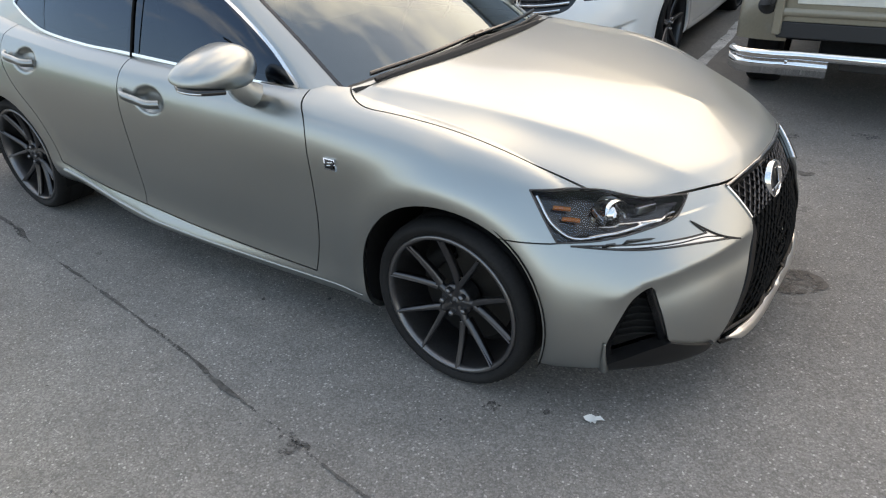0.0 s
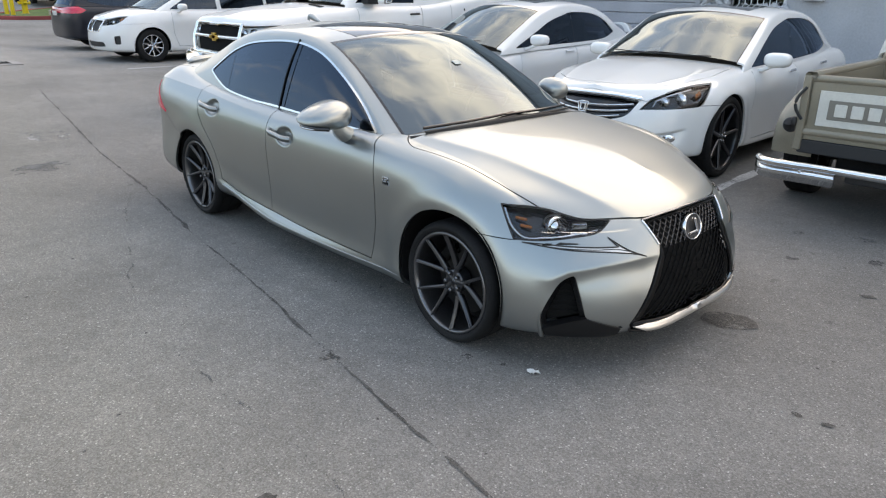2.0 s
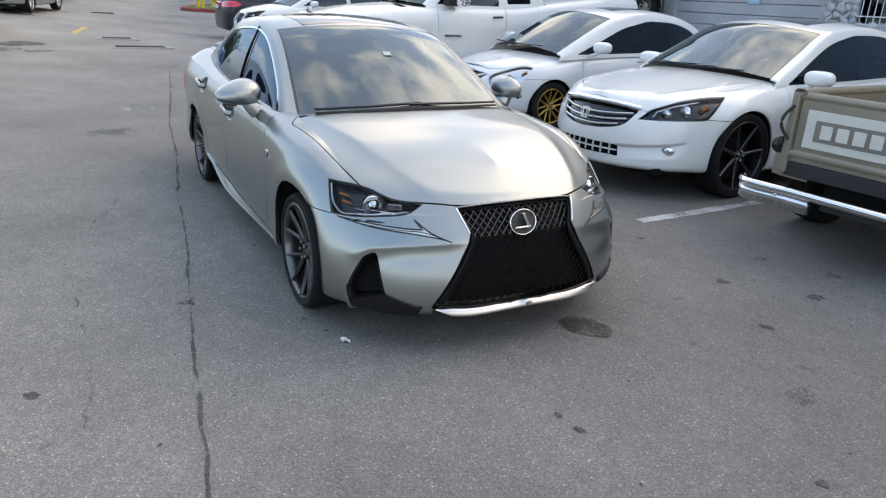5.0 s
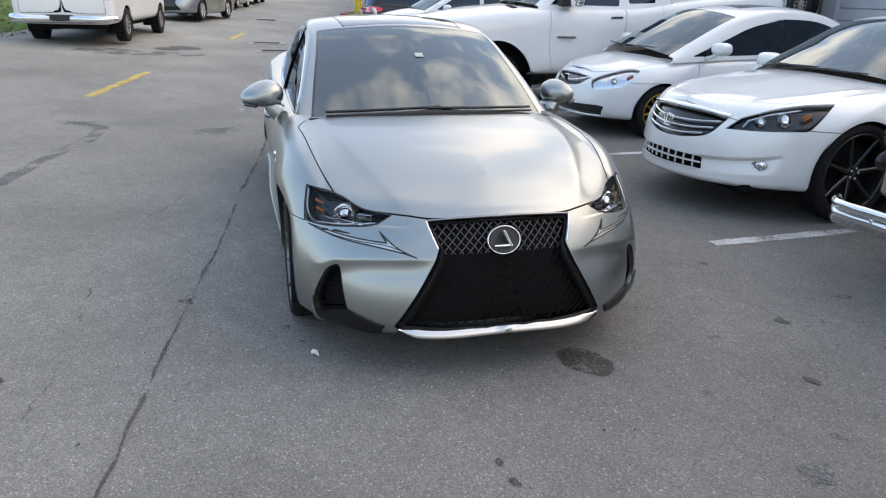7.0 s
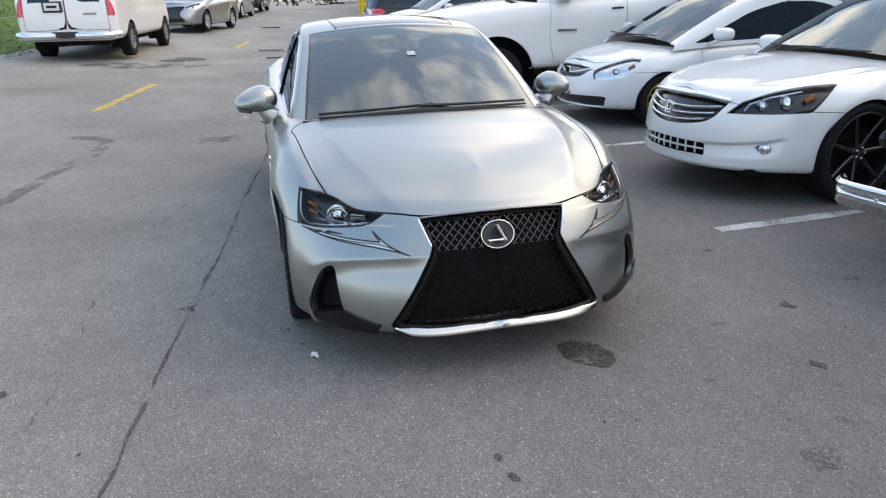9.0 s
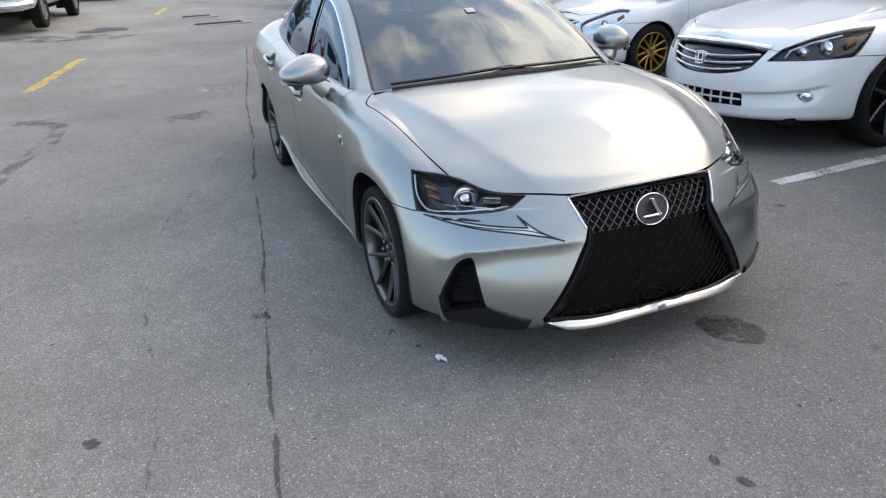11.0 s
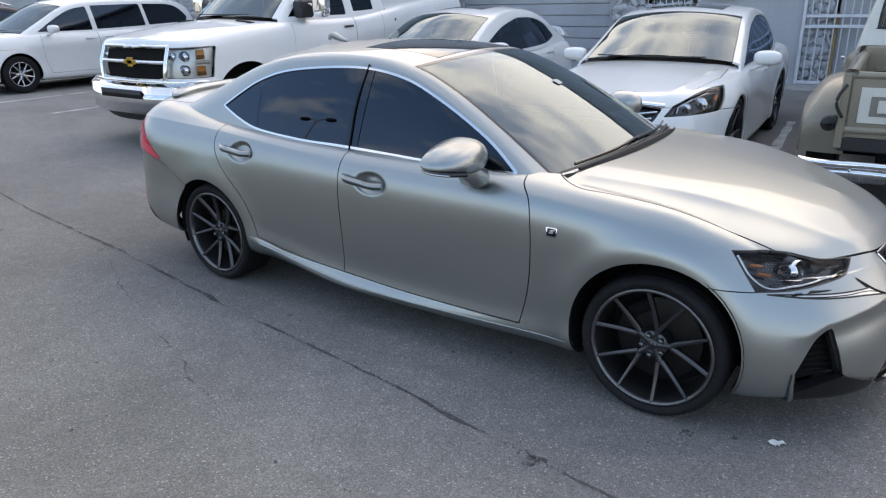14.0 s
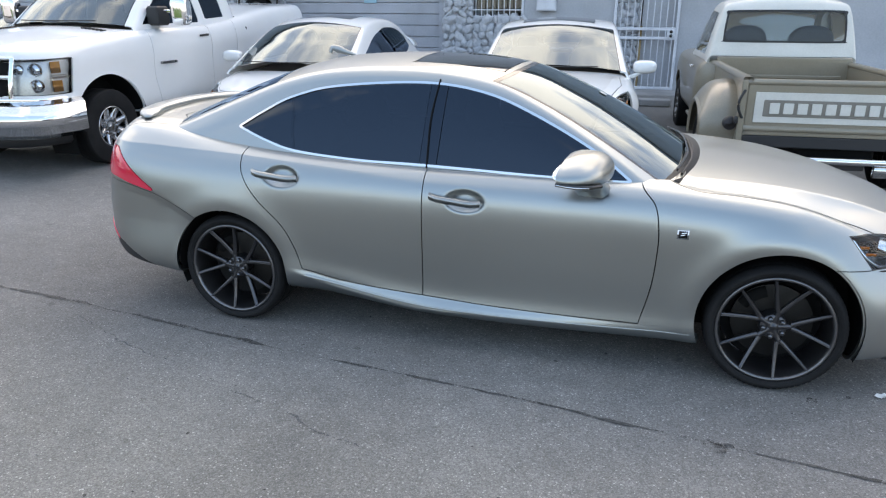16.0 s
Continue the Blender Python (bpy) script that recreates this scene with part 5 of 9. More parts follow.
# ---- other parked vehicles ----
def shell_from(p):
    """A car's shell and cabin from a few sizes. Lengths along the car have their zero midway between the axles."""
    nose, tail, w, wb = p["nose"], p["tail"], p["w"], p["wb"]
    ax = wb / 2
    st = [nose, nose - 0.3, ax + 0.25, ax - 0.3, 0.5 * ax, -0.2 * ax, -ax + 0.3, -ax - 0.25, tail + 0.3, tail]
    ho, sh, dk = p["hood"], p["shoulder"], p["deck"]
    k = [nose, ax, 0.35 * ax, -0.4 * ax, -ax, tail]
    crown = spl(k, ho, st)
    shoulder = spl(k, sh, st)
    edge = spl(k, dk, st)
    s0, b0 = p.get("sill", 0.20), p.get("bumper", 0.22)
    low = spl([nose, ax + 0.5, ax - 0.5, -ax + 0.5, -ax - 0.5, tail], [b0, b0, s0, s0, b0 + 0.02, b0 + 0.04], st)
    n, pf = p["bow"], p.get("round_front", 2.3)
    G = []
    def row(dx, ww, z, rnd=0.0):
        G.append((nose - dx, pf + rnd, tail + dx * 0.7, list(np.broadcast_to(ww, (10,)) * w), list(np.broadcast_to(z, (10,)))))
    tuck = np.array([1, 1, 1, 0.985, 0.98, 0.98, 0.985, 1, 1, 1])
    row(0.20, 0.80, low - 0.01)
    row(0.07, 0.945, low)
    row(0.015, 0.99, low + 0.05)
    row(0.0, 0.995 * tuck, low * 0.62 + shoulder * 0.38)
    row(n[0], 1.0 * tuck, low * 0.38 + shoulder * 0.62)
    row(n[1], 1.0, low * 0.14 + shoulder * 0.86)
    row(n[2], 0.985, shoulder)
    row(n[3], p.get("edge", 0.91), edge)
    row(n[3] + 0.015, 0.74, edge * 0.6 + crown * 0.4)
    row(n[3] + 0.025, 0.42, edge * 0.15 + crown * 0.85)
    row(n[3] + 0.03, 0.0, crown)
    spec = dict(stations=st, turn_front=p.get("turn_front", nose - 0.95), turn_rear=p.get("turn_rear", tail + 0.6), round_rear=p.get("round_rear", 2.8),
                flares=[(ax, p["R"], p["R"] + 0.05, 0.012, 0.06), (-ax, p["R"], p["R"] + 0.05, 0.012, 0.06)])
    if "shape" in p:
        spec["shape"] = p["shape"]
    W = wrap_mesh(spec, G, *p.get("mesh", (34, 100, 24, (44, 22))))
    H = None
    if "rail" in p:
        H = house_mesh(cabin_rows(p["low"], p["rail"], p["mid"]), 100, 54)
    return W, H


def road_car(name, label, at, p, paint, group="", category="car"):
    car = thing(name, at, label, category, group)
    W, H = shell_from(p)
    ax, R = p["wb"] / 2, p["R"]
    for cx in (ax, -ax):
        _, W = cut(*W, arch_field(W[0], cx, R, R + p.get("arch", 0.03)))
    full = W
    cav = {}
    for key, poly in p.get("nose_parts", {}).items():
        cav[key], W = carve(W, lambda V: nose_of(V, poly), 0.003)
    for key, poly in p.get("corner_parts", {}).items():
        cav[key], W = carve(W, lambda V: corner_of(V, poly), 0.003)
    if "tail_lamp" in p:
        cav["tail_lamp"], W = carve(W, lambda V: np.where(V[:, 0] < -ax, side_of(V, p["tail_lamp"]), 1.0), 0.003)
    if "hood_line" in p:
        hood, W = carve(W, lambda V: np.where(V[:, 2] > 0.5, top_of(V, p["hood_line"]), 1.0), 0.007)
        part("hood", both(flange(hood, 0.02)), paint, car)
    if "inner" in p:
        deck, W = carve(W, lambda V: np.where(V[:, 2] > 0.7, top_of(V, p["inner"]), 1.0), 0.0)
        part("dashboard", both(push(deck, -0.04)), M_DASH, car)
    panels = []
    for poly in p.get("doors", ()):
        d, W = carve(W, lambda V: np.where(V[:, 1] > 0.4, side_of(V, poly), 1.0), 0.006)
        panels.append(d)
    if "bumper_line" in p:
        bf, W = carve(W, lambda V: np.where(V[:, 0] > ax - 0.02, corner_of(V, p["bumper_line"]), 1.0), 0.005)
        part("front_bumper", both(flange(bf, 0.02)), paint, car)
    part("body", both(flange(W, 0.02)), paint, car)
    sides = ((1, lambda M: M), (-1, mirror))
    for s, mm in sides:
        for k, d in enumerate(panels):
            door = part("door", mm(flange(d, 0.02)), paint, car)
            if p["handles"][k] is None:
                continue
            hx, hz = p["handles"][k]
            hp, hn = on_shell(full, [(hx - 0.09, hz), (hx - 0.05, hz), (hx + 0.05, hz - 0.004), (hx + 0.09, hz - 0.006)], "side", 0.02)
            part("handle", mm(sweep(hp, 0.02, 0.028)), p.get("handle_mat", paint), door)
        for key, (front, back) in p.get("fill", {}).items():
            if key not in cav:
                continue
            ob = part(key, mm(push(cav[key], -back)), front, car)
            if key.startswith("headlamp"):
                part("lens", mm(push(cav[key], -0.001)), M_LENS, ob).visible_shadow = False
                for q, rad, mt in p.get("bulbs", ()):
                    cp, cn = on_shell(full, [q], "corner", -0.04)
                    lens = lathe([(0.0, rad * 0.5), (rad * 0.6, rad * 0.4), (rad * 0.85, 0.0), (rad, rad * 0.1), (rad * 1.1, -rad * 0.4)], 20, "x")
                    part("bulb", mm(move(lens, *cp[0], rz=15)), mt, ob)
                for q0, q1, hh, mt in p.get("markers", ()):
                    cp, cn = on_shell(full, [q0, q1], "corner", -0.02)
                    part("marker", mm(sweep(cp, 0.012, hh)), mt, ob)
        if "tail_lamp" in cav:
            part("tail_lamp", mm(flange(push(cav["tail_lamp"], 0.004), 0.01)), M_RED, car)
        for cx in (ax, -ax):
            part("wheel_arch_liner", mm(liner(cx, R, R + p.get("arch", 0.03) + 0.012, p["w"] - 0.35, p["w"] - 0.015)), M_CAVITY, car)
        if "mirror" in p:
            mx, my, mz = p["mirror"]
            head = ellipsoid(0.090, 0.130, 0.072, 2.8)
            head, gl = cut(*head, -(head[0][:, 0] + 0.065))
            body = part("door_mirror", mm(move(flange(head, 0.01), mx, my, mz)), p.get("mirror_mat", paint), car)
            part("mirror_glass", mm(move(push(gl, -0.006), mx, my, mz)), M_CHROME, body)
            part("mirror_foot", mm(sweep([(mx, my - 0.02, mz - 0.05), (mx + 0.03, my - 0.12, mz - 0.10), (mx + 0.03, my - 0.2, mz - 0.12)], 0.06, 0.04)), p.get("mirror_mat", paint), body)
    if H is not None:
        a0, a1 = p["screen"]
        ws_f = lambda V: np.maximum((V[:, 6] - a0) * 3.3, (0.585 - V[:, 7]) * 1.4)
        ws, H = carve(H, ws_f, 0.004)
        frit, pane = cut(*ws, -(ws_f(ws[0]) + 0.02))
        part("windscreen", both(pane), M_SCREEN, car).visible_shadow = False
        part("windscreen_border", both(push(frit, 0.001)), M_BLACK, car)
        if a1:
            rw, H = carve(H, lambda V: more((a1[0] - V[:, 6]) * 3.3, (V[:, 6] - a1[1]) * 3.3, (0.60 - V[:, 7]) * 1.4), 0.004)
            part("rear_window", both(rw), M_TINT, car)
        if "sunroof" in p:
            x0, x1, y1 = p["sunroof"]
            sr, H = carve(H, lambda V: np.where(V[:, 2] > 1.2, poly_dist(V[:, :2], rounded([(x0, -0.02), (x0, -0.02), (x0, y1 * 0.9), (x0 + 0.04, y1), (x1 - 0.04, y1), (x1, y1 * 0.9), (x1, -0.02), (x1, -0.02)])), 1.0), 0.006)
            part("sunroof", both(sr), M_ROOFGLASS, car, "smoked glass sunroof")
        panes = []
        for poly in p["windows"]:
            g, H = carve(H, lambda V: np.where(V[:, 7] < 0.6, side_of(V, poly), 1.0), 0.004)
            panes.append(g)
        part("cabin_frame", both(flange(H, 0.02)), paint, car)
        for s, mm in sides:
            for g in panes:
                part("side_window", mm(push(g, -0.006)), p.get("side_glass", M_TINT), car)
        mid = p["mid"]
        cx, cz = mid[0][0], mid[0][2]
        wx, wz = p.get("wiper", (0.015, 0.01))
        for y0, y1 in ((-0.6, -0.05), (-0.05, 0.5)):
            yy = np.linspace(y0, y1, 12)
            path = np.stack([cx + wx - 0.16 * (yy / 0.7) ** 2, yy, cz + wz + 0 * yy], 1)
            part("wiper", sweep(path, 0.014, 0.012), M_MATTE, car)
    if "seats" in p:
        for x in p["seats"]:
            for y in (0.38, -0.38):
                seat = part("seat_back", move(ellipsoid(0.09, 0.24, 0.24, 3.5), x, y, p["seat_z"] - 0.06, ry=-15), M_SEAT, car)
                part("head_rest", move(ellipsoid(0.055, 0.13, 0.09, 3.0), x - 0.09, y, p["seat_z"] + 0.20, ry=-10), M_SEAT, seat)
    part("underbody", block(p["tail"] + 0.25, p["nose"] - 0.3, -p["w"] * 0.72, p["w"] * 0.72, p.get("sill", 0.2), p.get("sill", 0.2) + 0.14, 0.04), M_CAVITY, car)
    WH = p["wheel"]
    for x, ph in ((ax, 20), (-ax, 50)):
        place_wheel(car, WH, x, p["w"] - 0.02, R, p.get("steer", 0) if x > 0 else 0, True, ph)
        place_wheel(car, WH, x, -p["w"] + 0.02, R, p.get("steer", 0) if x > 0 else 0, False, ph)
    return car, full


def cabin(low, rail, mid):
    return dict(low=low, rail=rail, mid=mid)


W_ACCORD = wheel_meshes("accord", 0.385, 0.312, 0.24, 7, 0.026, None, 0.035, 0.055, (M_BLACKRIM, M_GUN, M_BLACKRIM))
W_CIVIC = wheel_meshes("civic", 0.315, 0.225, 0.21, 6, 0.020, (0.10, 0.30), 0.03, 0.06, (M_GOLD, M_GOLD, M_GOLD))
W_ALLOY = wheel_meshes("alloy", 0.34, 0.225, 0.22, 5, 0.030, (0.14, 0.30), 0.02, 0.07, (M_MACHINED, M_MACHINED, M_MACHINED))
W_TRUCK = wheel_meshes("truck", 0.41, 0.225, 0.26, 8, 0.085, None, 0.045, 0.115, (M_MACHINED, M_MACHINED, M_MACHINED))
W_STEEL = wheel_meshes("steel", 0.365, 0.205, 0.23, 10, 0.05, None, 0.03, 0.10, (M_STEEL, M_STEEL, M_STEEL))

ACC_GRILLE = rounded([(-0.02, 0.785), (-0.02, 0.785), (0.25, 0.78), (0.45, 0.755), (0.45, 0.755), (0.38, 0.635), (0.20, 0.585), (-0.02, 0.57), (-0.02, 0.57)])
ACC_LOWER = rounded([(-0.02, 0.462), (-0.02, 0.462), (0.35, 0.457), (0.35, 0.457), (0.38, 0.36), (0.38, 0.36), (-0.02, 0.355), (-0.02, 0.355)])
ACC_LAMP = rounded([(-0.60, 0.905), (-0.60, 0.905), (-0.69, 0.77), (-0.735, 0.715), (-0.735, 0.715), (-1.0, 0.70), (-1.31, 0.69), (-1.31, 0.69), (-1.21, 0.775), (-1.21, 0.775), (-1.0, 0.85), (-0.80, 0.89)])
def accord_face(P):
    """The slanting slot round each fog lamp, under a sharp ledge."""
    x, y, z = P[..., 0], P[..., 1], P[..., 2]
    p = (y - x) * 0.70711
    top = np.interp(p, [-1.47, -1.25, -1.02, -0.90], [0.461, 0.472, 0.497, 0.525])
    low = np.interp(p, [-1.47, -0.90], [0.335, 0.38])
    q = (top - z) / (top - low)
    d = 0.045 * np.clip(q / 0.10, 0, 1) * np.clip(1 - q, 0, 1) * np.clip((p + 1.50) / 0.05, 0, 1) * np.clip((-0.86 - p) / 0.14, 0, 1) * (x > 1.6)
    P[..., 0] -= d * 0.8
    P[..., 1] -= d * 0.6
    # the chin stands proud
    chin = 0.02 * np.exp(-((z - 0.285) / 0.035) ** 2) * np.clip((x - 1.9) / 0.4, 0, 1)
    P[..., 0] += chin
    # hood folds from the lamps to the screen
    line = np.interp(x, [1.2, 1.7, 2.2], [0.66, 0.60, 0.44])
    P[..., 2] += 0.010 * np.exp(-np.abs(y - line) / 0.05) * np.clip((x - 1.1) / 0.2, 0, 1) * np.clip((2.28 - x) / 0.2, 0, 1) * (z > 0.75)


ACCORD = dict(nose=2.52, tail=-2.57, w=0.923, wb=2.80, R=0.385, arch=0.022, bow=(0.02, 0.05, 0.10, 0.17), round_front=2.1, turn_front=1.45, bumper=0.245, shape=accord_face, mesh=(54, 120, 24, (76, 40)),
              hood=[0.84, 1.00, 1.085, 0.98, 1.06, 1.10], shoulder=[0.72, 0.82, 0.86, 0.88, 0.92, 0.92], deck=[0.81, 0.94, 1.0, 0.99, 1.03, 1.05],
              low=[(1.05, 0.830, 0.900), (0.65, 0.830, 0.920), (0.25, 0.830, 0.940), (-0.3, 0.830, 0.960), (-0.9, 0.820, 0.980), (-1.4, 0.800, 1.000), (-1.8, 0.760, 1.000), (-2.1, 0.730, 0.980)],
              rail=[(0.94, 0.790, 1.03), (0.55, 0.740, 1.222), (0.12, 0.685, 1.425), (-0.35, 0.655, 1.500), (-0.9, 0.650, 1.490), (-1.4, 0.660, 1.391), (-1.8, 0.680, 1.211), (-2.1, 0.690, 1.076)],
              mid=[(1.08, 0, 1.10), (0.72, 0.000, 1.280), (0.25, 0.000, 1.496), (-0.30, 0.000, 1.556), (-0.9, 0.000, 1.550), (-1.45, 0.000, 1.462), (-1.95, 0.000, 1.268), (-2.25, 0.000, 1.121)],
              screen=(0.285, (0.70, 0.93)), sunroof=(-0.62, 0.05, 0.42),
              windows=[rounded([(-0.3715, 1.010), (-0.3715, 1.010), (-0.3715, 1.430), (-0.3715, 1.430), (0.05, 1.346), (0.35, 1.222), (0.80, 0.985), (0.80, 0.985)]),
                       rounded([(-0.3725, 1.010), (-0.3725, 1.010), (-0.3725, 1.430), (-0.3725, 1.430), (-0.9, 1.419), (-1.3, 1.335), (-1.62, 1.110), (-1.62, 1.110), (-1.2, 1.042)])],
              doors=[[(-0.36, 1.2), (-0.36, 0.29), (0.75, 0.29), (0.84, 0.5), (0.85, 0.8), (0.80, 1.2)], [(-1.40, 1.2), (-1.38, 0.95), (-1.10, 0.62), (-0.98, 0.36), (-0.90, 0.29), (-0.37, 0.29), (-0.37, 1.2)]],
              handles=[(-0.16, 0.90), (-1.17, 0.93)], mirror=(0.62, 1.0, 1.06), handle_mat=M_CHROME,
              hood_line=[(1.15, -0.01), (1.10, 0.45), (1.02, 0.72), (1.5, 0.74), (1.95, 0.64), (2.13, 0.45), (2.22, 0.2), (2.235, -0.01)],
              inner=[(1.06, -0.01), (1.0, 0.50), (0.90, 0.74), (0.3, 0.76), (-1.2, 0.74), (-1.8, 0.66), (-2.1, 0.5), (-2.1, -0.01)],
              bumper_line=[(-0.2, 0.70), (-0.72, 0.72), (-1.2, 0.75), (-1.8, 0.86), (-1.8, 0.0), (-0.2, 0.0)],
              nose_parts=dict(grille=ACC_GRILLE, lower_grille=ACC_LOWER), corner_parts=dict(headlamp=ACC_LAMP),
              fill=dict(grille=(M_BLACK, 0.04), lower_grille=(M_CAVITY, 0.05), headlamp=(M_BLACK, 0.05)),
              bulbs=[((-0.93, 0.785), 0.056, M_CHROME), ((-1.09, 0.765), 0.046, M_REFLECT)], markers=[((-0.735, 0.825), (-0.785, 0.795), 0.06, M_AMBER), ((-1.17, 0.765), (-1.02, 0.822), 0.016, M_REFLECT), ((-1.02, 0.822), (-0.82, 0.866), 0.016, M_REFLECT), ((-1.19, 0.72), (-1.16, 0.765), 0.014, M_REFLECT)],
              wiper=(0.03, -0.015), seats=(-0.1, -1.0), seat_z=1.05, wheel=W_ACCORD)


def parked(x, y, turn=-86.0, ax=1.4):
    """The pose of a car that stands nose out, from the ground under the middle of its front axle."""
    m = pose(x, y, float(lie(x, y)), 0, 0, turn)
    return m @ pose(-ax, 0, 0)


car, full = road_car("sedan_car", "pearl white sedan with black wheels, parked beside old pickup", parked(-0.27, 3.35), ACCORD, M_PEARL, "cars parked along the wall")
F1 = both(full)
# three bowed chrome bars in the grille, a wide bright bar over it
for z0, half in ((0.735, 0.415), (0.685, 0.385), (0.635, 0.33)):
    yy = np.linspace(-half, half, 25)
    gp, _ = on_shell(F1, np.stack([yy, z0 - 0.028 * (1 - (yy / half) ** 2)], 1), "nose", -0.006)
    part("grille_bar", sweep(gp, 0.022, 0.013), M_CHROME, car)
tp, _ = on_shell(F1, dense([(-0.46, 0.772), (-0.25, 0.792), (0.0, 0.797), (0.25, 0.792), (0.46, 0.772)], 24), "nose", 0.004)
part("grille_top_bar", sweep(tp, 0.03, 0.046), M_CHROME, car, "wide chrome grille bar")
# white lattice in the lower intake
yy = np.linspace(-0.36, 0.36, 19)
gp, _ = on_shell(F1, np.stack([yy, np.full(19, 0.408)], 1), "nose", -0.022)
part("intake_bar", sweep(gp, 0.03, 0.011), M_PEARL, car)
for yv in np.linspace(-0.30, 0.30, 8):
    gp, _ = on_shell(F1, [(yv, 0.36), (yv, 0.41), (yv, 0.456)], "nose", -0.032)
    part("intake_post", sweep(gp, 0.02, 0.009, up=(1, 0, 0)), M_PEARL, car)
em = part("emblem", move(sweep([(0, -0.036, -0.042), (0, 0.036, -0.042), (0, 0.052, 0.042), (0, 0.0, 0.046), (0, -0.052, 0.042), (0, -0.036, -0.042)], 0.014, 0.012, up=(1, 0, 0)), 2.495, 0, 0.685, ry=-10), M_CHROME, car, "small chrome frame emblem")
for yv in (0.022, -0.022):
    part("emblem_stroke", move(sweep([(0, yv, -0.026), (0, yv * 1.15, 0.028)], 0.012, 0.012, up=(1, 0, 0)), 2.495, 0, 0.685, ry=-10), M_CHROME, em)
for s in (1, -1):
    fp, fn = on_shell(full, [(-1.03, 0.437)], "corner", 0.012)
    disc = lathe([(0, 0.006), (0.028, 0.004), (0.040, -0.004), (0.047, 0.002), (0.052, -0.016)], 24, "x")
    disc = (disc[0] * np.array([1, 1.15, 0.75, 1, 1, 1, 1, 1]), disc[1])
    part("fog_lamp", move(disc, fp[0][0], fp[0][1] * s, fp[0][2], rz=35 * s), M_REFLECT, car, "small oval chrome fog lamp")


# compact white sedan with gold wheels
CIV_GRILLE = rounded([(-0.02, 0.71), (-0.02, 0.71), (0.30, 0.70), (0.40, 0.68), (0.40, 0.68), (0.30, 0.60), (0.15, 0.575), (-0.02, 0.57), (-0.02, 0.57)])
CIV_LOWER = rounded([(-0.02, 0.36), (-0.02, 0.36), (0.55, 0.38), (0.66, 0.37), (0.66, 0.37), (0.62, 0.25), (0.62, 0.25), (-0.02, 0.24), (-0.02, 0.24)])
CIV_LAMP = rounded([(-0.60, 0.80), (-0.60, 0.80), (-0.70, 0.645), (-0.90, 0.585), (-1.12, 0.57), (-1.12, 0.57), (-1.13, 0.67), (-0.90, 0.765), (-0.72, 0.81)])
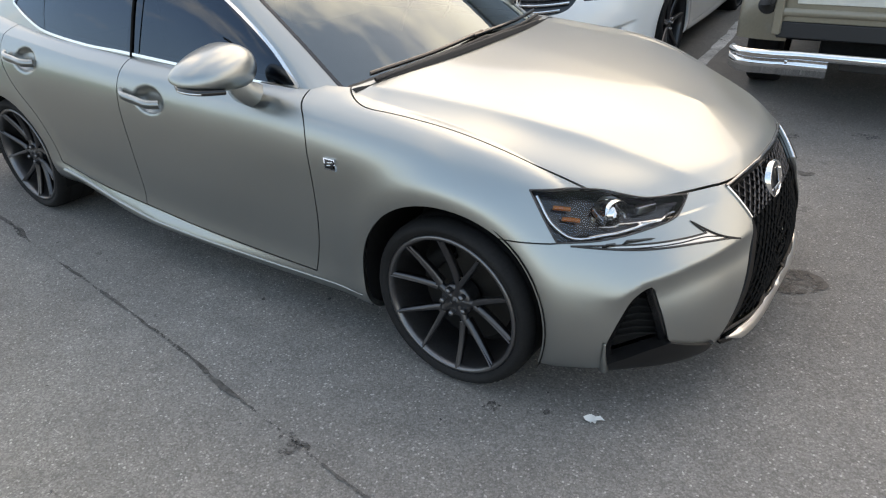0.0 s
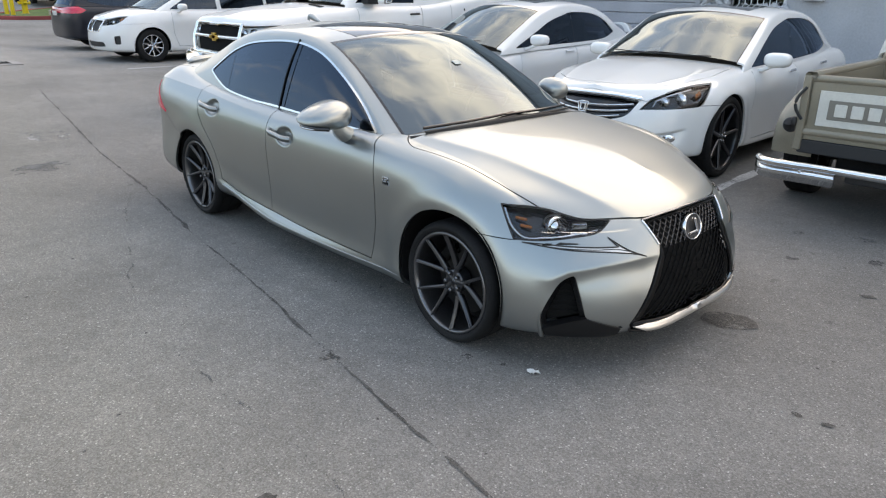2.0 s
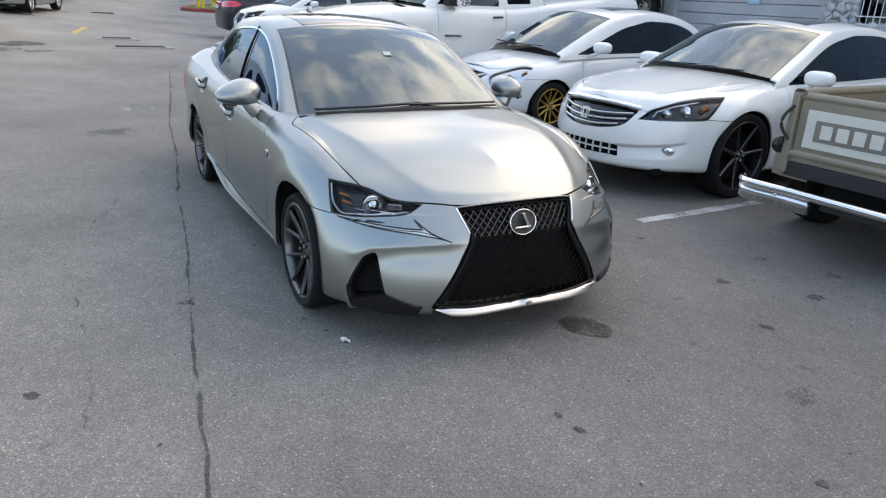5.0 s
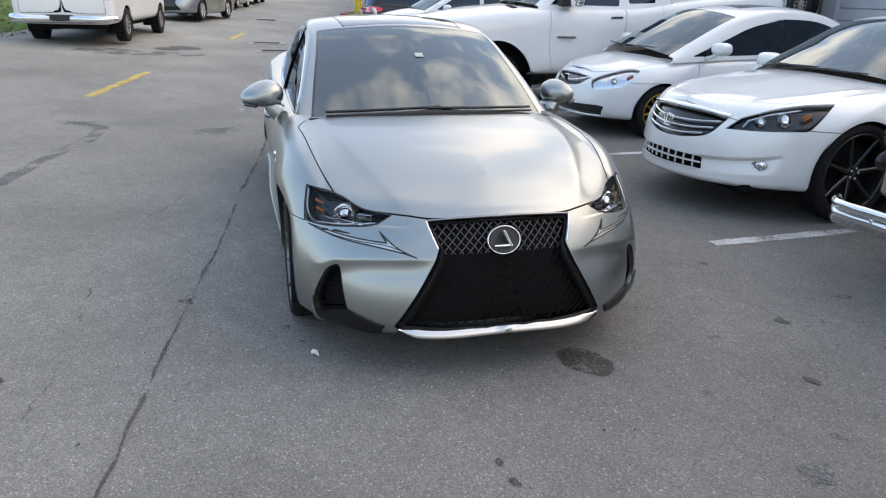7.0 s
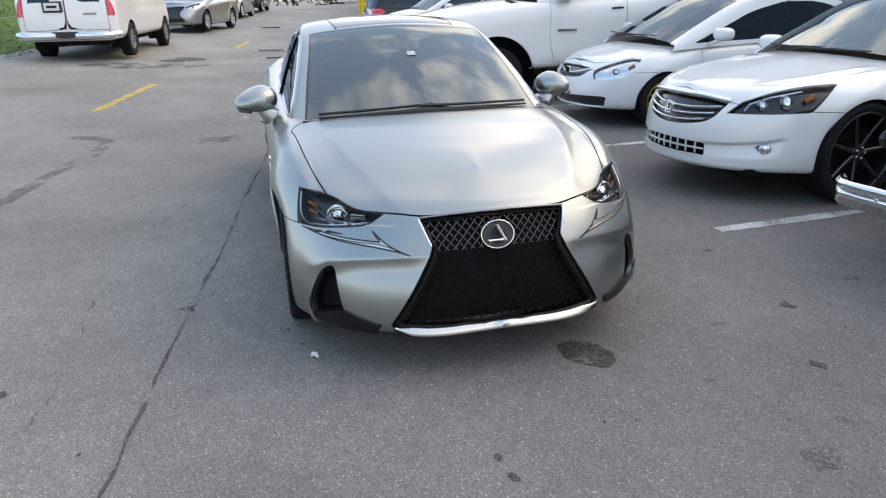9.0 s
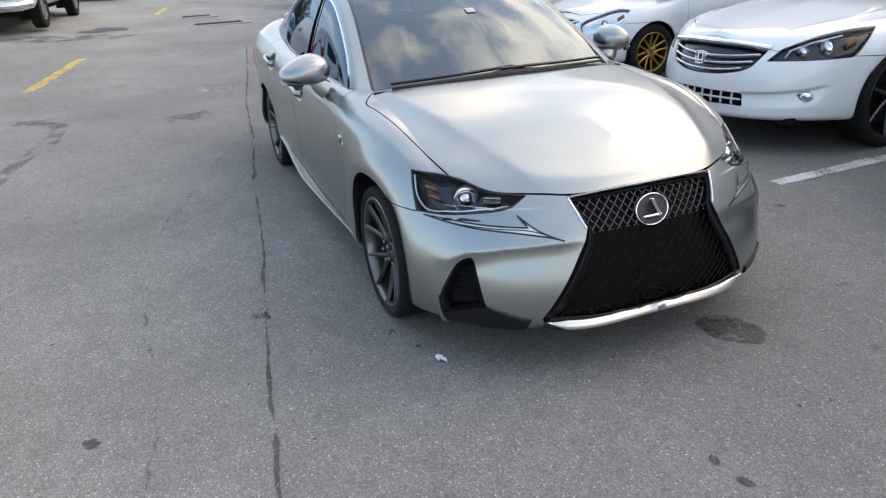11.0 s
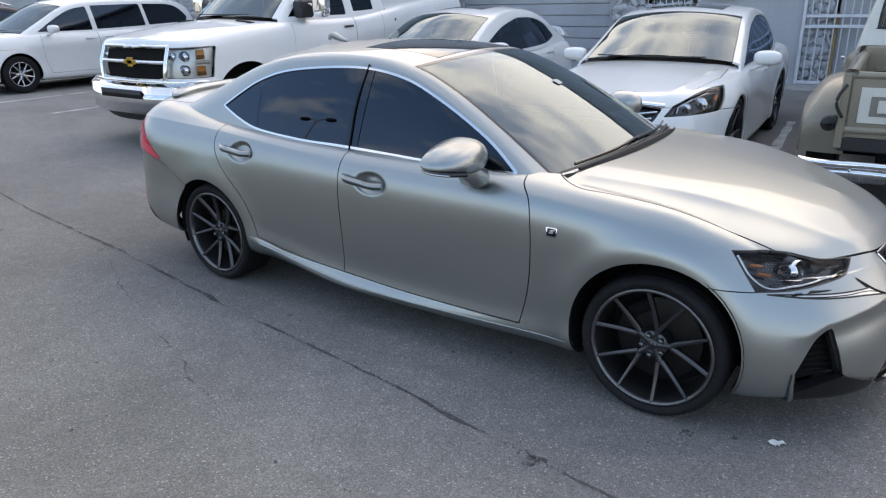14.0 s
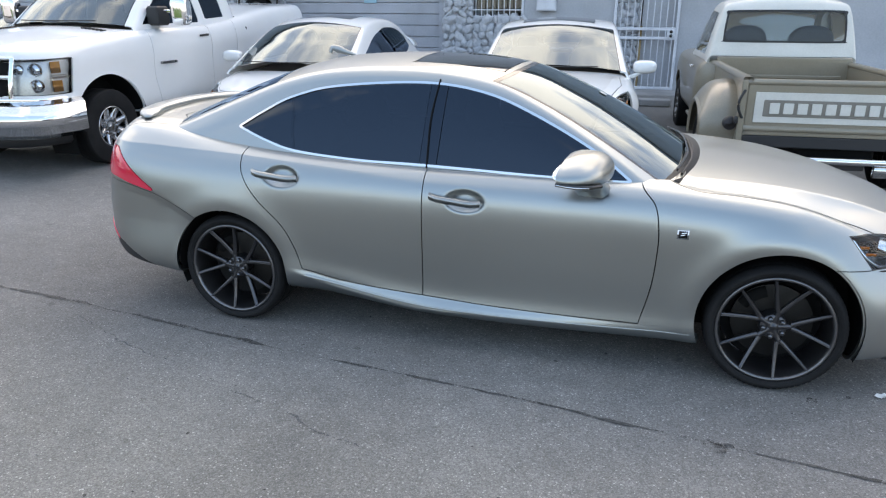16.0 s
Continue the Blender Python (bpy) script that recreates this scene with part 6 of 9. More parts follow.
CIVIC = dict(nose=2.24, tail=-2.30, w=0.877, wb=2.67, R=0.315, arch=0.035, bow=(0.02, 0.05, 0.12, 0.20), round_front=2.35, turn_front=1.35,
             hood=[0.745, 0.95, 1.05, 0.98, 1.05, 1.08], shoulder=[0.66, 0.76, 0.82, 0.86, 0.90, 0.92], deck=[0.70, 0.86, 0.94, 0.97, 1.01, 1.04],
             low=[(1.25, 0.82, 0.890), (0.8, 0.82, 0.910), (0.35, 0.82, 0.930), (-0.3, 0.82, 0.950), (-0.9, 0.81, 0.970), (-1.3, 0.79, 0.990), (-1.65, 0.76, 0.990), (-1.9, 0.74, 0.970)],
             rail=[(1.2, 0.77, 0.960), (0.7, 0.72, 1.215), (0.25, 0.665, 1.408), (-0.25, 0.635, 1.505), (-0.8, 0.63, 1.495), (-1.25, 0.64, 1.397), (-1.6, 0.66, 1.226), (-1.9, 0.68, 1.090)],
             mid=[(1.38, 0, 1.056), (0.9, 0, 1.286), (0.4, 0, 1.494), (-0.2, 0, 1.560), (-0.8, 0, 1.555), (-1.3, 0, 1.471), (-1.75, 0, 1.286), (-2, 0, 1.149)],
             screen=(0.285, (0.70, 0.93)), sunroof=(-0.55, 0.05, 0.38),
             windows=[rounded([(-0.3725, 0.996), (-0.3725, 0.996), (-0.3725, 1.405), (-0.3725, 1.405), (0.10, 1.300), (0.45, 1.165), (0.95, 0.965), (0.95, 0.965)]),
                      rounded([(-0.3735, 0.996), (-0.3735, 0.996), (-0.3735, 1.407), (-0.3735, 1.407), (-0.85, 1.390), (-1.2, 1.300), (-1.46, 1.120), (-1.46, 1.120), (-1.1, 1.030)])],
             doors=[[(-0.38, 1.2), (-0.38, 0.29), (0.80, 0.29), (0.86, 0.5), (0.86, 0.8), (0.80, 1.2)], [(-1.35, 1.2), (-1.32, 0.95), (-1.05, 0.60), (-0.95, 0.36), (-0.88, 0.29), (-0.39, 0.29), (-0.39, 1.2)]],
             handles=[(-0.20, 0.88), (-1.12, 0.90)], mirror=(0.72, 1.02, 1.07),
             hood_line=[(1.40, -0.01), (1.32, 0.45), (1.22, 0.70), (1.6, 0.70), (1.88, 0.56), (2.0, 0.35), (2.03, -0.01)],
             inner=[(1.36, -0.01), (1.25, 0.48), (1.10, 0.71), (0.3, 0.73), (-1.1, 0.71), (-1.6, 0.62), (-1.85, 0.45), (-1.85, -0.01)],
             bumper_line=[(-0.2, 0.66), (-0.70, 0.66), (-1.1, 0.66), (-1.6, 0.75), (-1.6, 0.0), (-0.2, 0.0)],
             nose_parts=dict(grille=CIV_GRILLE, lower_grille=CIV_LOWER), corner_parts=dict(headlamp=CIV_LAMP),
             fill=dict(grille=(M_BLACK, 0.03), lower_grille=(M_BLACK, 0.03), headlamp=(M_REFLECT, 0.03)),
             bulbs=[((-0.88, 0.67), 0.045, M_CHROME)], markers=[((-0.66, 0.75), (-0.72, 0.71), 0.04, M_AMBER)], tail_lamp=[(-2.5, 0.95), (-2.0, 0.96), (-1.85, 0.90), (-2.0, 0.78), (-2.5, 0.76)],
             wiper=(0.0, -0.005), seats=(-0.05, -0.9), seat_z=1.02, wheel=W_CIVIC)
car, full = road_car("compact_car", "white compact sedan with gold wheels and tail spoiler", parked(-3.50, 3.70, -88, 1.335), CIVIC, M_WHITE, "cars parked along the wall")
tp, _ = on_shell(both(full), dense([(-0.40, 0.69), (-0.2, 0.64), (0.0, 0.62), (0.2, 0.64), (0.40, 0.69)], 24), "nose", 0.002)
part("grille_bar", sweep(tp, 0.02, 0.022), M_CHROME, car)
part("tail_spoiler", sweep(dense([(-2.12, -0.62, 1.08), (-2.16, -0.55, 1.16), (-2.20, 0, 1.18), (-2.16, 0.55, 1.16), (-2.12, 0.62, 1.08)], 24), 0.16, 0.03), M_WHITE, car)
part("emblem", block(2.16, 2.185, -0.05, 0.05, 0.615, 0.69, 0.008), M_CHROME, car)

# white minivan
VAN_GRILLE = rounded([(-0.02, 0.86), (-0.02, 0.86), (0.36, 0.85), (0.40, 0.83), (0.40, 0.83), (0.36, 0.66), (0.30, 0.63), (-0.02, 0.62), (-0.02, 0.62)])
VAN_LOWER = rounded([(-0.02, 0.42), (-0.02, 0.42), (0.50, 0.42), (0.50, 0.42), (0.55, 0.33), (0.55, 0.33), (-0.02, 0.30), (-0.02, 0.30)])
VAN_LAMP = rounded([(-0.78, 0.95), (-0.78, 0.95), (-0.95, 0.82), (-1.15, 0.77), (-1.37, 0.75), (-1.37, 0.75), (-1.36, 0.86), (-1.15, 0.90), (-0.95, 0.94)])
MINIVAN = dict(nose=2.48, tail=-2.63, w=0.99, wb=3.06, R=0.345, arch=0.04, bow=(0.02, 0.05, 0.12, 0.19), round_front=2.5, turn_front=1.6, turn_rear=-2.2, round_rear=4,
               hood=[0.88, 1.10, 1.12, 1.08, 1.10, 1.10], shoulder=[0.78, 0.88, 0.93, 0.98, 1.02, 1.05], deck=[0.86, 1.03, 1.07, 1.08, 1.10, 1.10],
               low=[(1.35, 0.88, 0.98), (0.90, 0.88, 1.0), (0.45, 0.88, 1.02), (-0.3, 0.89, 1.05), (-1.2, 0.89, 1.06), (-1.9, 0.88, 1.06), (-2.3, 0.86, 1.05), (-2.5, 0.84, 1.02)],
               rail=[(1.30, 0.83, 1.06), (0.82, 0.78, 1.32), (0.40, 0.745, 1.53), (-0.2, 0.73, 1.63), (-1.2, 0.73, 1.65), (-1.9, 0.735, 1.62), (-2.35, 0.75, 1.50), (-2.56, 0.80, 1.10)],
               mid=[(1.52, 0, 1.12), (1.02, 0, 1.40), (0.55, 0, 1.62), (-0.1, 0, 1.71), (-1.2, 0, 1.74), (-1.9, 0, 1.72), (-2.45, 0, 1.60), (-2.65, 0, 1.10)],
               screen=(0.285, None),
               windows=[rounded([(-0.05, 1.09), (-0.05, 1.09), (-0.02, 1.54), (-0.02, 1.54), (0.40, 1.45), (1.0, 1.12), (1.0, 1.09), (1.0, 1.09)]),
                        rounded([(-0.15, 1.10), (-0.15, 1.10), (-0.12, 1.55), (-0.12, 1.55), (-1.20, 1.57), (-1.20, 1.57), (-1.25, 1.13), (-1.25, 1.13)]),
                        rounded([(-1.33, 1.14), (-1.33, 1.14), (-1.28, 1.57), (-1.28, 1.57), (-2.0, 1.53), (-2.3, 1.32), (-2.3, 1.22), (-2.2, 1.18)])],
               doors=[[(-0.10, 1.3), (-0.10, 0.32), (0.95, 0.32), (1.04, 0.6), (1.05, 0.9), (1.0, 1.3)], [(-1.28, 1.3), (-1.28, 0.5), (-1.15, 0.32), (-0.11, 0.32), (-0.11, 1.3)]],
               handles=[(0.10, 0.93), (-0.32, 0.95)], mirror=(0.85, 1.09, 1.14), handle_mat=M_WHITE,
               hood_line=[(1.5, -0.01), (1.45, 0.5), (1.32, 0.80), (1.75, 0.80), (2.05, 0.68), (2.22, 0.42), (2.27, -0.01)],
               inner=[(1.6, -0.01), (1.52, 0.6), (1.3, 0.82), (0.3, 0.84), (-1.9, 0.82), (-2.4, 0.7), (-2.4, -0.01)],
               bumper_line=[(-0.3, 0.80), (-0.95, 0.79), (-1.4, 0.75), (-1.9, 0.9), (-1.9, 0.0), (-0.3, 0.0)],
               nose_parts=dict(grille=VAN_GRILLE, lower_grille=VAN_LOWER), corner_parts=dict(headlamp=VAN_LAMP, fog_recess=rounded([(-0.93, 0.56), (-0.93, 0.56), (-1.07, 0.54), (-1.07, 0.54), (-1.06, 0.38), (-1.06, 0.38), (-0.93, 0.38), (-0.93, 0.38)])),
               fill=dict(grille=(M_MATTE, 0.03), lower_grille=(M_MATTE, 0.03), headlamp=(M_BLACK, 0.05), fog_recess=(M_MATTE, 0.04)),
               bulbs=[((-1.12, 0.84), 0.045, M_CHROME)], markers=[((-0.86, 0.90), (-0.94, 0.865), 0.05, M_AMBER)], side_glass=M_TINT,
               tail_lamp=[(-2.8, 1.15), (-2.35, 1.12), (-2.40, 0.85), (-2.8, 0.85)], seats=(0.25, -0.8), seat_z=1.2, wheel=W_ALLOY)
car, full = road_car("minivan", "white minivan with silver alloy wheels", parked(-13.12, 2.95, -90, 1.53), MINIVAN, M_WHITE, "cars parked along the wall", "minivan")
gp, _ = on_shell(both(full), np.concatenate([VAN_GRILLE, VAN_GRILLE[:1]]), "nose", 0.002)
for s in (1, -1):
    part("grille_frame", sweep(np.where([[1, s, 1]], gp * (1, s, 1), gp), 0.02, 0.03, up=(1, 0, 0)), M_CHROME, car)

# dark crossover seen from behind, roof rails
SUV = dict(nose=2.2, tail=-2.40, w=0.945, wb=2.78, R=0.36, arch=0.04, bow=(0.02, 0.05, 0.10, 0.17), round_front=2.6, turn_front=1.4, turn_rear=-1.95, round_rear=3.6, sill=0.24, bumper=0.26,
           hood=[0.95, 1.06, 1.08, 1.05, 1.08, 1.08], shoulder=[0.80, 0.90, 0.94, 0.98, 1.02, 1.04], deck=[0.90, 1.0, 1.03, 1.05, 1.08, 1.08],
           low=[(1.15, 0.84, 0.96), (0.75, 0.84, 0.98), (0.35, 0.84, 1.0), (-0.3, 0.84, 1.02), (-1.0, 0.84, 1.04), (-1.6, 0.82, 1.04), (-2.1, 0.80, 1.03), (-2.25, 0.78, 1.0)],
           rail=[(1.10, 0.79, 1.03), (0.68, 0.74, 1.28), (0.30, 0.70, 1.48), (-0.2, 0.68, 1.57), (-1.0, 0.67, 1.58), (-1.6, 0.67, 1.52), (-2.0, 0.69, 1.38), (-2.25, 0.74, 1.05)],
           mid=[(1.28, 0, 1.08), (0.85, 0, 1.33), (0.42, 0, 1.55), (-0.1, 0, 1.64), (-1.0, 0, 1.67), (-1.6, 0, 1.65), (-2.12, 0, 1.52), (-2.36, 0, 1.06)],
           screen=(0.285, (0.87, 0.98)),
           windows=[rounded([(-0.20, 1.07), (-0.20, 1.07), (-0.20, 1.50), (-0.20, 1.50), (0.35, 1.38), (0.85, 1.06), (0.85, 1.06)]), rounded([(-0.28, 1.07), (-0.28, 1.07), (-0.28, 1.50), (-0.28, 1.50), (-1.2, 1.50), (-1.6, 1.42), (-1.85, 1.20), (-1.85, 1.20), (-1.3, 1.10)])],
           doors=[[(-0.24, 1.3), (-0.24, 0.34), (0.85, 0.34), (0.92, 0.6), (0.92, 0.9), (0.88, 1.3)], [(-1.30, 1.3), (-1.25, 0.9), (-1.0, 0.55), (-0.9, 0.34), (-0.25, 0.34), (-0.25, 1.3)]],
           handles=[(-0.05, 0.94), (-1.05, 0.97)], mirror=(0.72, 1.03, 1.10),
           hood_line=[(1.28, -0.01), (1.2, 0.5), (1.08, 0.76), (1.55, 0.76), (1.85, 0.6), (2.0, 0.35), (2.02, -0.01)],
           inner=[(1.35, -0.01), (1.28, 0.55), (1.08, 0.77), (0.3, 0.79), (-1.5, 0.77), (-2.05, 0.65), (-2.05, -0.01)],
           nose_parts=dict(grille=rounded([(-0.02, 0.82), (-0.02, 0.82), (0.36, 0.84), (0.44, 0.80), (0.30, 0.60), (0.46, 0.36), (0.46, 0.36), (-0.02, 0.34), (-0.02, 0.34)])),
           corner_parts=dict(headlamp=rounded([(-0.60, 0.93), (-0.60, 0.93), (-0.75, 0.80), (-1.0, 0.77), (-1.15, 0.76), (-1.15, 0.76), (-1.05, 0.84), (-0.8, 0.90)])),
           fill=dict(grille=(M_BLACK, 0.04), headlamp=(M_REFLECT, 0.05)), bulbs=[((-0.9, 0.83), 0.04, M_CHROME)],
           tail_lamp=[(-2.6, 1.12), (-2.1, 1.08), (-1.92, 1.0), (-2.05, 0.92), (-2.6, 0.90)], seats=(0.0, -0.9), seat_z=1.12, wheel=W_ALLOY)
car, _ = road_car("crossover_car", "dark navy crossover with roof rails, parked nose in", pose(-16.9, 4.75, float(lie(-16.9, 4.75)), 0, 0, 90), SUV, M_NAVY, "cars parked along the wall", "suv")
for s in (1, -1):
    part("roof_rail", sweep(dense([(0.1, 0.62 * s, 1.60), (-0.1, 0.62 * s, 1.66), (-0.9, 0.61 * s, 1.70), (-1.6, 0.61 * s, 1.68), (-1.75, 0.61 * s, 1.61)], 20), 0.03, 0.03), M_TRIM, car)
    part("rear_plate" if s == 1 else "tail_badge", block(-2.43, -2.41, -0.16 if s == 1 else 0.3, 0.16 if s == 1 else 0.5, 0.85, 0.96, 0.004), M_PLATE if s == 1 else M_CHROME, car)
for x in (-0.2, -1.3):
    part("cross_bar", block(x - 0.03, x + 0.03, -0.62, 0.62, 1.73, 1.765, 0.01), M_MATTE, car)
# black truck-like car standing back between the minivan and the pickup
BLACKSUV = dict(SUV, wheel=W_TRUCK, R=0.40, w=0.97)
car, full = road_car("black_car", "black sport utility car with dark bumper, parked nose out", parked(-8.60, 4.05, -90, 1.39), BLACKSUV, M_BLACKCAR, "cars parked along the wall", "suv")
part("bumper_bar", sweep(dense([(1.75, -0.95, 0.55), (2.2, -0.75, 0.55), (2.30, 0, 0.55), (2.2, 0.75, 0.55), (1.75, 0.95, 0.55)], 24), 0.12, 0.18), M_MATTE, car)
# silver crossover and others up the lane
car, _ = road_car("crossover_car", "silver crossover with dark grille, facing down the lane", pose(-22.85, -2.87, 0.47, 0, 0, -16), SUV, M_GREYCAR, "cars along the far lane", "suv")
car, _ = road_car("sedan_car", "grey sedan parked behind the silver crossover", pose(-31.8, -1.9, 0.66, 0, 0, -10), dict(CIVIC, wheel=W_ALLOY, R=0.34), M_GREYCAR, "cars along the far lane")
car, _ = road_car("black_car", "black sport utility car up the lane", pose(-37.5, -1.0, 0.78, 0, 0, -8), SUV, M_BLACKCAR, "cars along the far lane", "suv")


# ---- white pickup truck ----
PICK_LAMP = rounded([(-0.90, 1.19), (-0.90, 1.19), (-0.95, 0.84), (-0.95, 0.84), (-1.58, 0.84), (-1.58, 0.84), (-1.55, 1.18), (-1.55, 1.18)])
PICK_G1 = rounded([(-0.02, 1.18), (-0.02, 1.18), (0.64, 1.17), (0.64, 1.17), (0.63, 1.04), (0.63, 1.04), (-0.02, 1.04), (-0.02, 1.04)])
PICK_G2 = rounded([(-0.02, 0.995), (-0.02, 0.995), (0.63, 0.995), (0.63, 0.995), (0.58, 0.83), (0.58, 0.83), (-0.02, 0.82), (-0.02, 0.82)])
PICKUP = dict(nose=2.80, tail=-3.00, w=1.015, wb=3.66, R=0.41, arch=0.16, bow=(0.0, 0.02, 0.06, 0.12), round_front=4.2, turn_front=2.15, turn_rear=-2.8, round_rear=8, sill=0.50, bumper=0.46, edge=0.95,
              hood=[1.25, 1.43, 1.50, 1.52, 1.67, 1.73], shoulder=[1.12, 1.24, 1.30, 1.34, 1.42, 1.44], deck=[1.23, 1.36, 1.44, 1.48, 1.65, 1.70],
              low=[(1.22, 0.92, 1.360), (0.95, 0.92, 1.380), (0.6, 0.92, 1.390), (0.1, 0.92, 1.400), (-0.4, 0.92, 1.400), (-0.75, 0.92, 1.400), (-0.95, 0.91, 1.400), (-1.0, 0.86, 1.400)],
              rail=[(1.18, 0.86, 1.460), (0.88, 0.80, 1.720), (0.55, 0.75, 1.940), (0.1, 0.72, 2.010), (-0.4, 0.72, 2.010), (-0.72, 0.73, 1.990), (-0.92, 0.75, 1.920), (-1.0, 0.82, 1.500)],
              mid=[(1.38, 0, 1.510), (1.05, 0, 1.770), (0.70, 0, 2.000), (0.2, 0, 2.080), (-0.4, 0, 2.085), (-0.75, 0, 2.080), (-0.98, 0, 2.000), (-1.06, 0, 1.500)],
              screen=(0.285, (0.87, 0.985)),
              windows=[rounded([(-0.10, 1.480), (-0.10, 1.480), (-0.08, 1.920), (-0.08, 1.920), (0.35, 1.900), (0.60, 1.800), (0.98, 1.500), (0.98, 1.480), (0.98, 1.480)]),
                       rounded([(-0.26, 1.520), (-0.26, 1.520), (-0.24, 1.920), (-0.24, 1.920), (-0.62, 1.910), (-0.68, 1.860), (-0.70, 1.540), (-0.70, 1.540)])],
              doors=[[(-0.18, 1.62), (-0.18, 0.58), (0.95, 0.58), (1.02, 0.9), (1.02, 1.62)], [(-0.80, 1.62), (-0.80, 0.58), (-0.19, 0.58), (-0.19, 1.62)]],
              handles=[(-0.02, 1.32), None], handle_mat=M_MATTE,
              hood_line=[(1.45, -0.01), (1.40, 0.5), (1.25, 0.86), (1.9, 0.86), (2.45, 0.82), (2.56, 0.62), (2.60, -0.01)],
              inner=[(1.55, -0.01), (1.45, 0.5), (1.22, 0.86), (0.3, 0.88), (-1.02, 0.88), (-1.02, -0.01)],
              nose_parts=dict(upper_grille=PICK_G1, lower_grille=PICK_G2), corner_parts=dict(headlamp=PICK_LAMP),
              fill=dict(upper_grille=(M_CAVITY, 0.04), lower_grille=(M_CAVITY, 0.04), headlamp=(M_HAZED, 0.05)),
              bulbs=[((-1.27, 1.09), 0.062, M_REFLECT), ((-1.27, 0.93), 0.062, M_REFLECT), ((-1.42, 1.09), 0.05, M_REFLECT)],
              markers=[((-1.02, 1.105), (-1.11, 1.105), 0.11, M_PALEAMBER), ((-0.97, 1.015), (-1.11, 1.015), 0.04, M_HAZED), ((-1.02, 0.92), (-1.11, 0.92), 0.11, M_PALEAMBER)],
              tail_lamp=[(-3.2, 1.40), (-2.93, 1.40), (-2.93, 1.0), (-3.2, 1.0)], seats=(0.0,), seat_z=1.45, wheel=W_TRUCK)
car, full = road_car("pickup_truck", "white heavy pickup truck with chrome bumper and grille", parked(-5.95, 2.42, -90, 1.83), PICKUP, M_WHITE, "cars parked along the wall", "pickup")
F2 = both(full)


def top_z(x, y):
    """Height of the bonnet at a place."""
    V = F2[0][F2[0][:, 2] > 1.1]
    return float(V[np.argmin(np.hypot(V[:, 0] - x, V[:, 1] - y)), 2]) + 0.004


part("bumper", sweep(dense([(1.98, -1.02, 0.66), (2.45, -1.02, 0.66), (2.72, -0.92, 0.655), (2.86, -0.6, 0.65), (2.90, 0, 0.65), (2.86, 0.6, 0.65), (2.72, 0.92, 0.655), (2.45, 1.02, 0.66), (2.30, 1.02, 0.66)], 50)[4:] + np.array([[0, 0, -0.045]]), 0.14, 0.37), M_CHROME, car, "broad polished chrome front bumper")
part("bumper_slot", sweep(np.array([(2.968, y, 0.66) for y in np.linspace(-0.42, 0.42, 8)]), 0.02, 0.10), M_MATTE, car)
part("bumper_ledge", sweep(dense([(2.45, -1.0, 0.80), (2.70, -0.90, 0.80), (2.82, -0.6, 0.80), (2.86, 0, 0.80), (2.82, 0.6, 0.80), (2.70, 0.90, 0.80), (2.45, 1.0, 0.80)], 40), 0.10, 0.03), M_CHROME, car)
part("valance", sweep(dense([(2.40, -0.92, 0.44), (2.66, -0.82, 0.44), (2.76, -0.5, 0.42), (2.78, 0, 0.42), (2.76, 0.5, 0.42), (2.66, 0.82, 0.44), (2.40, 0.92, 0.44)], 30) + np.array([[-0.03, 0, -0.03]]), 0.12, 0.16), M_MATTE, car)
for z, hh in ((1.19, 0.035), (1.015, 0.045), (0.805, 0.03)):
    gp, _ = on_shell(F2, np.stack([np.linspace(-0.68, 0.68, 24), np.full(24, z)], 1), "nose", 0.008)
    part("grille_bar", sweep(gp, 0.03, hh), M_CHROME, car)
for s in (1, -1):
    gp, _ = on_shell(F2, [(0.66 * s, 0.80), (0.67 * s, 0.9), (0.68 * s, 1.0), (0.67 * s, 1.19)], "nose", 0.008)
    part("grille_post", sweep(gp, 0.03, 0.06, up=(1, 0, 0)), M_CHROME, car)
    arm = part("tow_mirror", block(0.72, 0.80, 1.02 * s, 1.22 * s, 1.60, 1.64, 0.01), M_CHROME, car)
    part("mirror_head", move(ellipsoid(0.08, 0.115, 0.16, 4), 0.76, 1.26 * s, 1.62), M_CHROME, arm)
    part("mirror_base", block(0.66, 0.90, 0.86 * s, 1.04 * s, 1.46, 1.68, 0.03), M_MATTE, arm)
    for k in range(6):
        part("hood_louvre", move(block(-0.04, 0.04, -0.012, 0.012, -0.010, 0.010, 0.003), 1.50, (0.50 + 0.05 * k) * s, top_z(1.50, 0.50 + 0.05 * k)), M_MATTE, car)
    for k in range(6):
        part("model_script", block(0.62 + 0.05 * k, 0.658 + 0.05 * k, 0.98 * s, 1.032 * s, 1.02, 1.050, 0.003), M_DARKCHROME, car)
bow = join(block(2.765, 2.80, -0.13, 0.13, 0.985, 1.035, 0.006), block(2.765, 2.80, -0.055, 0.055, 0.955, 1.065, 0.006))
part("emblem", bow, mat("gold_emblem", (0.75, 0.48, 0.10), 0.25, 0.9, grain=0.05), car, "gold cross shaped emblem")
# open load bed behind the cab
part("bed_floor", block(-2.9, -1.12, -0.85, 0.85, 0.80, 0.86, 0.01), M_WHITE, car)
# near-black sheet stands in for the shaded gap behind the cab
gapz = block(-1.10, -1.07, -1.0, 1.0, 0.60, 1.40, 0.005)
part("bed_gap", gapz, M_CAVITY, car)

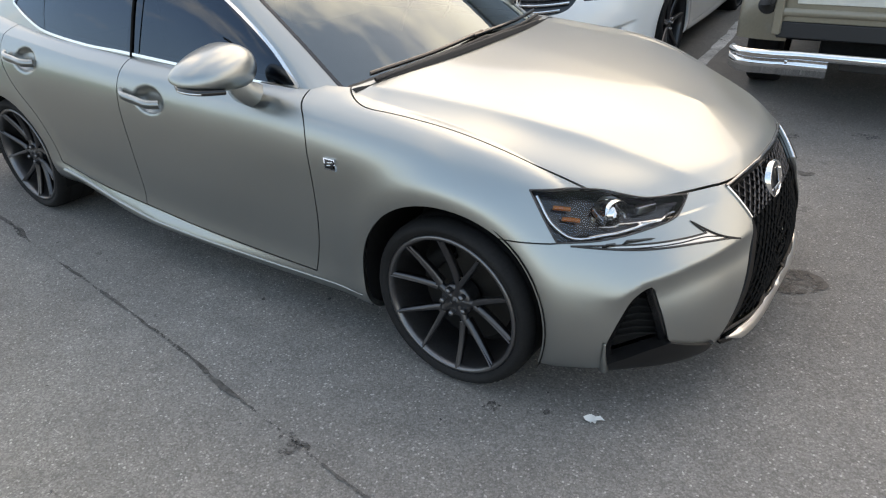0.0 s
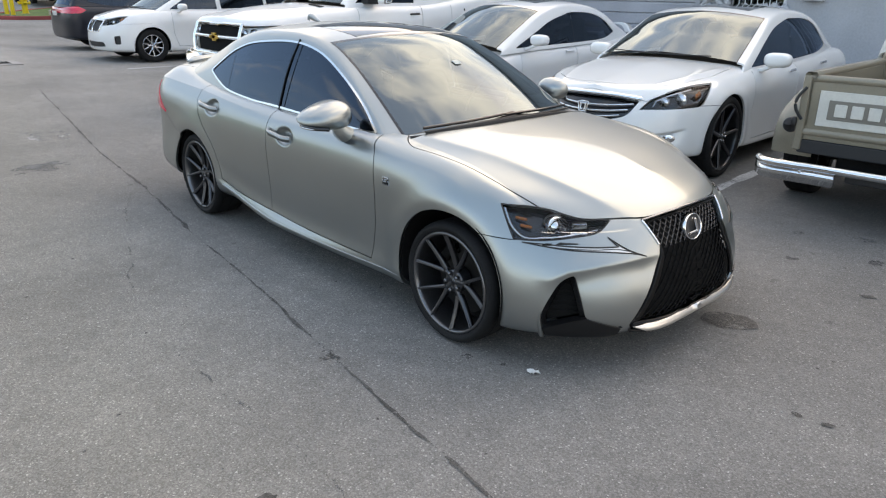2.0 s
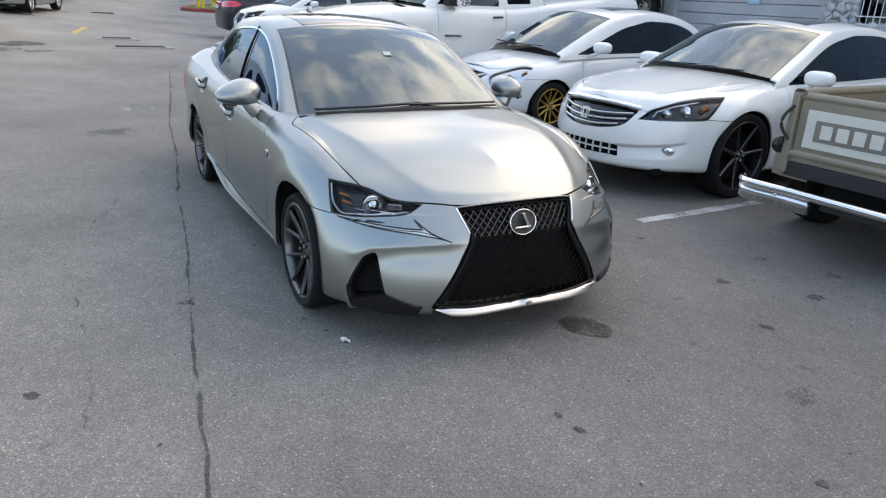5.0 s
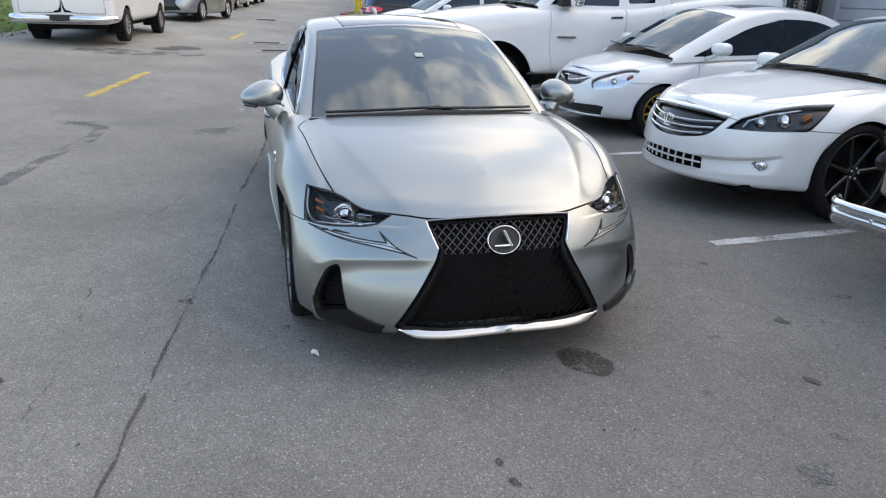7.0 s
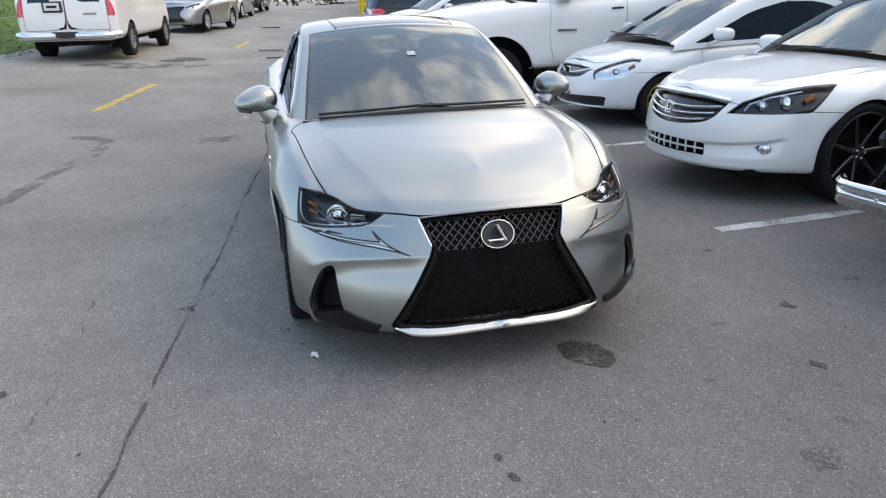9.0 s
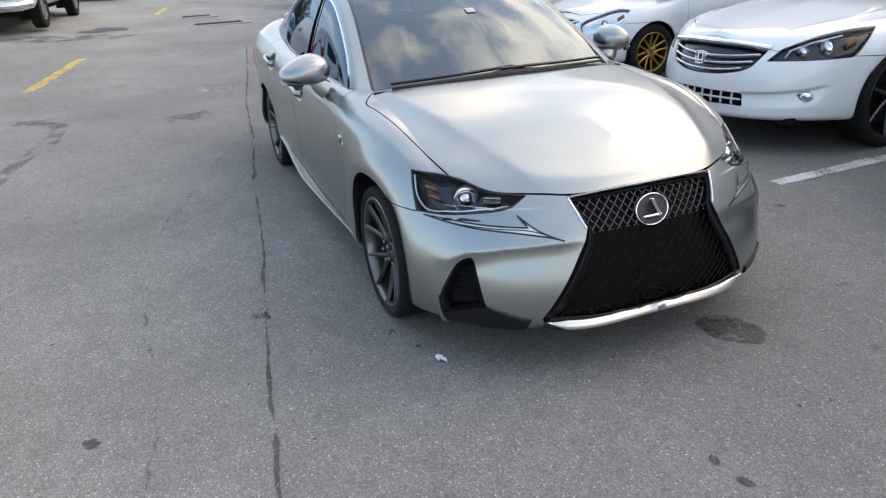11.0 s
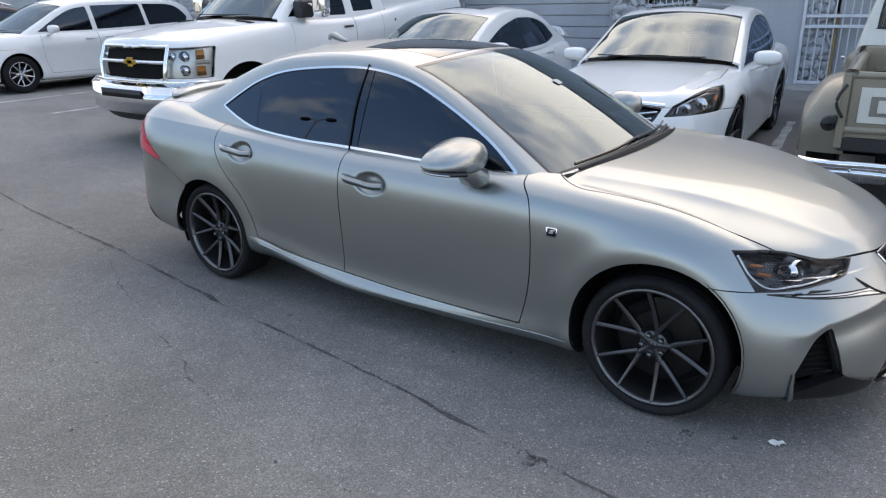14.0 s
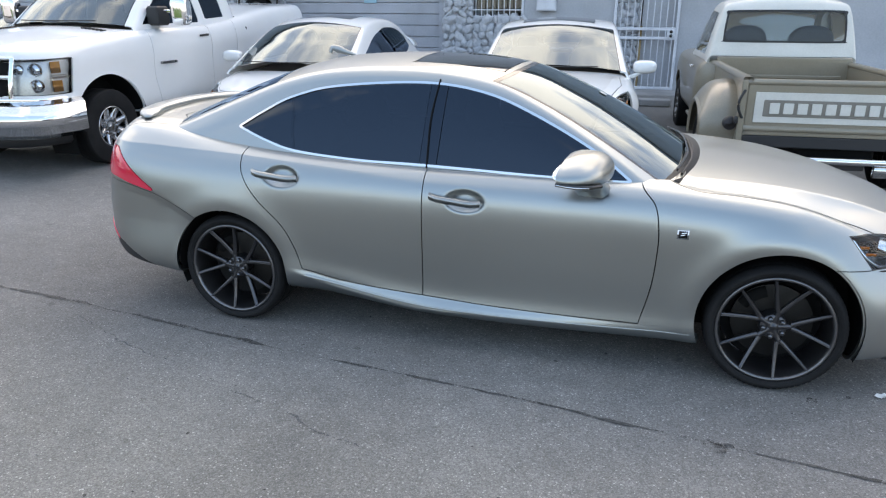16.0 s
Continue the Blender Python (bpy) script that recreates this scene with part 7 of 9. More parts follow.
# ---- old two-tone pickup, seen from behind ----
def old_pickup(at):
    car = thing("old_pickup_truck", at, "old tan and white stepside pickup with chrome bumper", "pickup")
    # x runs forward from the tailgate, y to the left
    tg = part("tailgate", block(0.0, 0.05, -0.70, 0.70, 0.60, 1.06, 0.012), M_TAN, car, "tan tailgate with raised white panel")
    part("tailgate_lip", move(sweep([(0.02, -0.72, 1.07), (0.02, 0.72, 1.07)], 0.075, 0.05), 0, 0, 0), M_TAN, tg)
    part("tailgate_roll", sweep([(0.015, -0.70, 0.665), (0.015, 0.70, 0.665)], 0.07, 0.05), M_TAN, tg)
    part("white_panel", block(-0.010, 0.0, -0.62, 0.62, 0.72, 0.985, 0.006), M_CREAM, tg, "cream white raised panel")
    part("letter_band", block(-0.016, -0.009, -0.545, 0.545, 0.775, 0.92, 0.006), mat("taupe_band_paint", (0.22, 0.20, 0.17), 0.4, stain=0.06), tg)
    for k in range(9):
        y = 0.455 - 0.114 * k
        part("raised_block", block(-0.026, -0.015, y - 0.042, y + 0.042, 0.80, 0.895, 0.010), M_CREAM, tg)
    part("rear_sill", block(-0.01, 0.06, -0.72, 0.72, 0.50, 0.605, 0.01), M_MATTE, car)
    # bed sides with rolled top rail, front wall, floor
    for s in (1, -1):
        side = part("bed_side", block(0.0, 1.98, 0.665 * s, 0.70 * s, 0.55, 1.07, 0.012), M_TAN, car)
        part("bed_rail", sweep([(-0.02, 0.70 * s, 1.09), (1.98, 0.70 * s, 1.09)], 0.09, 0.05), M_TAN, side)
        post = part("corner_post", block(-0.03, 0.05, 0.69 * s, 0.75 * s, 0.52, 1.09, 0.012), M_TAN, car)
        ch = np.linspace(0, 1, 14)
        part("tailgate_chain", sweep(np.stack([-0.03 - 0.04 * np.sin(np.pi * ch), (0.715 + 0.05 * np.sin(np.pi * ch)) * s, 1.0 - 0.24 * ch], 1), 0.022, 0.022), M_MATTE, post)
        part("chain_hook", move(ellipsoid(0.025, 0.02, 0.035), -0.03, 0.765 * s, 0.74), M_MATTE, post)
        part("tail_lamp", move(lathe([(0, 0.03), (0.05, 0.02), (0.06, 0.0), (0.06, -0.05)], 20, "x"), 0.02, 0.80 * s, 0.70, rz=180), M_RED if s == -1 else M_MATTE, car)
        # pontoon fender
        t = np.linspace(0, np.pi, 22)[:, None]
        u = np.linspace(0, 1, 12)[None]
        cx, ry = 0.80, 0.33
        rr = 0.47 + 0.06 * np.sin(t)
        prof = np.sin(u * np.pi / 2) ** 0.7
        X = cx + (rr * 1.12) * np.cos(t) * (1 - 0.10 * u ** 3)
        Z = 0.42 + (0.60 * np.sin(t) ** 0.75) * (1 - 0.30 * u ** 4) + 0 * u
        Y = (0.68 + ry * u + 0 * t) * s
        top = np.stack([X + 0 * u, Y, Z], 2)
        face = np.stack([cx + (rr * 1.12) * np.cos(t) * 0.90 * (1 - 0.22 * u), (1.01 + 0.02 * np.sin(u * np.pi)) * s + 0 * t, 0.42 + (0.60 * np.sin(t) ** 0.75) * 0.70 * (1 - 0.12 * u)], 2)
        fen = part("rear_fender", grid_mesh(top, s < 0), M_TAN, car, "rounded tan stepside fender")
        part("fender_face", grid_mesh(face, s < 0), M_TAN, fen)
        part("step", block(1.36, 1.92, 0.70 * s, 0.98 * s, 0.52, 0.56, 0.01), M_TAN, car)
    part("bed_front", block(1.93, 1.98, -0.70, 0.70, 0.55, 1.16, 0.012), M_TAN, car)
    for z in (0.80, 0.95):
        part("bed_front_rib", block(1.905, 1.93, -0.60, 0.60, z - 0.02, z + 0.02, 0.008), M_TAN, car)
    for k in range(8):
        part("bed_plank", block(0.05, 1.93, -0.66 + 0.166 * k, -0.66 + 0.166 * k + 0.15, 0.58, 0.61, 0.004), mat("bed_board_wood", (0.16, 0.10, 0.06), 0.7, grain=0.2, stain=0.2, scale=30) if k == 0 else bpy.data.materials["bed_board_wood"], car)
    # bumper: one chrome bar with a drop in the middle
    part("bumper", sweep(dense([(-0.12, -0.95, 0.44), (-0.19, -0.90, 0.44), (-0.21, -0.5, 0.44), (-0.215, 0, 0.44), (-0.21, 0.5, 0.44), (-0.19, 0.90, 0.44), (-0.12, 0.95, 0.44)], 40), 0.05, 0.055), M_CHROME, car, "polished chrome step bumper")
    for s in (1, -1):
        bar = part("bumper_end", sweep(dense([(-0.10, 0.95 * s, 0.375), (-0.185, 0.89 * s, 0.375), (-0.20, 0.62 * s, 0.375), (-0.20, 0.36 * s, 0.375)], 20), 0.05, 0.13), M_CHROME, car)
        part("bumper_bolt", move(ellipsoid(0.008, 0.012, 0.012), -0.226, 0.6 * s, 0.40), M_CHROME, bar)
    part("bumper_step", block(-0.17, 0.05, -0.30, 0.30, 0.355, 0.405, 0.01), M_MATTE, car)
    # cab
    st = [4.55, 4.25, 3.9, 3.5, 3.0, 2.5, 2.2, 2.1, 2.06, 2.04]
    rail = [(3.55, 0.70, 1.20), (3.40, 0.67, 1.42), (3.22, 0.645, 1.62), (2.95, 0.63, 1.72), (2.6, 0.63, 1.745), (2.35, 0.64, 1.73), (2.18, 0.66, 1.65), (2.10, 0.74, 1.16)]
    mid = [(3.72, 0, 1.22), (3.55, 0, 1.45), (3.36, 0, 1.67), (3.05, 0, 1.80), (2.65, 0, 1.825), (2.36, 0, 1.81), (2.15, 0, 1.70), (2.05, 0, 1.16)]
    low = [(3.62, 0.80, 1.06), (3.45, 0.80, 1.08), (3.22, 0.80, 1.10), (2.95, 0.80, 1.10), (2.6, 0.80, 1.10), (2.35, 0.80, 1.10), (2.2, 0.80, 1.10), (2.12, 0.79, 1.08)]
    H = house_mesh(cabin_rows(low, rail, mid), 100, 60)
    ws, H = carve(H, lambda V: np.maximum((V[:, 6] - 0.27) * 2.2, (0.60 - V[:, 7]) * 1.4), 0.004)
    rw_f = lambda V: np.where((V[:, 0] < 2.4) & (V[:, 7] > 0.45), poly_dist(V[:, 1:3], rounded([(-0.3, 1.31), (-0.3, 1.31), (0.60, 1.31), (0.64, 1.35), (0.62, 1.60), (0.57, 1.65), (-0.3, 1.66), (-0.3, 1.66)])), 1.0)
    rw, H = carve(H, lambda V: rw_f(V) + 0.0, 0.0)
    win, H = carve(H, lambda V: np.where(V[:, 7] < 0.6, side_of(V, rounded([(2.35, 1.16), (2.35, 1.16), (2.38, 1.62), (2.38, 1.62), (3.15, 1.60), (3.42, 1.18), (3.42, 1.16), (3.42, 1.16)])), 1.0), 0.004)
    part("cab_roof", both(flange(H, 0.03)), M_CREAM, car, "cream white cab top")
    gasket, pane = cut(*rw, -(rw_f(rw[0]) + 0.022))
    part("rear_window", both(push(pane, -0.004)), M_OLDGLASS, car).visible_shadow = False
    part("window_gasket", both(push(gasket, 0.004)), M_MATTE, car)
    part("windscreen", both(ws), M_OLDGLASS, car).visible_shadow = False
    for mm in (lambda M: M, mirror):
        part("side_window", mm(win), M_OLDGLASS, car).visible_shadow = False
    # cab and bonnet lower body as one shell, nose forward
    sh = dict(stations=[4.75, 4.4, 4.0, 3.6, 3.2, 2.8, 2.4, 2.2, 2.1, 2.05], turn_front=4.2, turn_rear=2.35, round_rear=5)
    def ring(xf, w, z, xr):
        return (xf, 4.0, xr, [w] * 10, list(np.broadcast_to(z, (10,))))
    G = [ring(4.6, 0.80, 0.45, 2.10), ring(4.7, 0.87, 0.46, 2.06), ring(4.74, 0.895, 0.60, 2.05), ring(4.75, 0.90, 0.80, 2.05), ring(4.74, 0.895, 0.92, 2.05), ring(4.72, 0.87, 1.03, 2.06), ring(4.68, 0.83, 1.10, 2.08), ring(4.60, 0.6, 1.13, 2.1), ring(4.5, 0.3, 1.15, 2.12), ring(4.4, 0.0, 1.15, 2.14)]
    B = wrap_mesh(sh, G, 20, 50, 24, (40, 16))
    _, B = cut(*B, arch_field(B[0], 4.05, 0.40, 0.44))
    part("cab_body", both(flange(B, 0.02)), M_TAN, car, "tan lower cab and bonnet")
    for y in (0.36, -0.36):
        part("seat", move(ellipsoid(0.09, 0.25, 0.22, 2.6), 2.45, y, 1.27, ry=-12), M_SEAT, car)
    for s in (1, -1):
        part("door_handle", block(2.42, 2.56, 0.89 * s, 0.93 * s, 1.0, 1.03, 0.008), M_CHROME, car)
        place_wheel(car, W_STEEL, 0.85, 0.96 * s, 0.365, 0, s > 0)
        place_wheel(car, W_STEEL, 4.05, 0.88 * s, 0.365, 0, s > 0)
    part("chassis", block(0.1, 4.4, -0.45, 0.45, 0.36, 0.52, 0.02), M_CAVITY, car)
    part("rear_axle", sweep([(0.85, -0.8, 0.365), (0.85, 0.8, 0.365)], 0.09, 0.09), M_CAVITY, car)
    return car


old_pickup(pose(2.27, 2.75, 0, 0, 0, 93.5))

# ---- panel van and black van up the lane ----
def panel_van(at, paint, label, length=5.7, w=1.0, h=2.05):
    car = thing("panel_van", at, label, "van")
    k = dict(nose=length * 0.5, tail=-length * 0.5)
    st = list(np.linspace(k["nose"], k["tail"], 10))
    sh = dict(stations=st, turn_front=k["nose"] - 0.9, turn_rear=k["tail"] + 0.3, round_rear=6)
    def ring(dx, ww, zf, zr):
        z = np.interp(np.linspace(0, 1, 10), [0, 0.12, 0.3, 1], [zf, zf + (zr - zf) * 0.3, zr, zr])
        return (k["nose"] - dx, 2.8, k["tail"] + min(dx, 0.12), [ww] * 10, list(z))
    G = [ring(0.25, w * 0.8, 0.38, 0.40), ring(0.05, w * 0.95, 0.40, 0.42), ring(0.0, w, 0.55, 0.60), ring(0.0, w, 0.75, 0.95), ring(0.05, w * 0.99, 0.92, 1.3), ring(0.12, w * 0.96, 1.02, 1.65), ring(0.3, w * 0.90, 1.08, h - 0.12), ring(0.5, w * 0.80, 1.12, h - 0.03), ring(0.7, w * 0.4, 1.15, h), ring(0.8, 0.0, 1.15, h + 0.01)]
    B = wrap_mesh(sh, G, 20, 60, 30, (44, 20))
    ax = length * 0.30
    for cx in (ax, -ax):
        _, B = cut(*B, arch_field(B[0], cx, 0.37, 0.42))
    full = B
    tail_f = lambda V, poly: np.where(V[:, 0] < k["tail"] + 0.25, poly_dist(V[:, 1:3], poly), 1.0)
    doors, B = carve(B, lambda V: tail_f(V, rounded([(0.008, 0.62), (0.008, 0.62), (0.008, h - 0.16), (0.008, h - 0.16), (0.70, h - 0.18), (0.80, 1.5), (0.84, 0.62), (0.84, 0.62)])), 0.012)
    lamps, B = carve(B, lambda V: np.where(V[:, 0] < k["tail"] + 0.25, side_of(V, [(k["tail"] - 0.1, 1.5), (k["tail"] + 0.06, 1.5), (k["tail"] + 0.08, 0.9), (k["tail"] - 0.1, 0.9)]), 1.0), 0.0)
    glass_w, doors = carve(doors, lambda V: tail_f(V, rounded([(0.09, 1.18), (0.09, 1.18), (0.09, 1.74), (0.09, 1.74), (0.62, 1.72), (0.70, 1.2), (0.70, 1.18), (0.70, 1.18)])), 0.004)
    part("body", both(flange(B, 0.02)), paint, car)
    for mm, s in ((lambda M: M, 1), (mirror, -1)):
        d = part("rear_door", mm(flange(doors, 0.02)), paint, car)
        part("door_window", mm(glass_w), M_TINT, d)
        part("tail_lamp", mm(push(lamps, 0.004)), M_RED, car)
        part("wheel_arch_liner", mm(liner(ax, 0.37, 0.43, w - 0.4, w - 0.02)), M_CAVITY, car)
        part("wheel_arch_liner", mm(liner(-ax, 0.37, 0.43, w - 0.4, w - 0.02)), M_CAVITY, car)
        for x in (0.55, 0.15):
            part("side_badge", block(x - 0.06, x + 0.06, (w - 0.02) * s, (w + 0.012) * s, 1.25, 1.42, 0.02), M_MATTE, car)
        place_wheel(car, W_STEEL, ax, (w - 0.02) * s, 0.365, 0, s > 0)
        place_wheel(car, W_STEEL, -ax, (w - 0.02) * s, 0.365, 0, s > 0)
    part("bumper", sweep(dense([(k["tail"] + 0.1, -w, 0.52), (k["tail"] - 0.10, -w * 0.94, 0.52), (k["tail"] - 0.13, 0, 0.52), (k["tail"] - 0.10, w * 0.94, 0.52), (k["tail"] + 0.1, w, 0.52)], 30), 0.12, 0.17), M_CHROME, car)
    part("bumper_pad", block(k["tail"] - 0.21, k["tail"] - 0.12, -0.45, 0.45, 0.47, 0.60, 0.02), M_MATTE, car)
    part("plate_recess", block(k["tail"] - 0.02, k["tail"] + 0.02, 0.04, 0.42, 0.98, 1.20, 0.01), M_MATTE, car)
    part("number_plate", block(k["tail"] - 0.035, k["tail"] - 0.02, 0.08, 0.38, 1.02, 1.17, 0.004), M_PLATE, car, "white number plate with dark bar")
    part("plate_bar", block(k["tail"] - 0.040, k["tail"] - 0.034, 0.13, 0.33, 1.07, 1.12, 0.001), M_NAVY, car)
    part("door_script", block(k["tail"] - 0.012, k["tail"] + 0.01, -0.62, -0.35, 0.93, 0.965, 0.004), M_DARKCHROME, car)
    part("underbody", block(k["tail"] + 0.2, k["nose"] - 0.3, -0.7, 0.7, 0.30, 0.45, 0.03), M_CAVITY, car)
    return car


panel_van(pose(-14.8, -4.37, 0.36, 0, 0, 174), M_WHITE, "white panel van seen from its rear doors")
panel_van(pose(-40.5, 8.0, float(lie(-40.5, 8.0)), 0, 0, 180), M_BLACKCAR, "black panel van with red tail lamps", 5.6, 1.0, 2.3)


# ---- marks on the ground ----
def ragged(cx, cy, rx, ry, turn=0.0, n=40, rough=0.18, seed=1, lift=0.004):
    """A flat stain with an uneven outline, lying on the ground."""
    rnd = np.random.RandomState(seed)
    a = np.linspace(0, 2 * np.pi, n, endpoint=False)
    r = np.ones(n)
    for k in range(1, 9):
        r += rough / k ** 0.7 * rnd.normal() * np.cos(k * a + rnd.uniform(0, 6.3))
    r = np.clip(r, 0.4, 1.7)
    c, s = math.cos(radians(turn)), math.sin(radians(turn))
    X, Y = rx * r * np.cos(a), ry * r * np.sin(a)
    P = np.stack([cx + c * X - s * Y, cy + s * X + c * Y], 1)
    P = np.concatenate([[[cx, cy]], P])
    V = np.concatenate([P, (lie(P[:, 0], P[:, 1]) + lift)[:, None], np.tile([0, 0, 1.0, 0, 0], (n + 1, 1))], 1)
    T = np.array([(0, 1 + i, 1 + (i + 1) % n) for i in range(n)])
    return V, T


def ribbon(points, width, n=160, rough=0.3, wander=0.01, seed=3, lift=0.004, fade=True):
    """A long flat mark of uneven width along a line on the ground."""
    rnd = np.random.RandomState(seed)
    p = dense(points, n)
    d = np.gradient(p, axis=0)
    d /= np.linalg.norm(d, axis=1, keepdims=True)
    side = np.stack([-d[:, 1], d[:, 0]], 1)
    def wob(k):
        w = rnd.normal(size=n)
        return np.convolve(w, np.ones(k) / k, "same") * math.sqrt(k)
    p = p + side * (wob(9) * wander)[:, None]
    w = width / 2 * np.clip(1 + rough * wob(5), 0.25, 2.4)
    if fade:
        w *= np.clip(np.minimum(np.arange(n), np.arange(n)[::-1]) / (n * 0.04), 0.15, 1)
    L, R = p + side * w[:, None], p - side * w[:, None]
    P = np.stack([L, R], 1)
    return grid_mesh(np.concatenate([P, (lie(P[..., 0], P[..., 1]) + lift)[..., None]], 2))


def worn(m, cover, scale=55.0):
    """Lets the ground show through a mark in fine flecks."""
    nt = m.node_tree
    b, o = nt.nodes["Principled BSDF"], nt.nodes["Material Output"]
    co, n1, n2 = nt.nodes.new("ShaderNodeTexCoord"), nt.nodes.new("ShaderNodeTexNoise"), nt.nodes.new("ShaderNodeTexNoise")
    n1.inputs["Scale"].default_value, n1.inputs["Detail"].default_value, n1.inputs["Roughness"].default_value = scale, 6, 0.7
    n2.inputs["Scale"].default_value, n2.inputs["Detail"].default_value = scale / 12, 4
    add, r, t, mx = nt.nodes.new("ShaderNodeMath"), nt.nodes.new("ShaderNodeMapRange"), nt.nodes.new("ShaderNodeBsdfTransparent"), nt.nodes.new("ShaderNodeMixShader")
    for n in (n1, n2):
        nt.links.new(co.outputs["Object"], n.inputs["Vector"])
    nt.links.new(n1.outputs["Fac"], add.inputs[0]); nt.links.new(n2.outputs["Fac"], add.inputs[1])
    for k, v in zip(("From Min", "From Max", "To Min", "To Max"), (1.12 - 0.35 * cover, 1.30 - 0.35 * cover, 0.0, 1.0)):
        r.inputs[k].default_value = v
    nt.links.new(add.outputs[0], r.inputs["Value"]); nt.links.new(r.outputs[0], mx.inputs[0])
    nt.links.new(t.outputs[0], mx.inputs[1]); nt.links.new(b.outputs[0], mx.inputs[2]); nt.links.new(mx.outputs[0], o.inputs[0])
    return m


M_CRACK = worn(mat("tar_filled_joint", (0.075, 0.071, 0.066), 0.85, grain=0.4, stain=0.4, scale=60, bump=0.003), 0.70)
M_OIL = worn(mat("oil_stain", (0.045, 0.042, 0.040), 0.6, grain=0.35, stain=0.35, scale=90), 0.95, 40)
M_SMUDGE = worn(mat("dark_tyre_smudge", (0.135, 0.133, 0.13), 0.85, grain=0.25, stain=0.25, scale=100, bump=0.003), 0.45, 45)
M_PALE = worn(mat("pale_repair_patch", (0.30, 0.295, 0.28), 0.85, grain=0.25, stain=0.2, scale=100, bump=0.003), 0.5, 45)
M_LINE = worn(mat("worn_white_road_paint", (0.44, 0.44, 0.43), 0.8, grain=0.35, stain=0.3, scale=70, bump=0.002), 1.05)
M_YELLOW = worn(mat("worn_yellow_road_paint", (0.50, 0.36, 0.10), 0.75, grain=0.25, stain=0.25, scale=50, bump=0.002), 1.15)
M_BOLLARD = mat("yellow_gloss_paint", (0.75, 0.52, 0.02), 0.45, grain=0.06, stain=0.1, scale=20)
M_CONCRETE = mat("weathered_concrete", (0.30, 0.29, 0.28), 0.85, grain=0.15, stain=0.2, scale=60, bump=0.003)
M_KERB = mat("faded_red_kerb_paint", (0.30, 0.05, 0.045), 0.75, grain=0.2, stain=0.35, scale=30, bump=0.003)
M_IRON = mat("rusty_iron_grate", (0.06, 0.055, 0.05), 0.6, 0.6, grain=0.3, stain=0.3, scale=60)
M_PAPER = mat("crumpled_white_paper", (0.75, 0.75, 0.72), 0.8, stain=0.1)


def mark(name, M, m, label):
    return tagged(part(name, M, m), label, "road marking" if "line" in name else "stain", kind="structure")


joint = [(-9.4, -0.05), (-6.4, -0.45), (-3.8, -0.815), (-2.64, -0.93), (-0.89, -1.16), (0.2, -1.27), (0.94, -1.375), (1.54, -1.455), (2.75, -1.60), (4.2, -1.82), (6.5, -2.15)]
mark("pavement_joint", ribbon(joint[:5], 0.020, 300, 0.5, 0.004, 3), M_CRACK, "dark tar filled joint in the asphalt")
mark("pavement_joint", ribbon(joint[4:], 0.011, 380, 0.5, 0.003, 4), M_CRACK, "dark cracked joint in the asphalt")
mark("pavement_crack", ribbon([(-2.5, -1.05), (-1.7, -1.35), (-0.96, -1.59), (-0.2, -1.85)], 0.008, 120, 0.5, 0.012, 6), M_SMUDGE, "faint hairline crack in the asphalt")
mark("pavement_crack", ribbon([(0.6, -1.95), (1.11, -1.93), (1.72, -1.90), (2.2, -1.96)], 0.010, 90, 0.5, 0.010, 7), M_SMUDGE, "faint hairline crack in the asphalt")
mark("pavement_crack", ribbon([(3.50, -0.60), (3.58, -0.68), (3.63, -0.76), (3.60, -0.86), (3.66, -0.95)], 0.014, 50, 0.6, 0.010, 8), M_CRACK, "short wriggling crack in the asphalt")
mark("oil_stain", ragged(2.245, 0.435, 0.14, 0.105, 30, 90, 0.12, 11), M_OIL, "dark round oil stain on the asphalt")
for k, (x, y, r) in enumerate([(1.134, -1.423, 0.05), (1.587, -0.924, 0.026), (1.85, -2.13, 0.028), (3.17, 0.89, 0.07), (2.85, -0.23, 0.018), (2.24, 2.45, 0.06), (2.96, -0.21, 0.02), (1.75, -0.85, 0.012), (2.45, 2.0, 0.05),
                               (2.05, 1.65, 0.035), (2.6, 1.35, 0.03), (1.85, 2.25, 0.04), (2.75, 1.9, 0.035), (3.3, 1.7, 0.05), (3.6, 0.4, 0.022), (1.2, 1.75, 0.03)]):
    mark("tar_spot", ragged(x, y, r * 1.15, r * 0.85, 40 * k, 22, 0.25, 20 + k), M_CRACK if r < 0.06 else M_SMUDGE, "small dark spot on the asphalt")
rnd = np.random.RandomState(11)
bits = []
for k in range(260):
    x, y = rnd.uniform(-4, 5.5), rnd.uniform(-3.6, 4.0)
    r = rnd.uniform(0.004, 0.012)
    bits.append(move(ragged(0, 0, r, r * 0.7, rnd.uniform(0, 360), 7, 0.2, 100 + k, 0.004), x, y))
tagged(part("grit", join(*bits), M_CRACK), "scattered dark grit specks on asphalt", "grit", kind="stuff")
bits = []
for k in range(420):
    x, y = rnd.uniform(-4, 5.5), rnd.uniform(-3.8, 3.0)
    r = rnd.uniform(0.003, 0.007)
    bits.append(move(ellipsoid(r, r * 0.8, r * 0.5, 2, 6, 5), x, y, 0.002))
tagged(part("pale_grit", join(*bits), M_PALE), "scattered pale stone chips on asphalt", "grit", kind="stuff")
mark("tyre_smudge", ribbon([(-4.45, -3.10), (-4.15, -2.78), (-3.7, -2.72), (-2.9, -2.85), (-2.29, -2.97), (-1.5, -3.12), (-0.4, -3.4)], 0.16, 120, 0.12, 0.01, 9), M_SMUDGE, "curved dark tyre smudge on the asphalt")
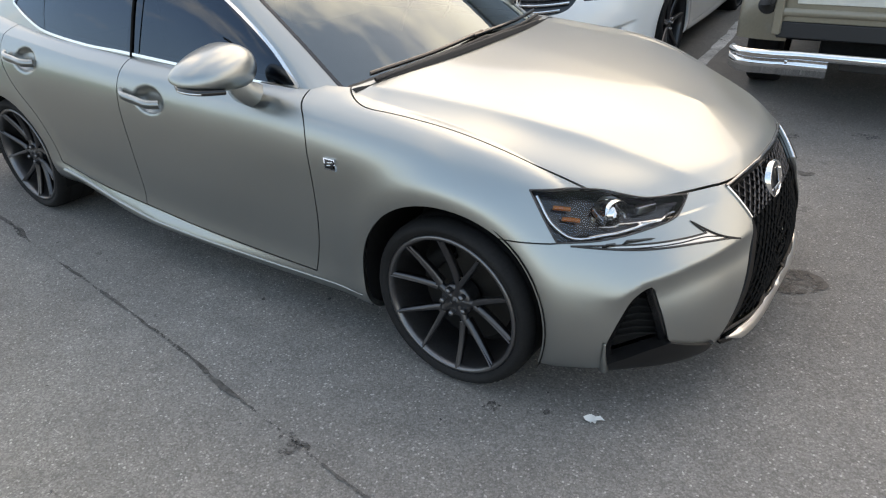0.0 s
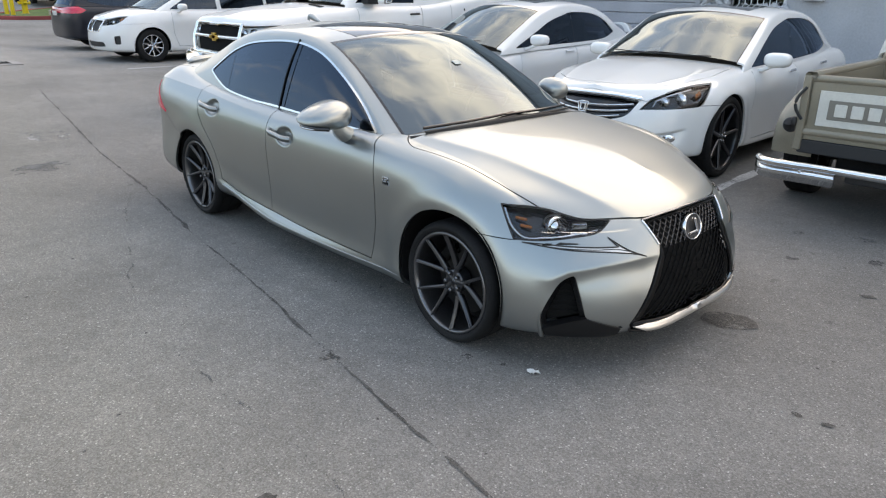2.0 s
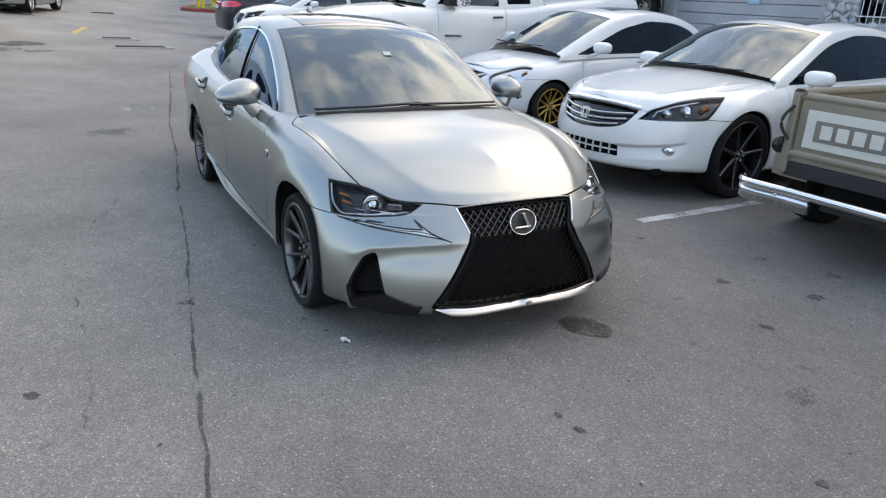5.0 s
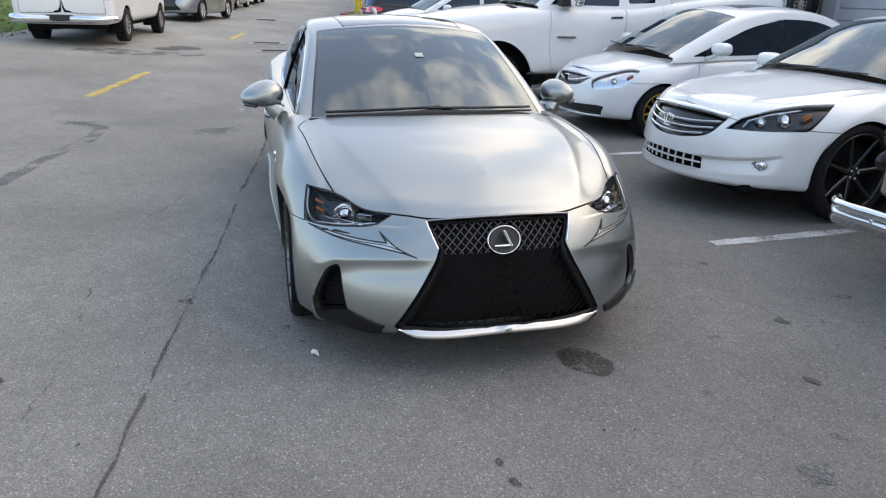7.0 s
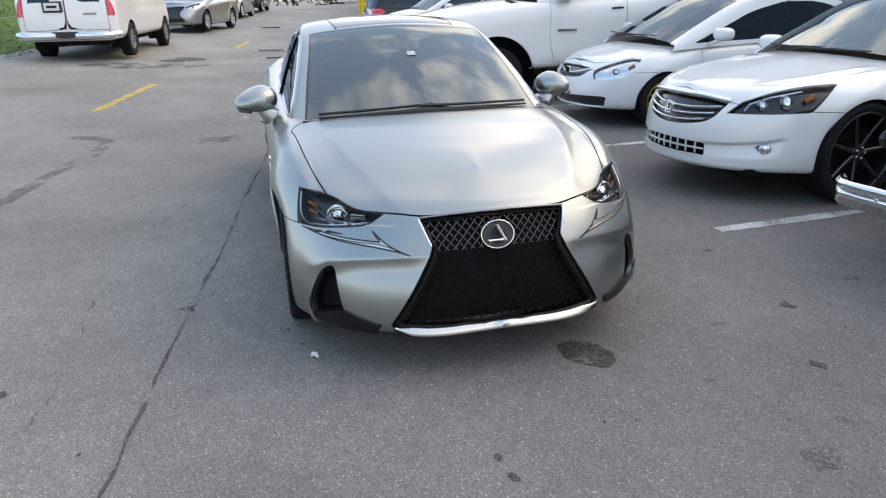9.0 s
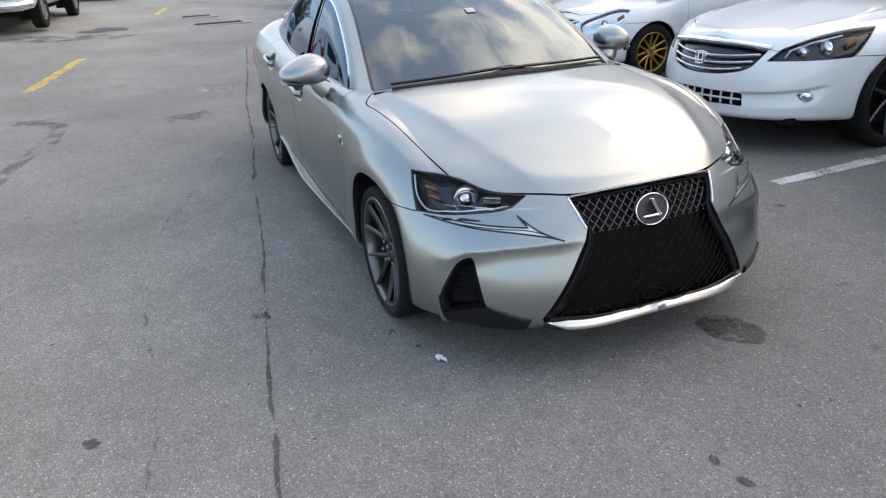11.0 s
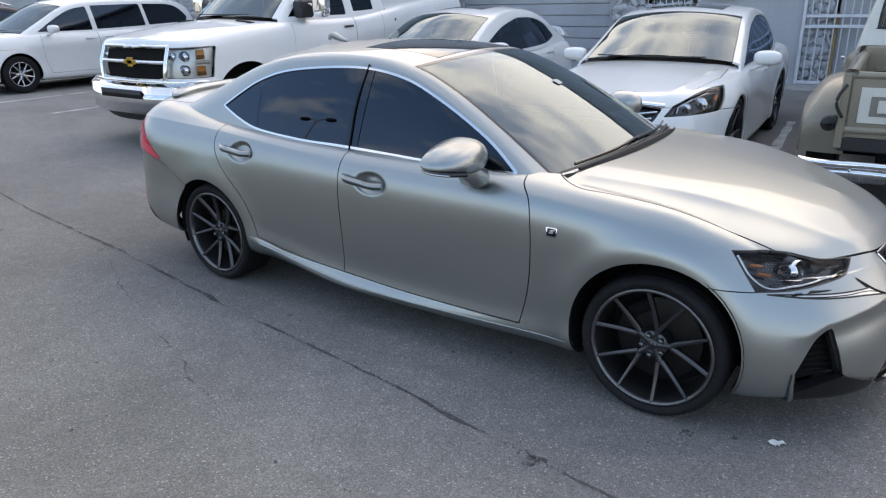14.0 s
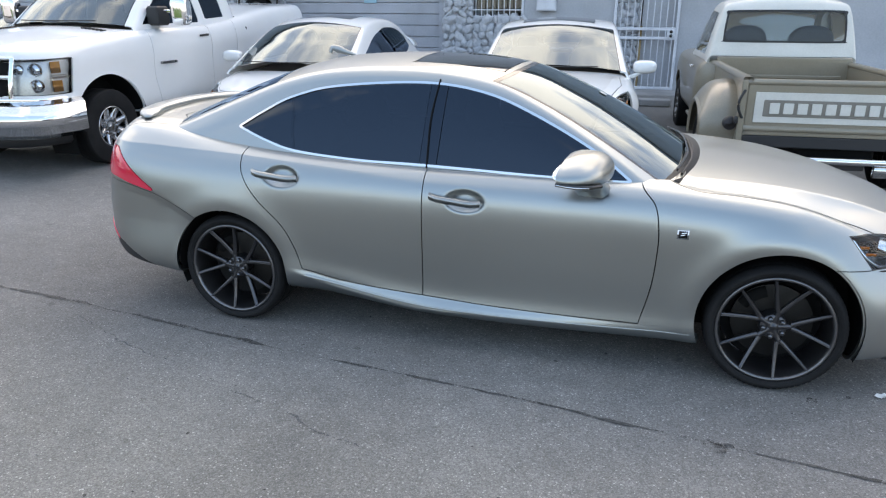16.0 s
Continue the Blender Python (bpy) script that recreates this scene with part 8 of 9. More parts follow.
mark("tyre_smudge", ragged(-4.45, -3.05, 0.10, 0.26, -15, 30, 0.3, 12), M_SMUDGE, "dark smudge on the asphalt")
mark("tyre_smudge", ragged(-3.75, -1.38, 0.16, 0.28, 20, 30, 0.3, 13), M_SMUDGE, "dark smudge on the asphalt")
mark("repair_patch", ragged(-5.35, -0.95, 0.35, 0.22, 10, 30, 0.25, 15), M_PALE, "pale worn patch on the asphalt")
mark("repair_patch", ragged(-11.6, -3.3, 0.5, 1.1, 8, 40, 0.2, 16), M_SMUDGE, "dark repair patch on the asphalt")
mark("manhole_cover", ragged(-13.0, -2.40, 0.36, 0.36, 0, 36, 0.0, 17, 0.006), M_IRON, "round iron manhole cover in the lane")
mark("manhole_cover", ragged(-12.55, -2.75, 0.28, 0.28, 0, 36, 0.0, 18, 0.006), M_IRON, "small round iron cover in the lane")
for x in (0.86, -1.90, -4.62, -7.0, -9.42, -11.3, -15.6, -18.0 + 1.3):
    mark("parking_line", ribbon([(x + 0.02, 2.05), (x - 0.06, 3.6), (x - 0.28, 6.6)], 0.10, 90, 0.12, 0.002, 30 + int(-x * 3), 0.004, False), M_LINE, "worn white parking line")
mark("lane_line", ribbon([(-6.45, -3.30), (-9.05, -2.77)], 0.15, 60, 0.10, 0.004, 41, 0.004, False), M_YELLOW, "worn yellow lane dash")
mark("lane_line", ribbon([(-15.85, -1.47), (-17.96, -1.07)], 0.15, 60, 0.10, 0.004, 42, 0.004, False), M_YELLOW, "worn yellow lane dash")
paper = ragged(0, 0, 0.024, 0.017, 20, 14, 0.35, 50, 0.0)
paper[0][:, 2] = np.random.RandomState(5).uniform(0.004, 0.022, len(paper[0]))
tagged(part("paper_scrap", move(paper, 1.90, -0.812, 0.0), M_PAPER, flat=True), "crumpled white paper scrap on the asphalt", "litter")

# drains: concrete collar, iron frame, bars
def drain(x, y, turn, lx, ly, collar=True):
    z = float(lie(x, y))
    d = thing("storm_drain", pose(x, y, z, 0, 0, turn), "iron storm drain grate in a concrete collar", "drain")
    if collar:
        part("collar", block(-lx / 2 - 0.18, lx / 2 + 0.18, -ly / 2 - 0.16, ly / 2 + 0.16, -0.05, 0.012, 0.006), M_CONCRETE, d)
    # solid near-black slab in place of the shaded hollow under the bars
    part("well", block(-lx / 2, lx / 2, -ly / 2, ly / 2, -0.03, 0.015, 0.002), M_CAVITY, d)
    for k in range(int(ly / 0.075)):
        yy = -ly / 2 + 0.0375 + k * 0.075
        part("grate_bar", block(-lx / 2, lx / 2, yy - 0.009, yy + 0.009, 0.0, 0.028, 0.004), M_IRON, d)
    return d


drain(-13.2, -0.15, 0, 0.42, 1.05)
drain(-15.05, -0.50, 0, 0.40, 0.66)
drain(-24.2, -0.25, 0, 0.40, 0.70, False)

# ---- the building ----
M_WALL = mat("pale_grey_painted_wall", (0.43, 0.44, 0.46), 0.8, grain=0.06, stain=0.10, scale=30, bump=0.002)
M_SHUTTER = mat("grey_roller_shutter_paint", (0.40, 0.41, 0.44), 0.6, grain=0.05, stain=0.14, scale=30)
M_STONE = mat("painted_rough_stone", (0.50, 0.51, 0.53), 0.85, grain=0.14, stain=0.18, scale=60, bump=0.008)
M_BARS = mat("white_painted_iron", (0.62, 0.63, 0.66), 0.5, grain=0.06, stain=0.12, scale=60)
M_NOTICE = mat("faded_blue_notice", (0.30, 0.52, 0.62), 0.6, stain=0.15, scale=40)
M_ROOMDARK = mat("dim_room_wall", (0.10, 0.09, 0.08), 0.9, stain=0.2)
M_WOOD = mat("bare_wood", (0.35, 0.24, 0.11), 0.7, grain=0.2, stain=0.2, scale=40)
WY, WZ, WTOP = 9.80, 0.20, 5.4
walk_slab = part("walkway", block(-30, 9, 9.0, 9.85, 0.0, WZ + 0.02, 0.02), M_CONCRETE)
tagged(walk_slab, "raised concrete walkway along the wall", "pavement", kind="structure")


def wall_run(x0, x1, z0=0.0, z1=WTOP, y=WY):
    return tagged(part("wall_north", block(x0, x1, y, y + 0.25, z0, z1, 0.004), M_WALL), "pale grey painted building wall", "wall", kind="structure")


openings = [(-25.2, -22.4, 0.22, 3.2), (-20.2, -17.2, 0.22, 3.2), (-14.4, -10.6, 0.22, 3.2), (-6.75, -3.30, 0.22, 3.2), (0.0, 1.15, 0.22, 2.45)]
small = [(-15.9, -15.2, 1.80, 2.7), (-2.65, -1.72, 1.48, 2.5)]
edges = sorted(openings + small)
x = -30.0
for x0, x1, z0, z1 in edges:
    wall_run(x, x0)
    wall_run(x0, x1, z1, WTOP)
    if z0 > 0.5:
        wall_run(x0, x1, 0.0, z0)
    x = x1
wall_run(x, 12.0)
tagged(part("roof", block(-30.2, 12.2, WY - 0.35, WY + 12, WTOP, WTOP + 0.25, 0.02), M_WALL), "flat roof slab of the building", "roof", kind="structure")
tagged(part("wall_inner", block(-30, 12, WY + 4.0, WY + 4.2, 0, WTOP, 0.01), M_ROOMDARK), "dim inner wall of the workshop", "wall", kind="structure")


def roller_door(x0, x1, z1, k):
    d = tagged(part("door_%d" % k, block(x0, x1, WY + 0.10, WY + 0.14, WZ + 0.02, z1, 0.003), M_SHUTTER), "closed grey roller shutter door", "door", kind="structure")
    z = WZ + 0.05
    while z < min(z1, 2.9):
        part("slat", block(x0 + 0.01, x1 - 0.01, WY + 0.065, WY + 0.10, z, z + 0.205, 0.012), M_SHUTTER, d)
        z += 0.215
    for xx in (x0, x1):
        part("guide_rail", block(xx - 0.05, xx + 0.05, WY - 0.03, WY + 0.06, WZ, z1, 0.006), M_SHUTTER, d)


for k, (x0, x1, z0, z1) in enumerate(openings[:4]):
    roller_door(x0, x1, z1, k + 1)
nt_ = tagged(part("notice_board", block(-4.95, -4.68, WY + 0.045, WY + 0.062, 1.74, 2.2, 0.004), M_NOTICE), "faded pale blue notice on the shutter", "notice")
for k in range(3):
    part("notice_bar", block(-4.91, -4.72, WY + 0.040, WY + 0.046, 1.80 + 0.10 * k, 1.83 + 0.10 * k, 0.001), M_BARS, nt_)
tagged(part("notice_board", block(-9.15, -8.85, WY - 0.02, WY - 0.003, 1.86, 2.3, 0.004), M_NOTICE), "faded pale blue notice on the wall", "notice")


# stone facing: uneven stones set on the piers
def stones(name, x0, x1, z0, z1, seed, parent_label):
    host = tagged(part(name, block(x0, x1, WY - 0.05, WY - 0.002, z0, z1, 0.004), M_STONE), parent_label, "wall", kind="structure")
    rnd = np.random.RandomState(seed)
    kinds = []
    for k in range(5):
        e = ellipsoid(0.5, 0.5, 0.5, rnd.uniform(2.2, 3.4), 12, 8)
        e[0][:, :3] *= 1 + 0.2 * rnd.normal(size=(len(e[0]), 1))
        o = part("stone", e, M_STONE, flat=True)
        kinds.append(o.data)
        bpy.data.objects.remove(o)
    z = z0
    while z < z1 - 0.04:
        h = rnd.uniform(0.08, 0.17)
        x = x0
        while x < x1 - 0.03:
            w = min(rnd.uniform(0.08, 0.26), x1 - x)
            o = part("stone", kinds[rnd.randint(5)], None, host)
            o.matrix_local = Matrix.LocRotScale((x + w / 2, WY - 0.055, min(z + h / 2, z1)), Euler((0, rnd.uniform(-0.9, 0.9), 0)), (w * rnd.uniform(0.9, 1.3), rnd.uniform(0.08, 0.15), h * rnd.uniform(0.9, 1.5)))
            x += w
        z += h
    return host


stones("stone_facing_1", -3.25, -2.65, WZ, 2.3, 1, "rough painted stone facing on a pier")
stones("stone_facing_2", -2.65, -1.60, WZ, 1.46, 2, "rough painted stone facing under the window")
stones("stone_facing_3", -10.4, -9.6, WZ + 0.6, 2.4, 3, "rough painted stone facing on a pier")
stones("stone_facing_4", -17.0, -16.0, WZ + 0.9, 2.5, 4, "rough painted stone facing on a pier")
stones("stone_facing_5", -8.3, -7.2, 1.2, 2.3, 5, "rough painted stone facing on a pier")


def barred_window(x0, x1, z0, z1, k):
    w = tagged(part("window_%d" % k, block(x0, x1, WY + 0.10, WY + 0.11, z0, z1, 0.001), M_CLEARISH), "window behind white iron bars", "window", kind="structure")
    for a, b, c, d in ((x0 - 0.05, x1 + 0.05, z0 - 0.06, z0), (x0 - 0.05, x1 + 0.05, z1, z1 + 0.06), (x0 - 0.05, x0, z0, z1), (x1, x1 + 0.05, z0, z1)):
        part("window_frame", block(a, b, WY - 0.04, WY + 0.12, c, d, 0.006), M_BARS, w)
    for i in range(int((x1 - x0) / 0.11)):
        xx = x0 + 0.055 + 0.11 * i
        part("bar", block(xx - 0.007, xx + 0.007, WY - 0.075, WY - 0.06, z0 - 0.04, z1 + 0.04, 0.003), M_BARS, w)
    for zz in (z0 + 0.02, z0 + 0.14, z0 + 0.7):
        part("cross_bar", block(x0 - 0.03, x1 + 0.03, WY - 0.085, WY - 0.07, zz - 0.01, zz + 0.01, 0.003), M_BARS, w)
    part("curtain", block(x0 + 0.30, x0 + 0.52, WY + 0.2, WY + 0.22, z0, z1, 0.01), M_WOOD, w)
    return w


barred_window(-2.65, -1.72, 1.48, 2.5, 1)
barred_window(-15.9, -15.2, 1.80, 2.7, 2)
mb = tagged(part("meter_box", block(-1.42, -1.06, WY - 0.14, WY - 0.003, 1.60, 2.1, 0.012), M_BARS), "white metal meter box on the wall", "meter box")
part("box_lid", block(-1.40, -1.08, WY - 0.155, WY - 0.14, 1.62, 2.08, 0.006), M_BARS, mb)
tagged(part("conduit", sweep([(-0.85, WY - 0.025, WZ + 0.02), (-0.85, WY - 0.025, 2.6)], 0.04, 0.04), M_BARS), "white conduit pipe fixed to the wall", "pipe")
# iron gate over a recessed doorway
dr = tagged(part("door_6", block(0.50, 1.13, WY + 0.16, WY + 0.20, WZ + 0.02, 2.40, 0.004), M_WALL), "plain pale grey door behind the gate", "door", kind="structure")
stones("stone_facing_6", 0.02, 0.46, WZ + 0.02, 2.3, 7, "rough painted stone beside the doorway").location.y = 0.14
tagged(part("timber_batten", block(0.46, 0.52, WY + 0.02, WY + 0.10, WZ + 0.02, 1.35, 0.004), M_WOOD), "bare timber batten beside the door", "batten")
gate = thing("iron_gate", pose(0.0, WY, WZ + 0.02), "white barred iron security gate, closed", "gate")
for a, b in ((0.0, 0.05), (1.10, 1.15)):
    part("stile", block(a, b, -0.06, -0.02, 0.0, 2.2, 0.006), M_BARS, gate)
for z in (0.03, 0.92, 1.08, 2.17):
    part("gate_rail", block(0.05, 1.10, -0.06, -0.02, z - 0.025, z + 0.025, 0.006), M_BARS, gate)
for i in range(9):
    xx = 0.13 + 0.115 * i
    part("gate_bar", block(xx - 0.008, xx + 0.008, -0.052, -0.030, 0.05, 2.15, 0.003), M_BARS, gate)
part("lock_plate", block(0.96, 1.10, -0.075, -0.062, 0.93, 1.07, 0.006), M_BARS, gate)
for z in (0.965, 1.035):
    part("lock_cylinder", move(lathe([(0, 0.012), (0.025, 0.012), (0.028, 0.0), (0.028, -0.02)], 16, "y"), 1.03, -0.09, z, rz=180), M_IRON, gate)
tagged(part("wheel_stop", block(0.55, 1.10, 7.9, 8.06, float(lie(0.8, 8.0)) - 0.01, float(lie(0.8, 8.0)) + 0.12, 0.03), M_CONCRETE), "pale concrete wheel stop on the asphalt", "wheel stop")
# rack with spare wheels beside the shutter
rack = thing("tyre_rack", pose(-7.05, 9.35, WZ + 0.02), "black metal rack with spare wheels by the wall", "rack")
for xx in (-0.45, 0.42):
    part("rack_post", block(xx - 0.015, xx + 0.015, -0.02, 0.02, 0.0, 2.1, 0.004), M_IRON, rack)
for z in (0.5, 1.05, 1.62):
    part("rack_shelf", block(-0.45, 0.42, -0.18, 0.18, z - 0.012, z + 0.012, 0.004), M_IRON, rack)
for z in (0.82, 1.37, 1.93):
    w_ = part("spare_wheel", W_STEEL["rim"], None, rack)
    w_.matrix_local = pose(0, -0.10, z, 0, 0, 180) @ Matrix.Scale(0.82, 4)
    for n_, key in (("tyre", "tyre"), ("hub", "hub"), ("wheel_backing", "back")):
        part(n_, W_STEEL[key], None, w_)
    for i in range(10):
        o = part("spoke", W_STEEL["spokes"][0], None, w_)
        o.matrix_local = pose(0, 0, 0, 0, 36 * i, 0)

# ---- island with hydrant, bollards, grass ----
M_GRASS = mat("mown_grass", (0.085, 0.15, 0.035), 0.9, grain=0.35, stain=0.3, scale=60, bump=0.02)
M_BLADE = mat("grass_blade", (0.10, 0.19, 0.045), 0.7, grain=0.2, stain=0.3, scale=5)
M_BARK = mat("grey_bark", (0.10, 0.085, 0.07), 0.9, grain=0.3, stain=0.2, scale=30, bump=0.02)


def grass_patch(name, outline, n, seed, label, rise=None):
    """Blades over an area, as one object."""
    rnd = np.random.RandomState(seed)
    o = np.asarray(outline, float)
    lo, hi = o.min(0), o.max(0)
    p = rnd.uniform(lo, hi, (n * 3, 2))
    p = p[poly_dist(p, o) < -0.05][:n]
    z = lie(p[:, 0], p[:, 1]) + (rise(p) if rise else 0.0)
    a, h, w = rnd.uniform(0, 6.28, len(p)), rnd.uniform(0.03, 0.075, len(p)), rnd.uniform(0.004, 0.012, len(p))
    lean = rnd.normal(0, 0.025, (len(p), 2))
    d = np.stack([np.cos(a), np.sin(a)], 1) * w[:, None]
    A = np.concatenate([p - d, z[:, None]], 1)
    B = np.concatenate([p + d, z[:, None]], 1)
    C = np.concatenate([p + lean, (z + h)[:, None]], 1)
    V = np.stack([A, B, C], 1).reshape(-1, 3)
    N = np.repeat(np.concatenate([lean * 4, np.ones((len(p), 1))], 1), 3, 0)
    V = np.concatenate([V, N, np.zeros((len(V), 2))], 1)
    T = np.arange(len(V)).reshape(-1, 3)
    tagged(part(name, (V, T), M_BLADE), label, "grass", kind="stuff")


isl = rounded([(-31.8, 3.55), (-30.5, 3.85), (-29.4, 4.65), (-28.9, 5.9), (-28.8, 8.9), (-30.9, 9.9), (-34.4, 9.9), (-36.0, 7.9), (-35.2, 5.5), (-33.5, 4.1)], 5)
ring_o = np.concatenate([isl, isl[:1]])
kz = lie(ring_o[:, 0], ring_o[:, 1])
inner_ring = ring_o + (np.array([-32.4, 6.9]) - ring_o) / np.linalg.norm(np.array([-32.4, 6.9]) - ring_o, axis=1, keepdims=True) * 0.16
kerb_rows = np.stack([np.column_stack([ring_o, kz - 0.02]), np.column_stack([ring_o, kz + 0.13]), np.column_stack([ring_o * 0.85 + inner_ring * 0.15, kz + 0.15]), np.column_stack([inner_ring, kz + 0.15]), np.column_stack([inner_ring, kz + 0.05])], 1)
tagged(part("kerb", grid_mesh(kerb_rows), M_KERB), "faded red painted kerb round the island", "kerb", kind="structure")
n_i = len(isl)
c_i = np.array([-32.4, 6.9])
P_i = np.concatenate([[[*c_i, float(lie(*c_i)) + 0.16]], np.column_stack([inner_ring[:-1], kz[:-1] + 0.12])])
tagged(part("island_lawn", (np.concatenate([P_i, np.tile([0, 0, 1.0, 0, 0], (n_i + 1, 1))], 1), np.array([(0, 1 + i, 1 + (i + 1) % n_i) for i in range(n_i)])), M_GRASS), "short green lawn on the kerbed island", "lawn", kind="structure")
grass_patch("grass", isl, 2500, 3, "short green grass on the island", lambda p: 0.12)
for x, y in ((-32.1, 4.42), (-31.3, 4.48)):
    b = thing("bollard", pose(x, y, float(lie(x, y)) + 0.10), "yellow painted steel bollard on the island", "bollard", "bollards by the hydrant")
    part("post", lathe([(0.085, 0.0), (0.085, 0.98), (0.078, 1.03), (0.05, 1.06), (0.0, 1.07)], 24, "z"), M_BOLLARD, b)
    part("base", lathe([(0.16, 0.0), (0.16, 0.05), (0.09, 0.06)], 24, "z"), M_CONCRETE, b)
hx, hy = -32.6, 5.25
hyd = thing("fire_hydrant", pose(hx, hy, float(lie(hx, hy)) + 0.12), "yellow painted cast iron fire hydrant", "hydrant")
part("barrel", lathe([(0.17, 0.0), (0.17, 0.05), (0.12, 0.07), (0.12, 0.55), (0.16, 0.57), (0.16, 0.62), (0.13, 0.64)], 24, "z"), M_BOLLARD, hyd)
part("bonnet", lathe([(0.14, 0.64), (0.14, 0.70), (0.11, 0.80), (0.05, 0.86), (0.04, 0.93), (0.0, 0.93)], 24, "z"), M_BOLLARD, hyd)
for rz, ln, rad in ((90, 0.24, 0.065), (-90, 0.24, 0.065), (0, 0.28, 0.085)):
    part("outlet", move(lathe([(rad * 0.8, 0.05), (rad * 0.8, ln - 0.07), (rad, ln - 0.07), (rad, ln), (0.0, ln)], 18, "x"), 0, 0, 0.47, rz=rz), M_BOLLARD, hyd)

# grass bank with wire fence on the other side of the lane
def bank_rise(p):
    edge = np.interp(p[..., 0], [-60, -30, -20, -15.2, -12.5, -6], [-6.0, -5.0, -5.35, -6.05, -6.5, -7.6])
    return np.clip((edge - p[..., 1]) * 0.30, 0, 1.0)
bx, by = np.linspace(-34, -9.8, 60), np.linspace(0, 1, 26)
e_y = np.interp(bx, [-60, -30, -20, -15.2, -12.5, -6], [-6.0, -5.0, -5.35, -6.05, -6.5, -7.6])
BY = e_y[:, None] - 5.0 * by[None] ** 1.4
BX = bx[:, None] + 0 * BY
BP = np.stack([BX, BY], 2)
BZ = lie(BX, BY) + bank_rise(BP) + 0.01 + 0.03 * np.random.RandomState(8).normal(size=BX.shape)
tagged(part("grass_bank", grid_mesh(np.stack([BX, BY, BZ], 2)), M_GRASS), "green grass bank beside the lane", "lawn", kind="structure")
grass_patch("grass", [(-10.0, -6.9), (-12.5, -6.5), (-15.2, -6.05), (-20.0, -5.35), (-22.0, -9.0), (-10.0, -10.5)], 14000, 4, "rough green grass on the bank", lambda p: bank_rise(p))
fence = thing("wire_fence", pose(0, 0, 0), "grey chain link fence on the grass bank", "fence")
M_ZINC = mat("galvanised_wire", (0.35, 0.36, 0.37), 0.45, 0.9, grain=0.1)
for k in range(6):
    xx = -9.0 - 2.6 * k
    yy = float(np.interp(xx, [-60, -30, -20, -15.2, -12.5, -6], [-6.0, -5.0, -5.35, -6.05, -6.5, -7.6])) - 0.5
    zz = float(lie(xx, yy)) + 0.1
    part("post", move(lathe([(0.03, 0.0), (0.03, 2.0), (0.0, 2.03)], 10, "z"), xx, yy, zz), M_ZINC, fence)
for h in (0.1, 0.6, 1.1, 1.6, 1.95):
    xs = np.linspace(-9.0, -22.0, 30)
    ys = np.interp(xs, [-60, -30, -20, -15.2, -12.5, -6][::1], [-6.0, -5.0, -5.35, -6.05, -6.5, -7.6]) - 0.5
    part("wire", sweep(np.stack([xs, ys, lie(xs, ys) + 0.1 + h], 1), 0.006, 0.006), M_ZINC, fence)
# dry leaves along the edge
lv = []
for k in range(260):
    xx = rnd.uniform(-16.5, -9.0)
    yy = float(np.interp(xx, [-20, -15.2, -12.5, -6], [-5.35, -6.05, -6.5, -7.6])) + rnd.uniform(-0.1, 0.45) ** 1
    lv.append(move(ragged(0, 0, rnd.uniform(0.02, 0.06), rnd.uniform(0.015, 0.03), 0, 6, 0.2, 900 + k, 0.0), xx, yy, float(lie(xx, yy)) + 0.012, rx=rnd.uniform(-25, 25), ry=rnd.uniform(-25, 25), rz=rnd.uniform(0, 360)))
tagged(part("dry_leaves", join(*lv), mat("dry_brown_leaf", (0.12, 0.075, 0.04), 0.8, stain=0.3, scale=5)), "dry brown leaves along the asphalt edge", "leaves", kind="stuff")

# ---- trees ----
M_LEAF = mat("dark_green_leaf", (0.045, 0.085, 0.022), 0.55, stain=0.4, scale=12)
M_LEAF2 = mat("grey_green_leaf", (0.10, 0.12, 0.07), 0.6, stain=0.4, scale=12)


def leaves(centres, radii, n, size, seed):
    rnd = np.random.RandomState(seed)
    k = rnd.randint(len(centres), size=n)
    d = rnd.normal(size=(n, 3))
    d /= np.linalg.norm(d, axis=1, keepdims=True)
    r = rnd.uniform(0.25, 1.0, n) ** 0.5
    p = np.asarray(centres)[k] + d * (r * np.asarray(radii)[k])[:, None]
    a, b = rnd.normal(size=(n, 3)), rnd.normal(size=(n, 3))
    a /= np.linalg.norm(a, axis=1, keepdims=True)
    b = np.cross(a, b)
    b /= np.linalg.norm(b, axis=1, keepdims=True)
    s = rnd.uniform(0.6, 1.3, n)[:, None] * size
    Q = np.stack([p - a * s, p + b * s * 0.45, p + a * s, p - b * s * 0.45], 1).reshape(-1, 3)
    nn = np.cross(a, b)
    V = np.concatenate([Q, np.repeat(nn, 4, 0), np.zeros((4 * n, 2))], 1)
    i = np.arange(n)[:, None] * 4
    return V, np.concatenate([i + [0, 1, 2], i + [0, 2, 3]])


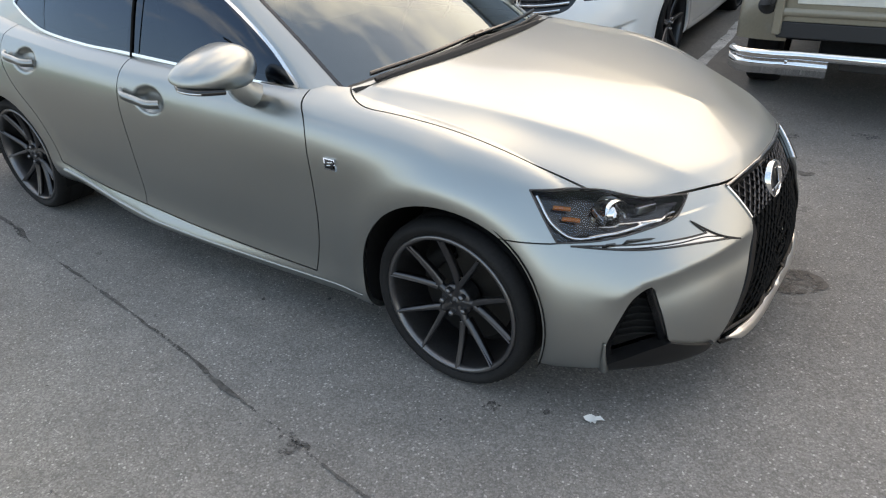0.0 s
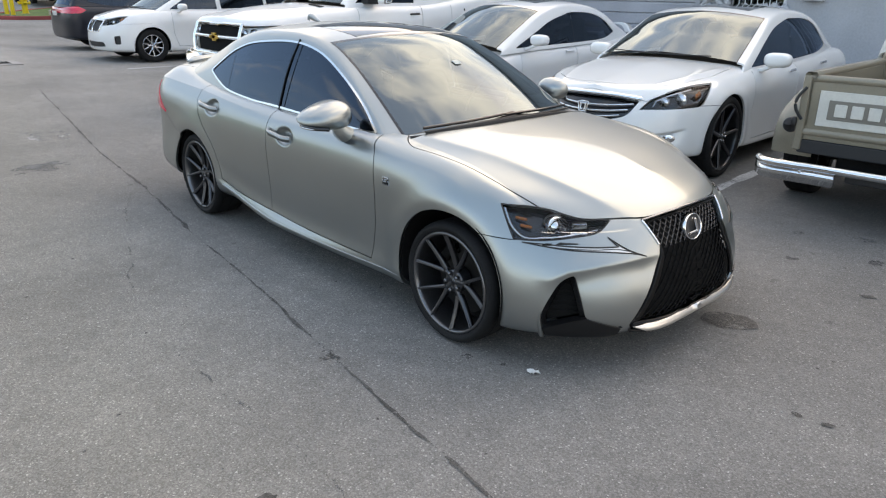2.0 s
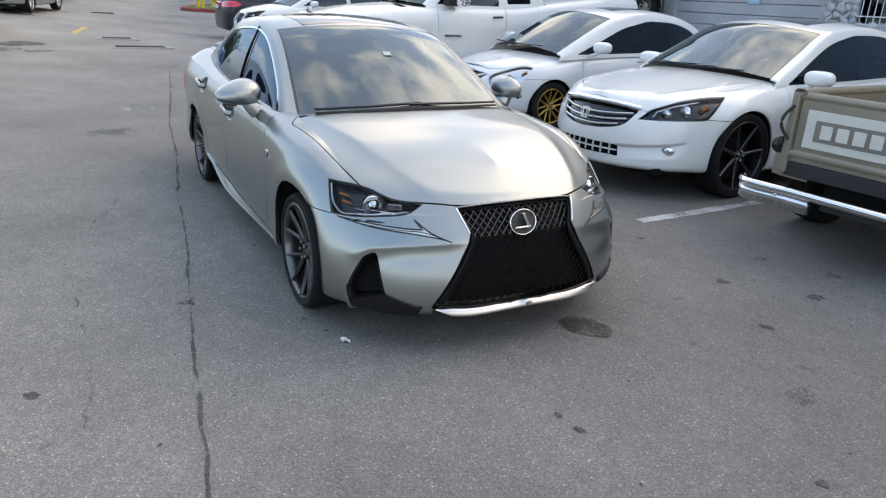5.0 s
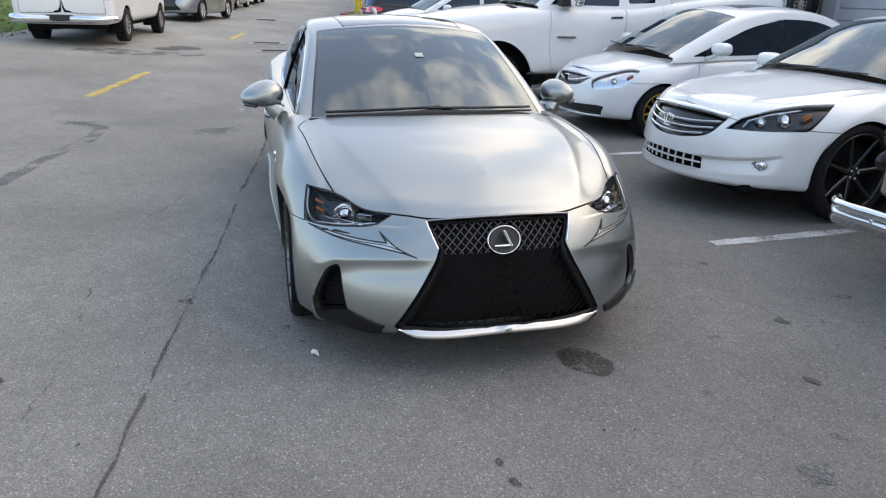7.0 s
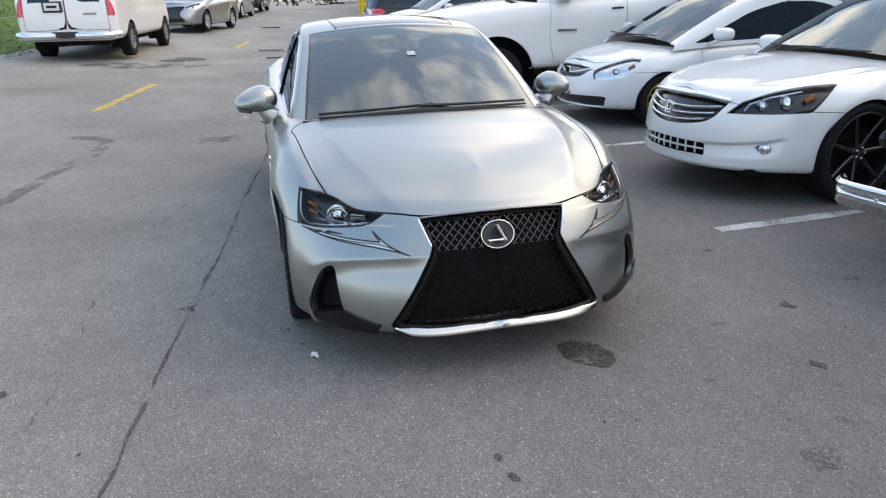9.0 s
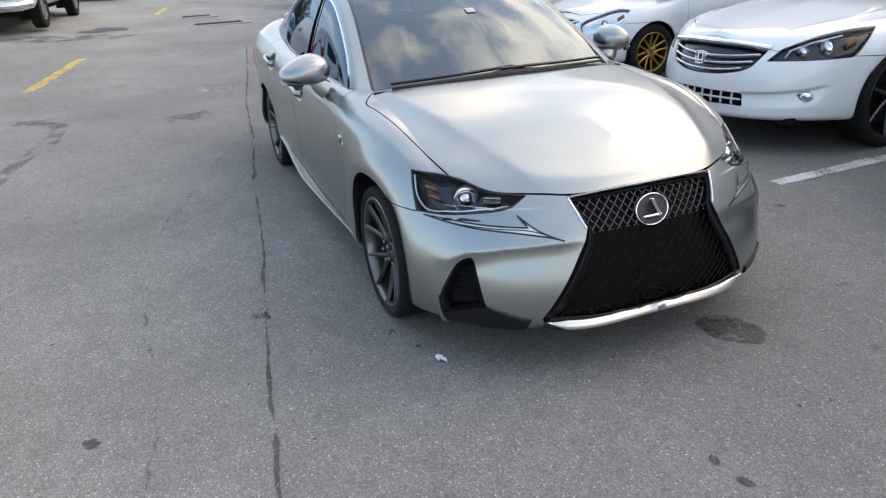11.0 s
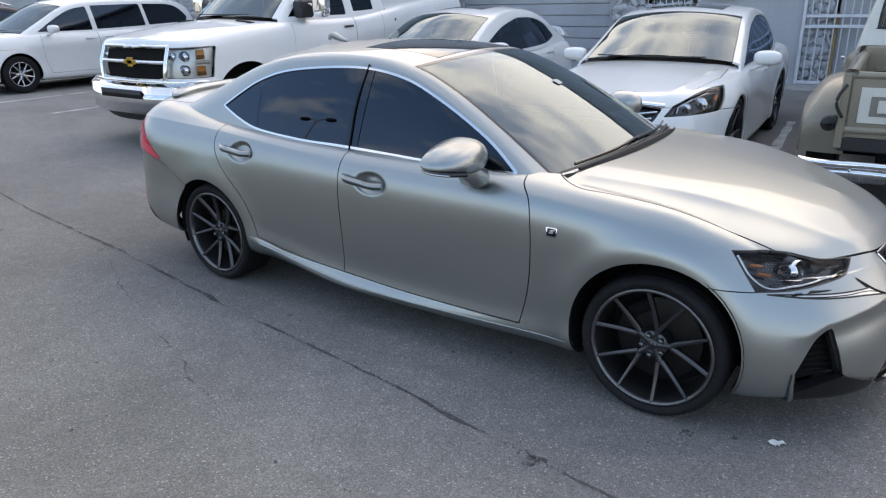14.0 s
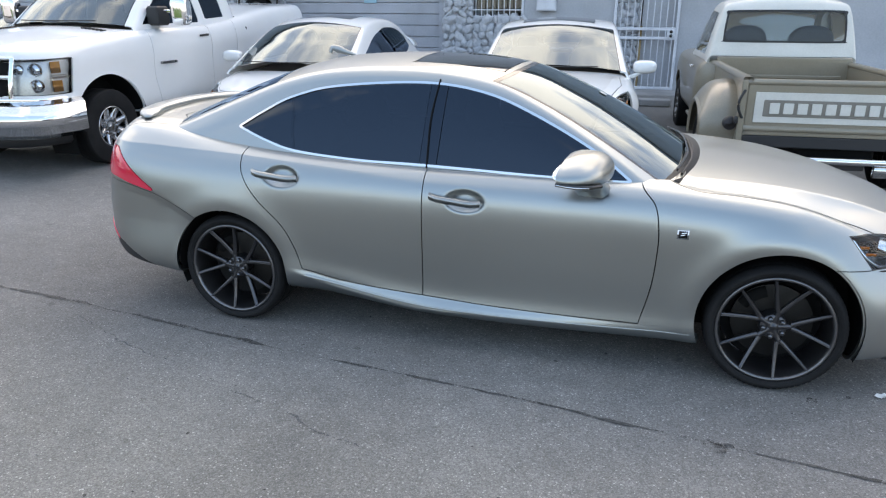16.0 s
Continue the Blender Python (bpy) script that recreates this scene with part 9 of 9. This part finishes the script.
def tree(x, y, height, spread, trunk, clumps, n, size, m, label, seed, low=0.35):
    rnd = np.random.RandomState(seed)
    z = float(lie(x, y))
    t = thing("tree", pose(x, y, z - 0.05), label, "tree")
    tips = []
    limbs = []
    top = height * low
    part("trunk", sweep(dense([(0, 0, 0), (0.06, 0.03, top * 0.5), (0.0, 0.1, top), (0.1, 0.05, height * 0.65)], 10), trunk, trunk, taper=np.linspace(1.25, 0.45, 10), up=(1, 0, 0)), M_BARK, t)
    for k in range(clumps):
        a = 6.28 * k / clumps + rnd.uniform(-0.4, 0.4)
        rr = spread * rnd.uniform(0.35, 0.95)
        zz = height * rnd.uniform(low + 0.12, 0.95)
        tip = np.array([rr * math.cos(a), rr * math.sin(a), zz])
        tips.append(tip)
        limbs.append(sweep(dense([(0, 0, top * 0.9), tip * 0.5 + (0, 0, top * 0.3), tip], 7), trunk * 0.4, trunk * 0.4, taper=np.linspace(1, 0.25, 7), up=(1, 0.1, 0)))
    part("limbs", join(*limbs), M_BARK, t)
    part("crown", leaves(tips, [spread * rnd.uniform(0.28, 0.5) for _ in tips], n, size, seed + 1), m, t)
    return t


tree(-60.5, 9.0, 6.4, 2.6, 0.34, 16, 6000, 0.11, M_LEAF, "dense dark green tree on the far lawn", 1, 0.22)
tree(-61.5, 12.0, 6.8, 2.6, 0.34, 14, 5000, 0.12, M_LEAF, "dark green tree on the far lawn", 2, 0.25)
tree(-31.0, 12.5, 6.5, 4.2, 0.35, 18, 7000, 0.13, M_LEAF2, "grey green spreading tree behind the parked cars", 3, 0.30)
tree(-39.0, 13.5, 7.0, 4.5, 0.35, 18, 6000, 0.14, M_LEAF2, "grey green spreading tree behind the parked cars", 4, 0.28)
tree(-62.0, -8.0, 7.0, 4.0, 0.35, 18, 5000, 0.16, M_LEAF, "leafy green tree beside the lane", 5, 0.25)
tree(-75.0, -2.0, 8.0, 5.0, 0.4, 18, 5000, 0.18, M_LEAF, "leafy green tree at the end of the lane", 6, 0.2)
lawn = grid_mesh(flat_rows(np.linspace(-80, -53.5, 20), np.linspace(6.4, 30, 14), 0.12))
tagged(part("far_lawn", lawn, M_GRASS), "green lawn beyond the crossing", "lawn", kind="structure")
tagged(part("far_kerb", block(-53.6, -53.35, 6.3, 30, 0.8, float(lie(-53.5, 8)) + 0.16, 0.03), M_CONCRETE), "pale concrete kerb of the far lawn", "kerb", kind="structure")
cs, rs = [], []
rnd = np.random.RandomState(21)
for k in range(90):
    a = radians(rnd.uniform(120, 215))
    d = rnd.uniform(105, 150)
    cs.append((d * math.cos(a), d * math.sin(a), 1.3 + rnd.uniform(0.5, 5.0)))
    rs.append(rnd.uniform(2.0, 4.5))
tagged(part("far_trees", leaves(cs, rs, 16000, 0.55, 22), M_LEAF), "far belt of dark green trees", "trees", kind="stuff")

cs, rs = [], []
for k in range(150):
    y = rnd.uniform(-16, 34)
    cs.append((-82.0 + rnd.uniform(-3, 3) - 0.25 * max(-y, 0), y, 1.4 + rnd.uniform(0.3, 6.0)))
    rs.append(rnd.uniform(0.9, 2.0))
tagged(part("far_hedge", leaves(cs, rs, 26000, 0.26, 23), M_LEAF), "tall dark green hedge beyond the lawn", "hedge", kind="stuff")

# lamp standard beyond the lane, mirrored in the side windows
lamp = thing("street_lamp", pose(-19.0, -16.5, float(lie(-19.0, -16.5)) + 1.1), "tall grey street lamp with two heads", "street lamp")
part("pole", lathe([(0.10, -1.15), (0.10, 0.3), (0.07, 0.5), (0.05, 6.6), (0.0, 6.65)], 14, "z"), M_ZINC, lamp)
for s in (1, -1):
    arm = part("arm", sweep(dense([(0, 0, 6.4), (0.3 * s, 0, 6.75), (0.7 * s, 0, 6.8)], 10), 0.05, 0.05), M_ZINC, lamp)
    part("lamp_head", move(ellipsoid(0.34, 0.20, 0.16, 2.6), 0.95 * s, 0, 6.75), M_MATTE, arm)
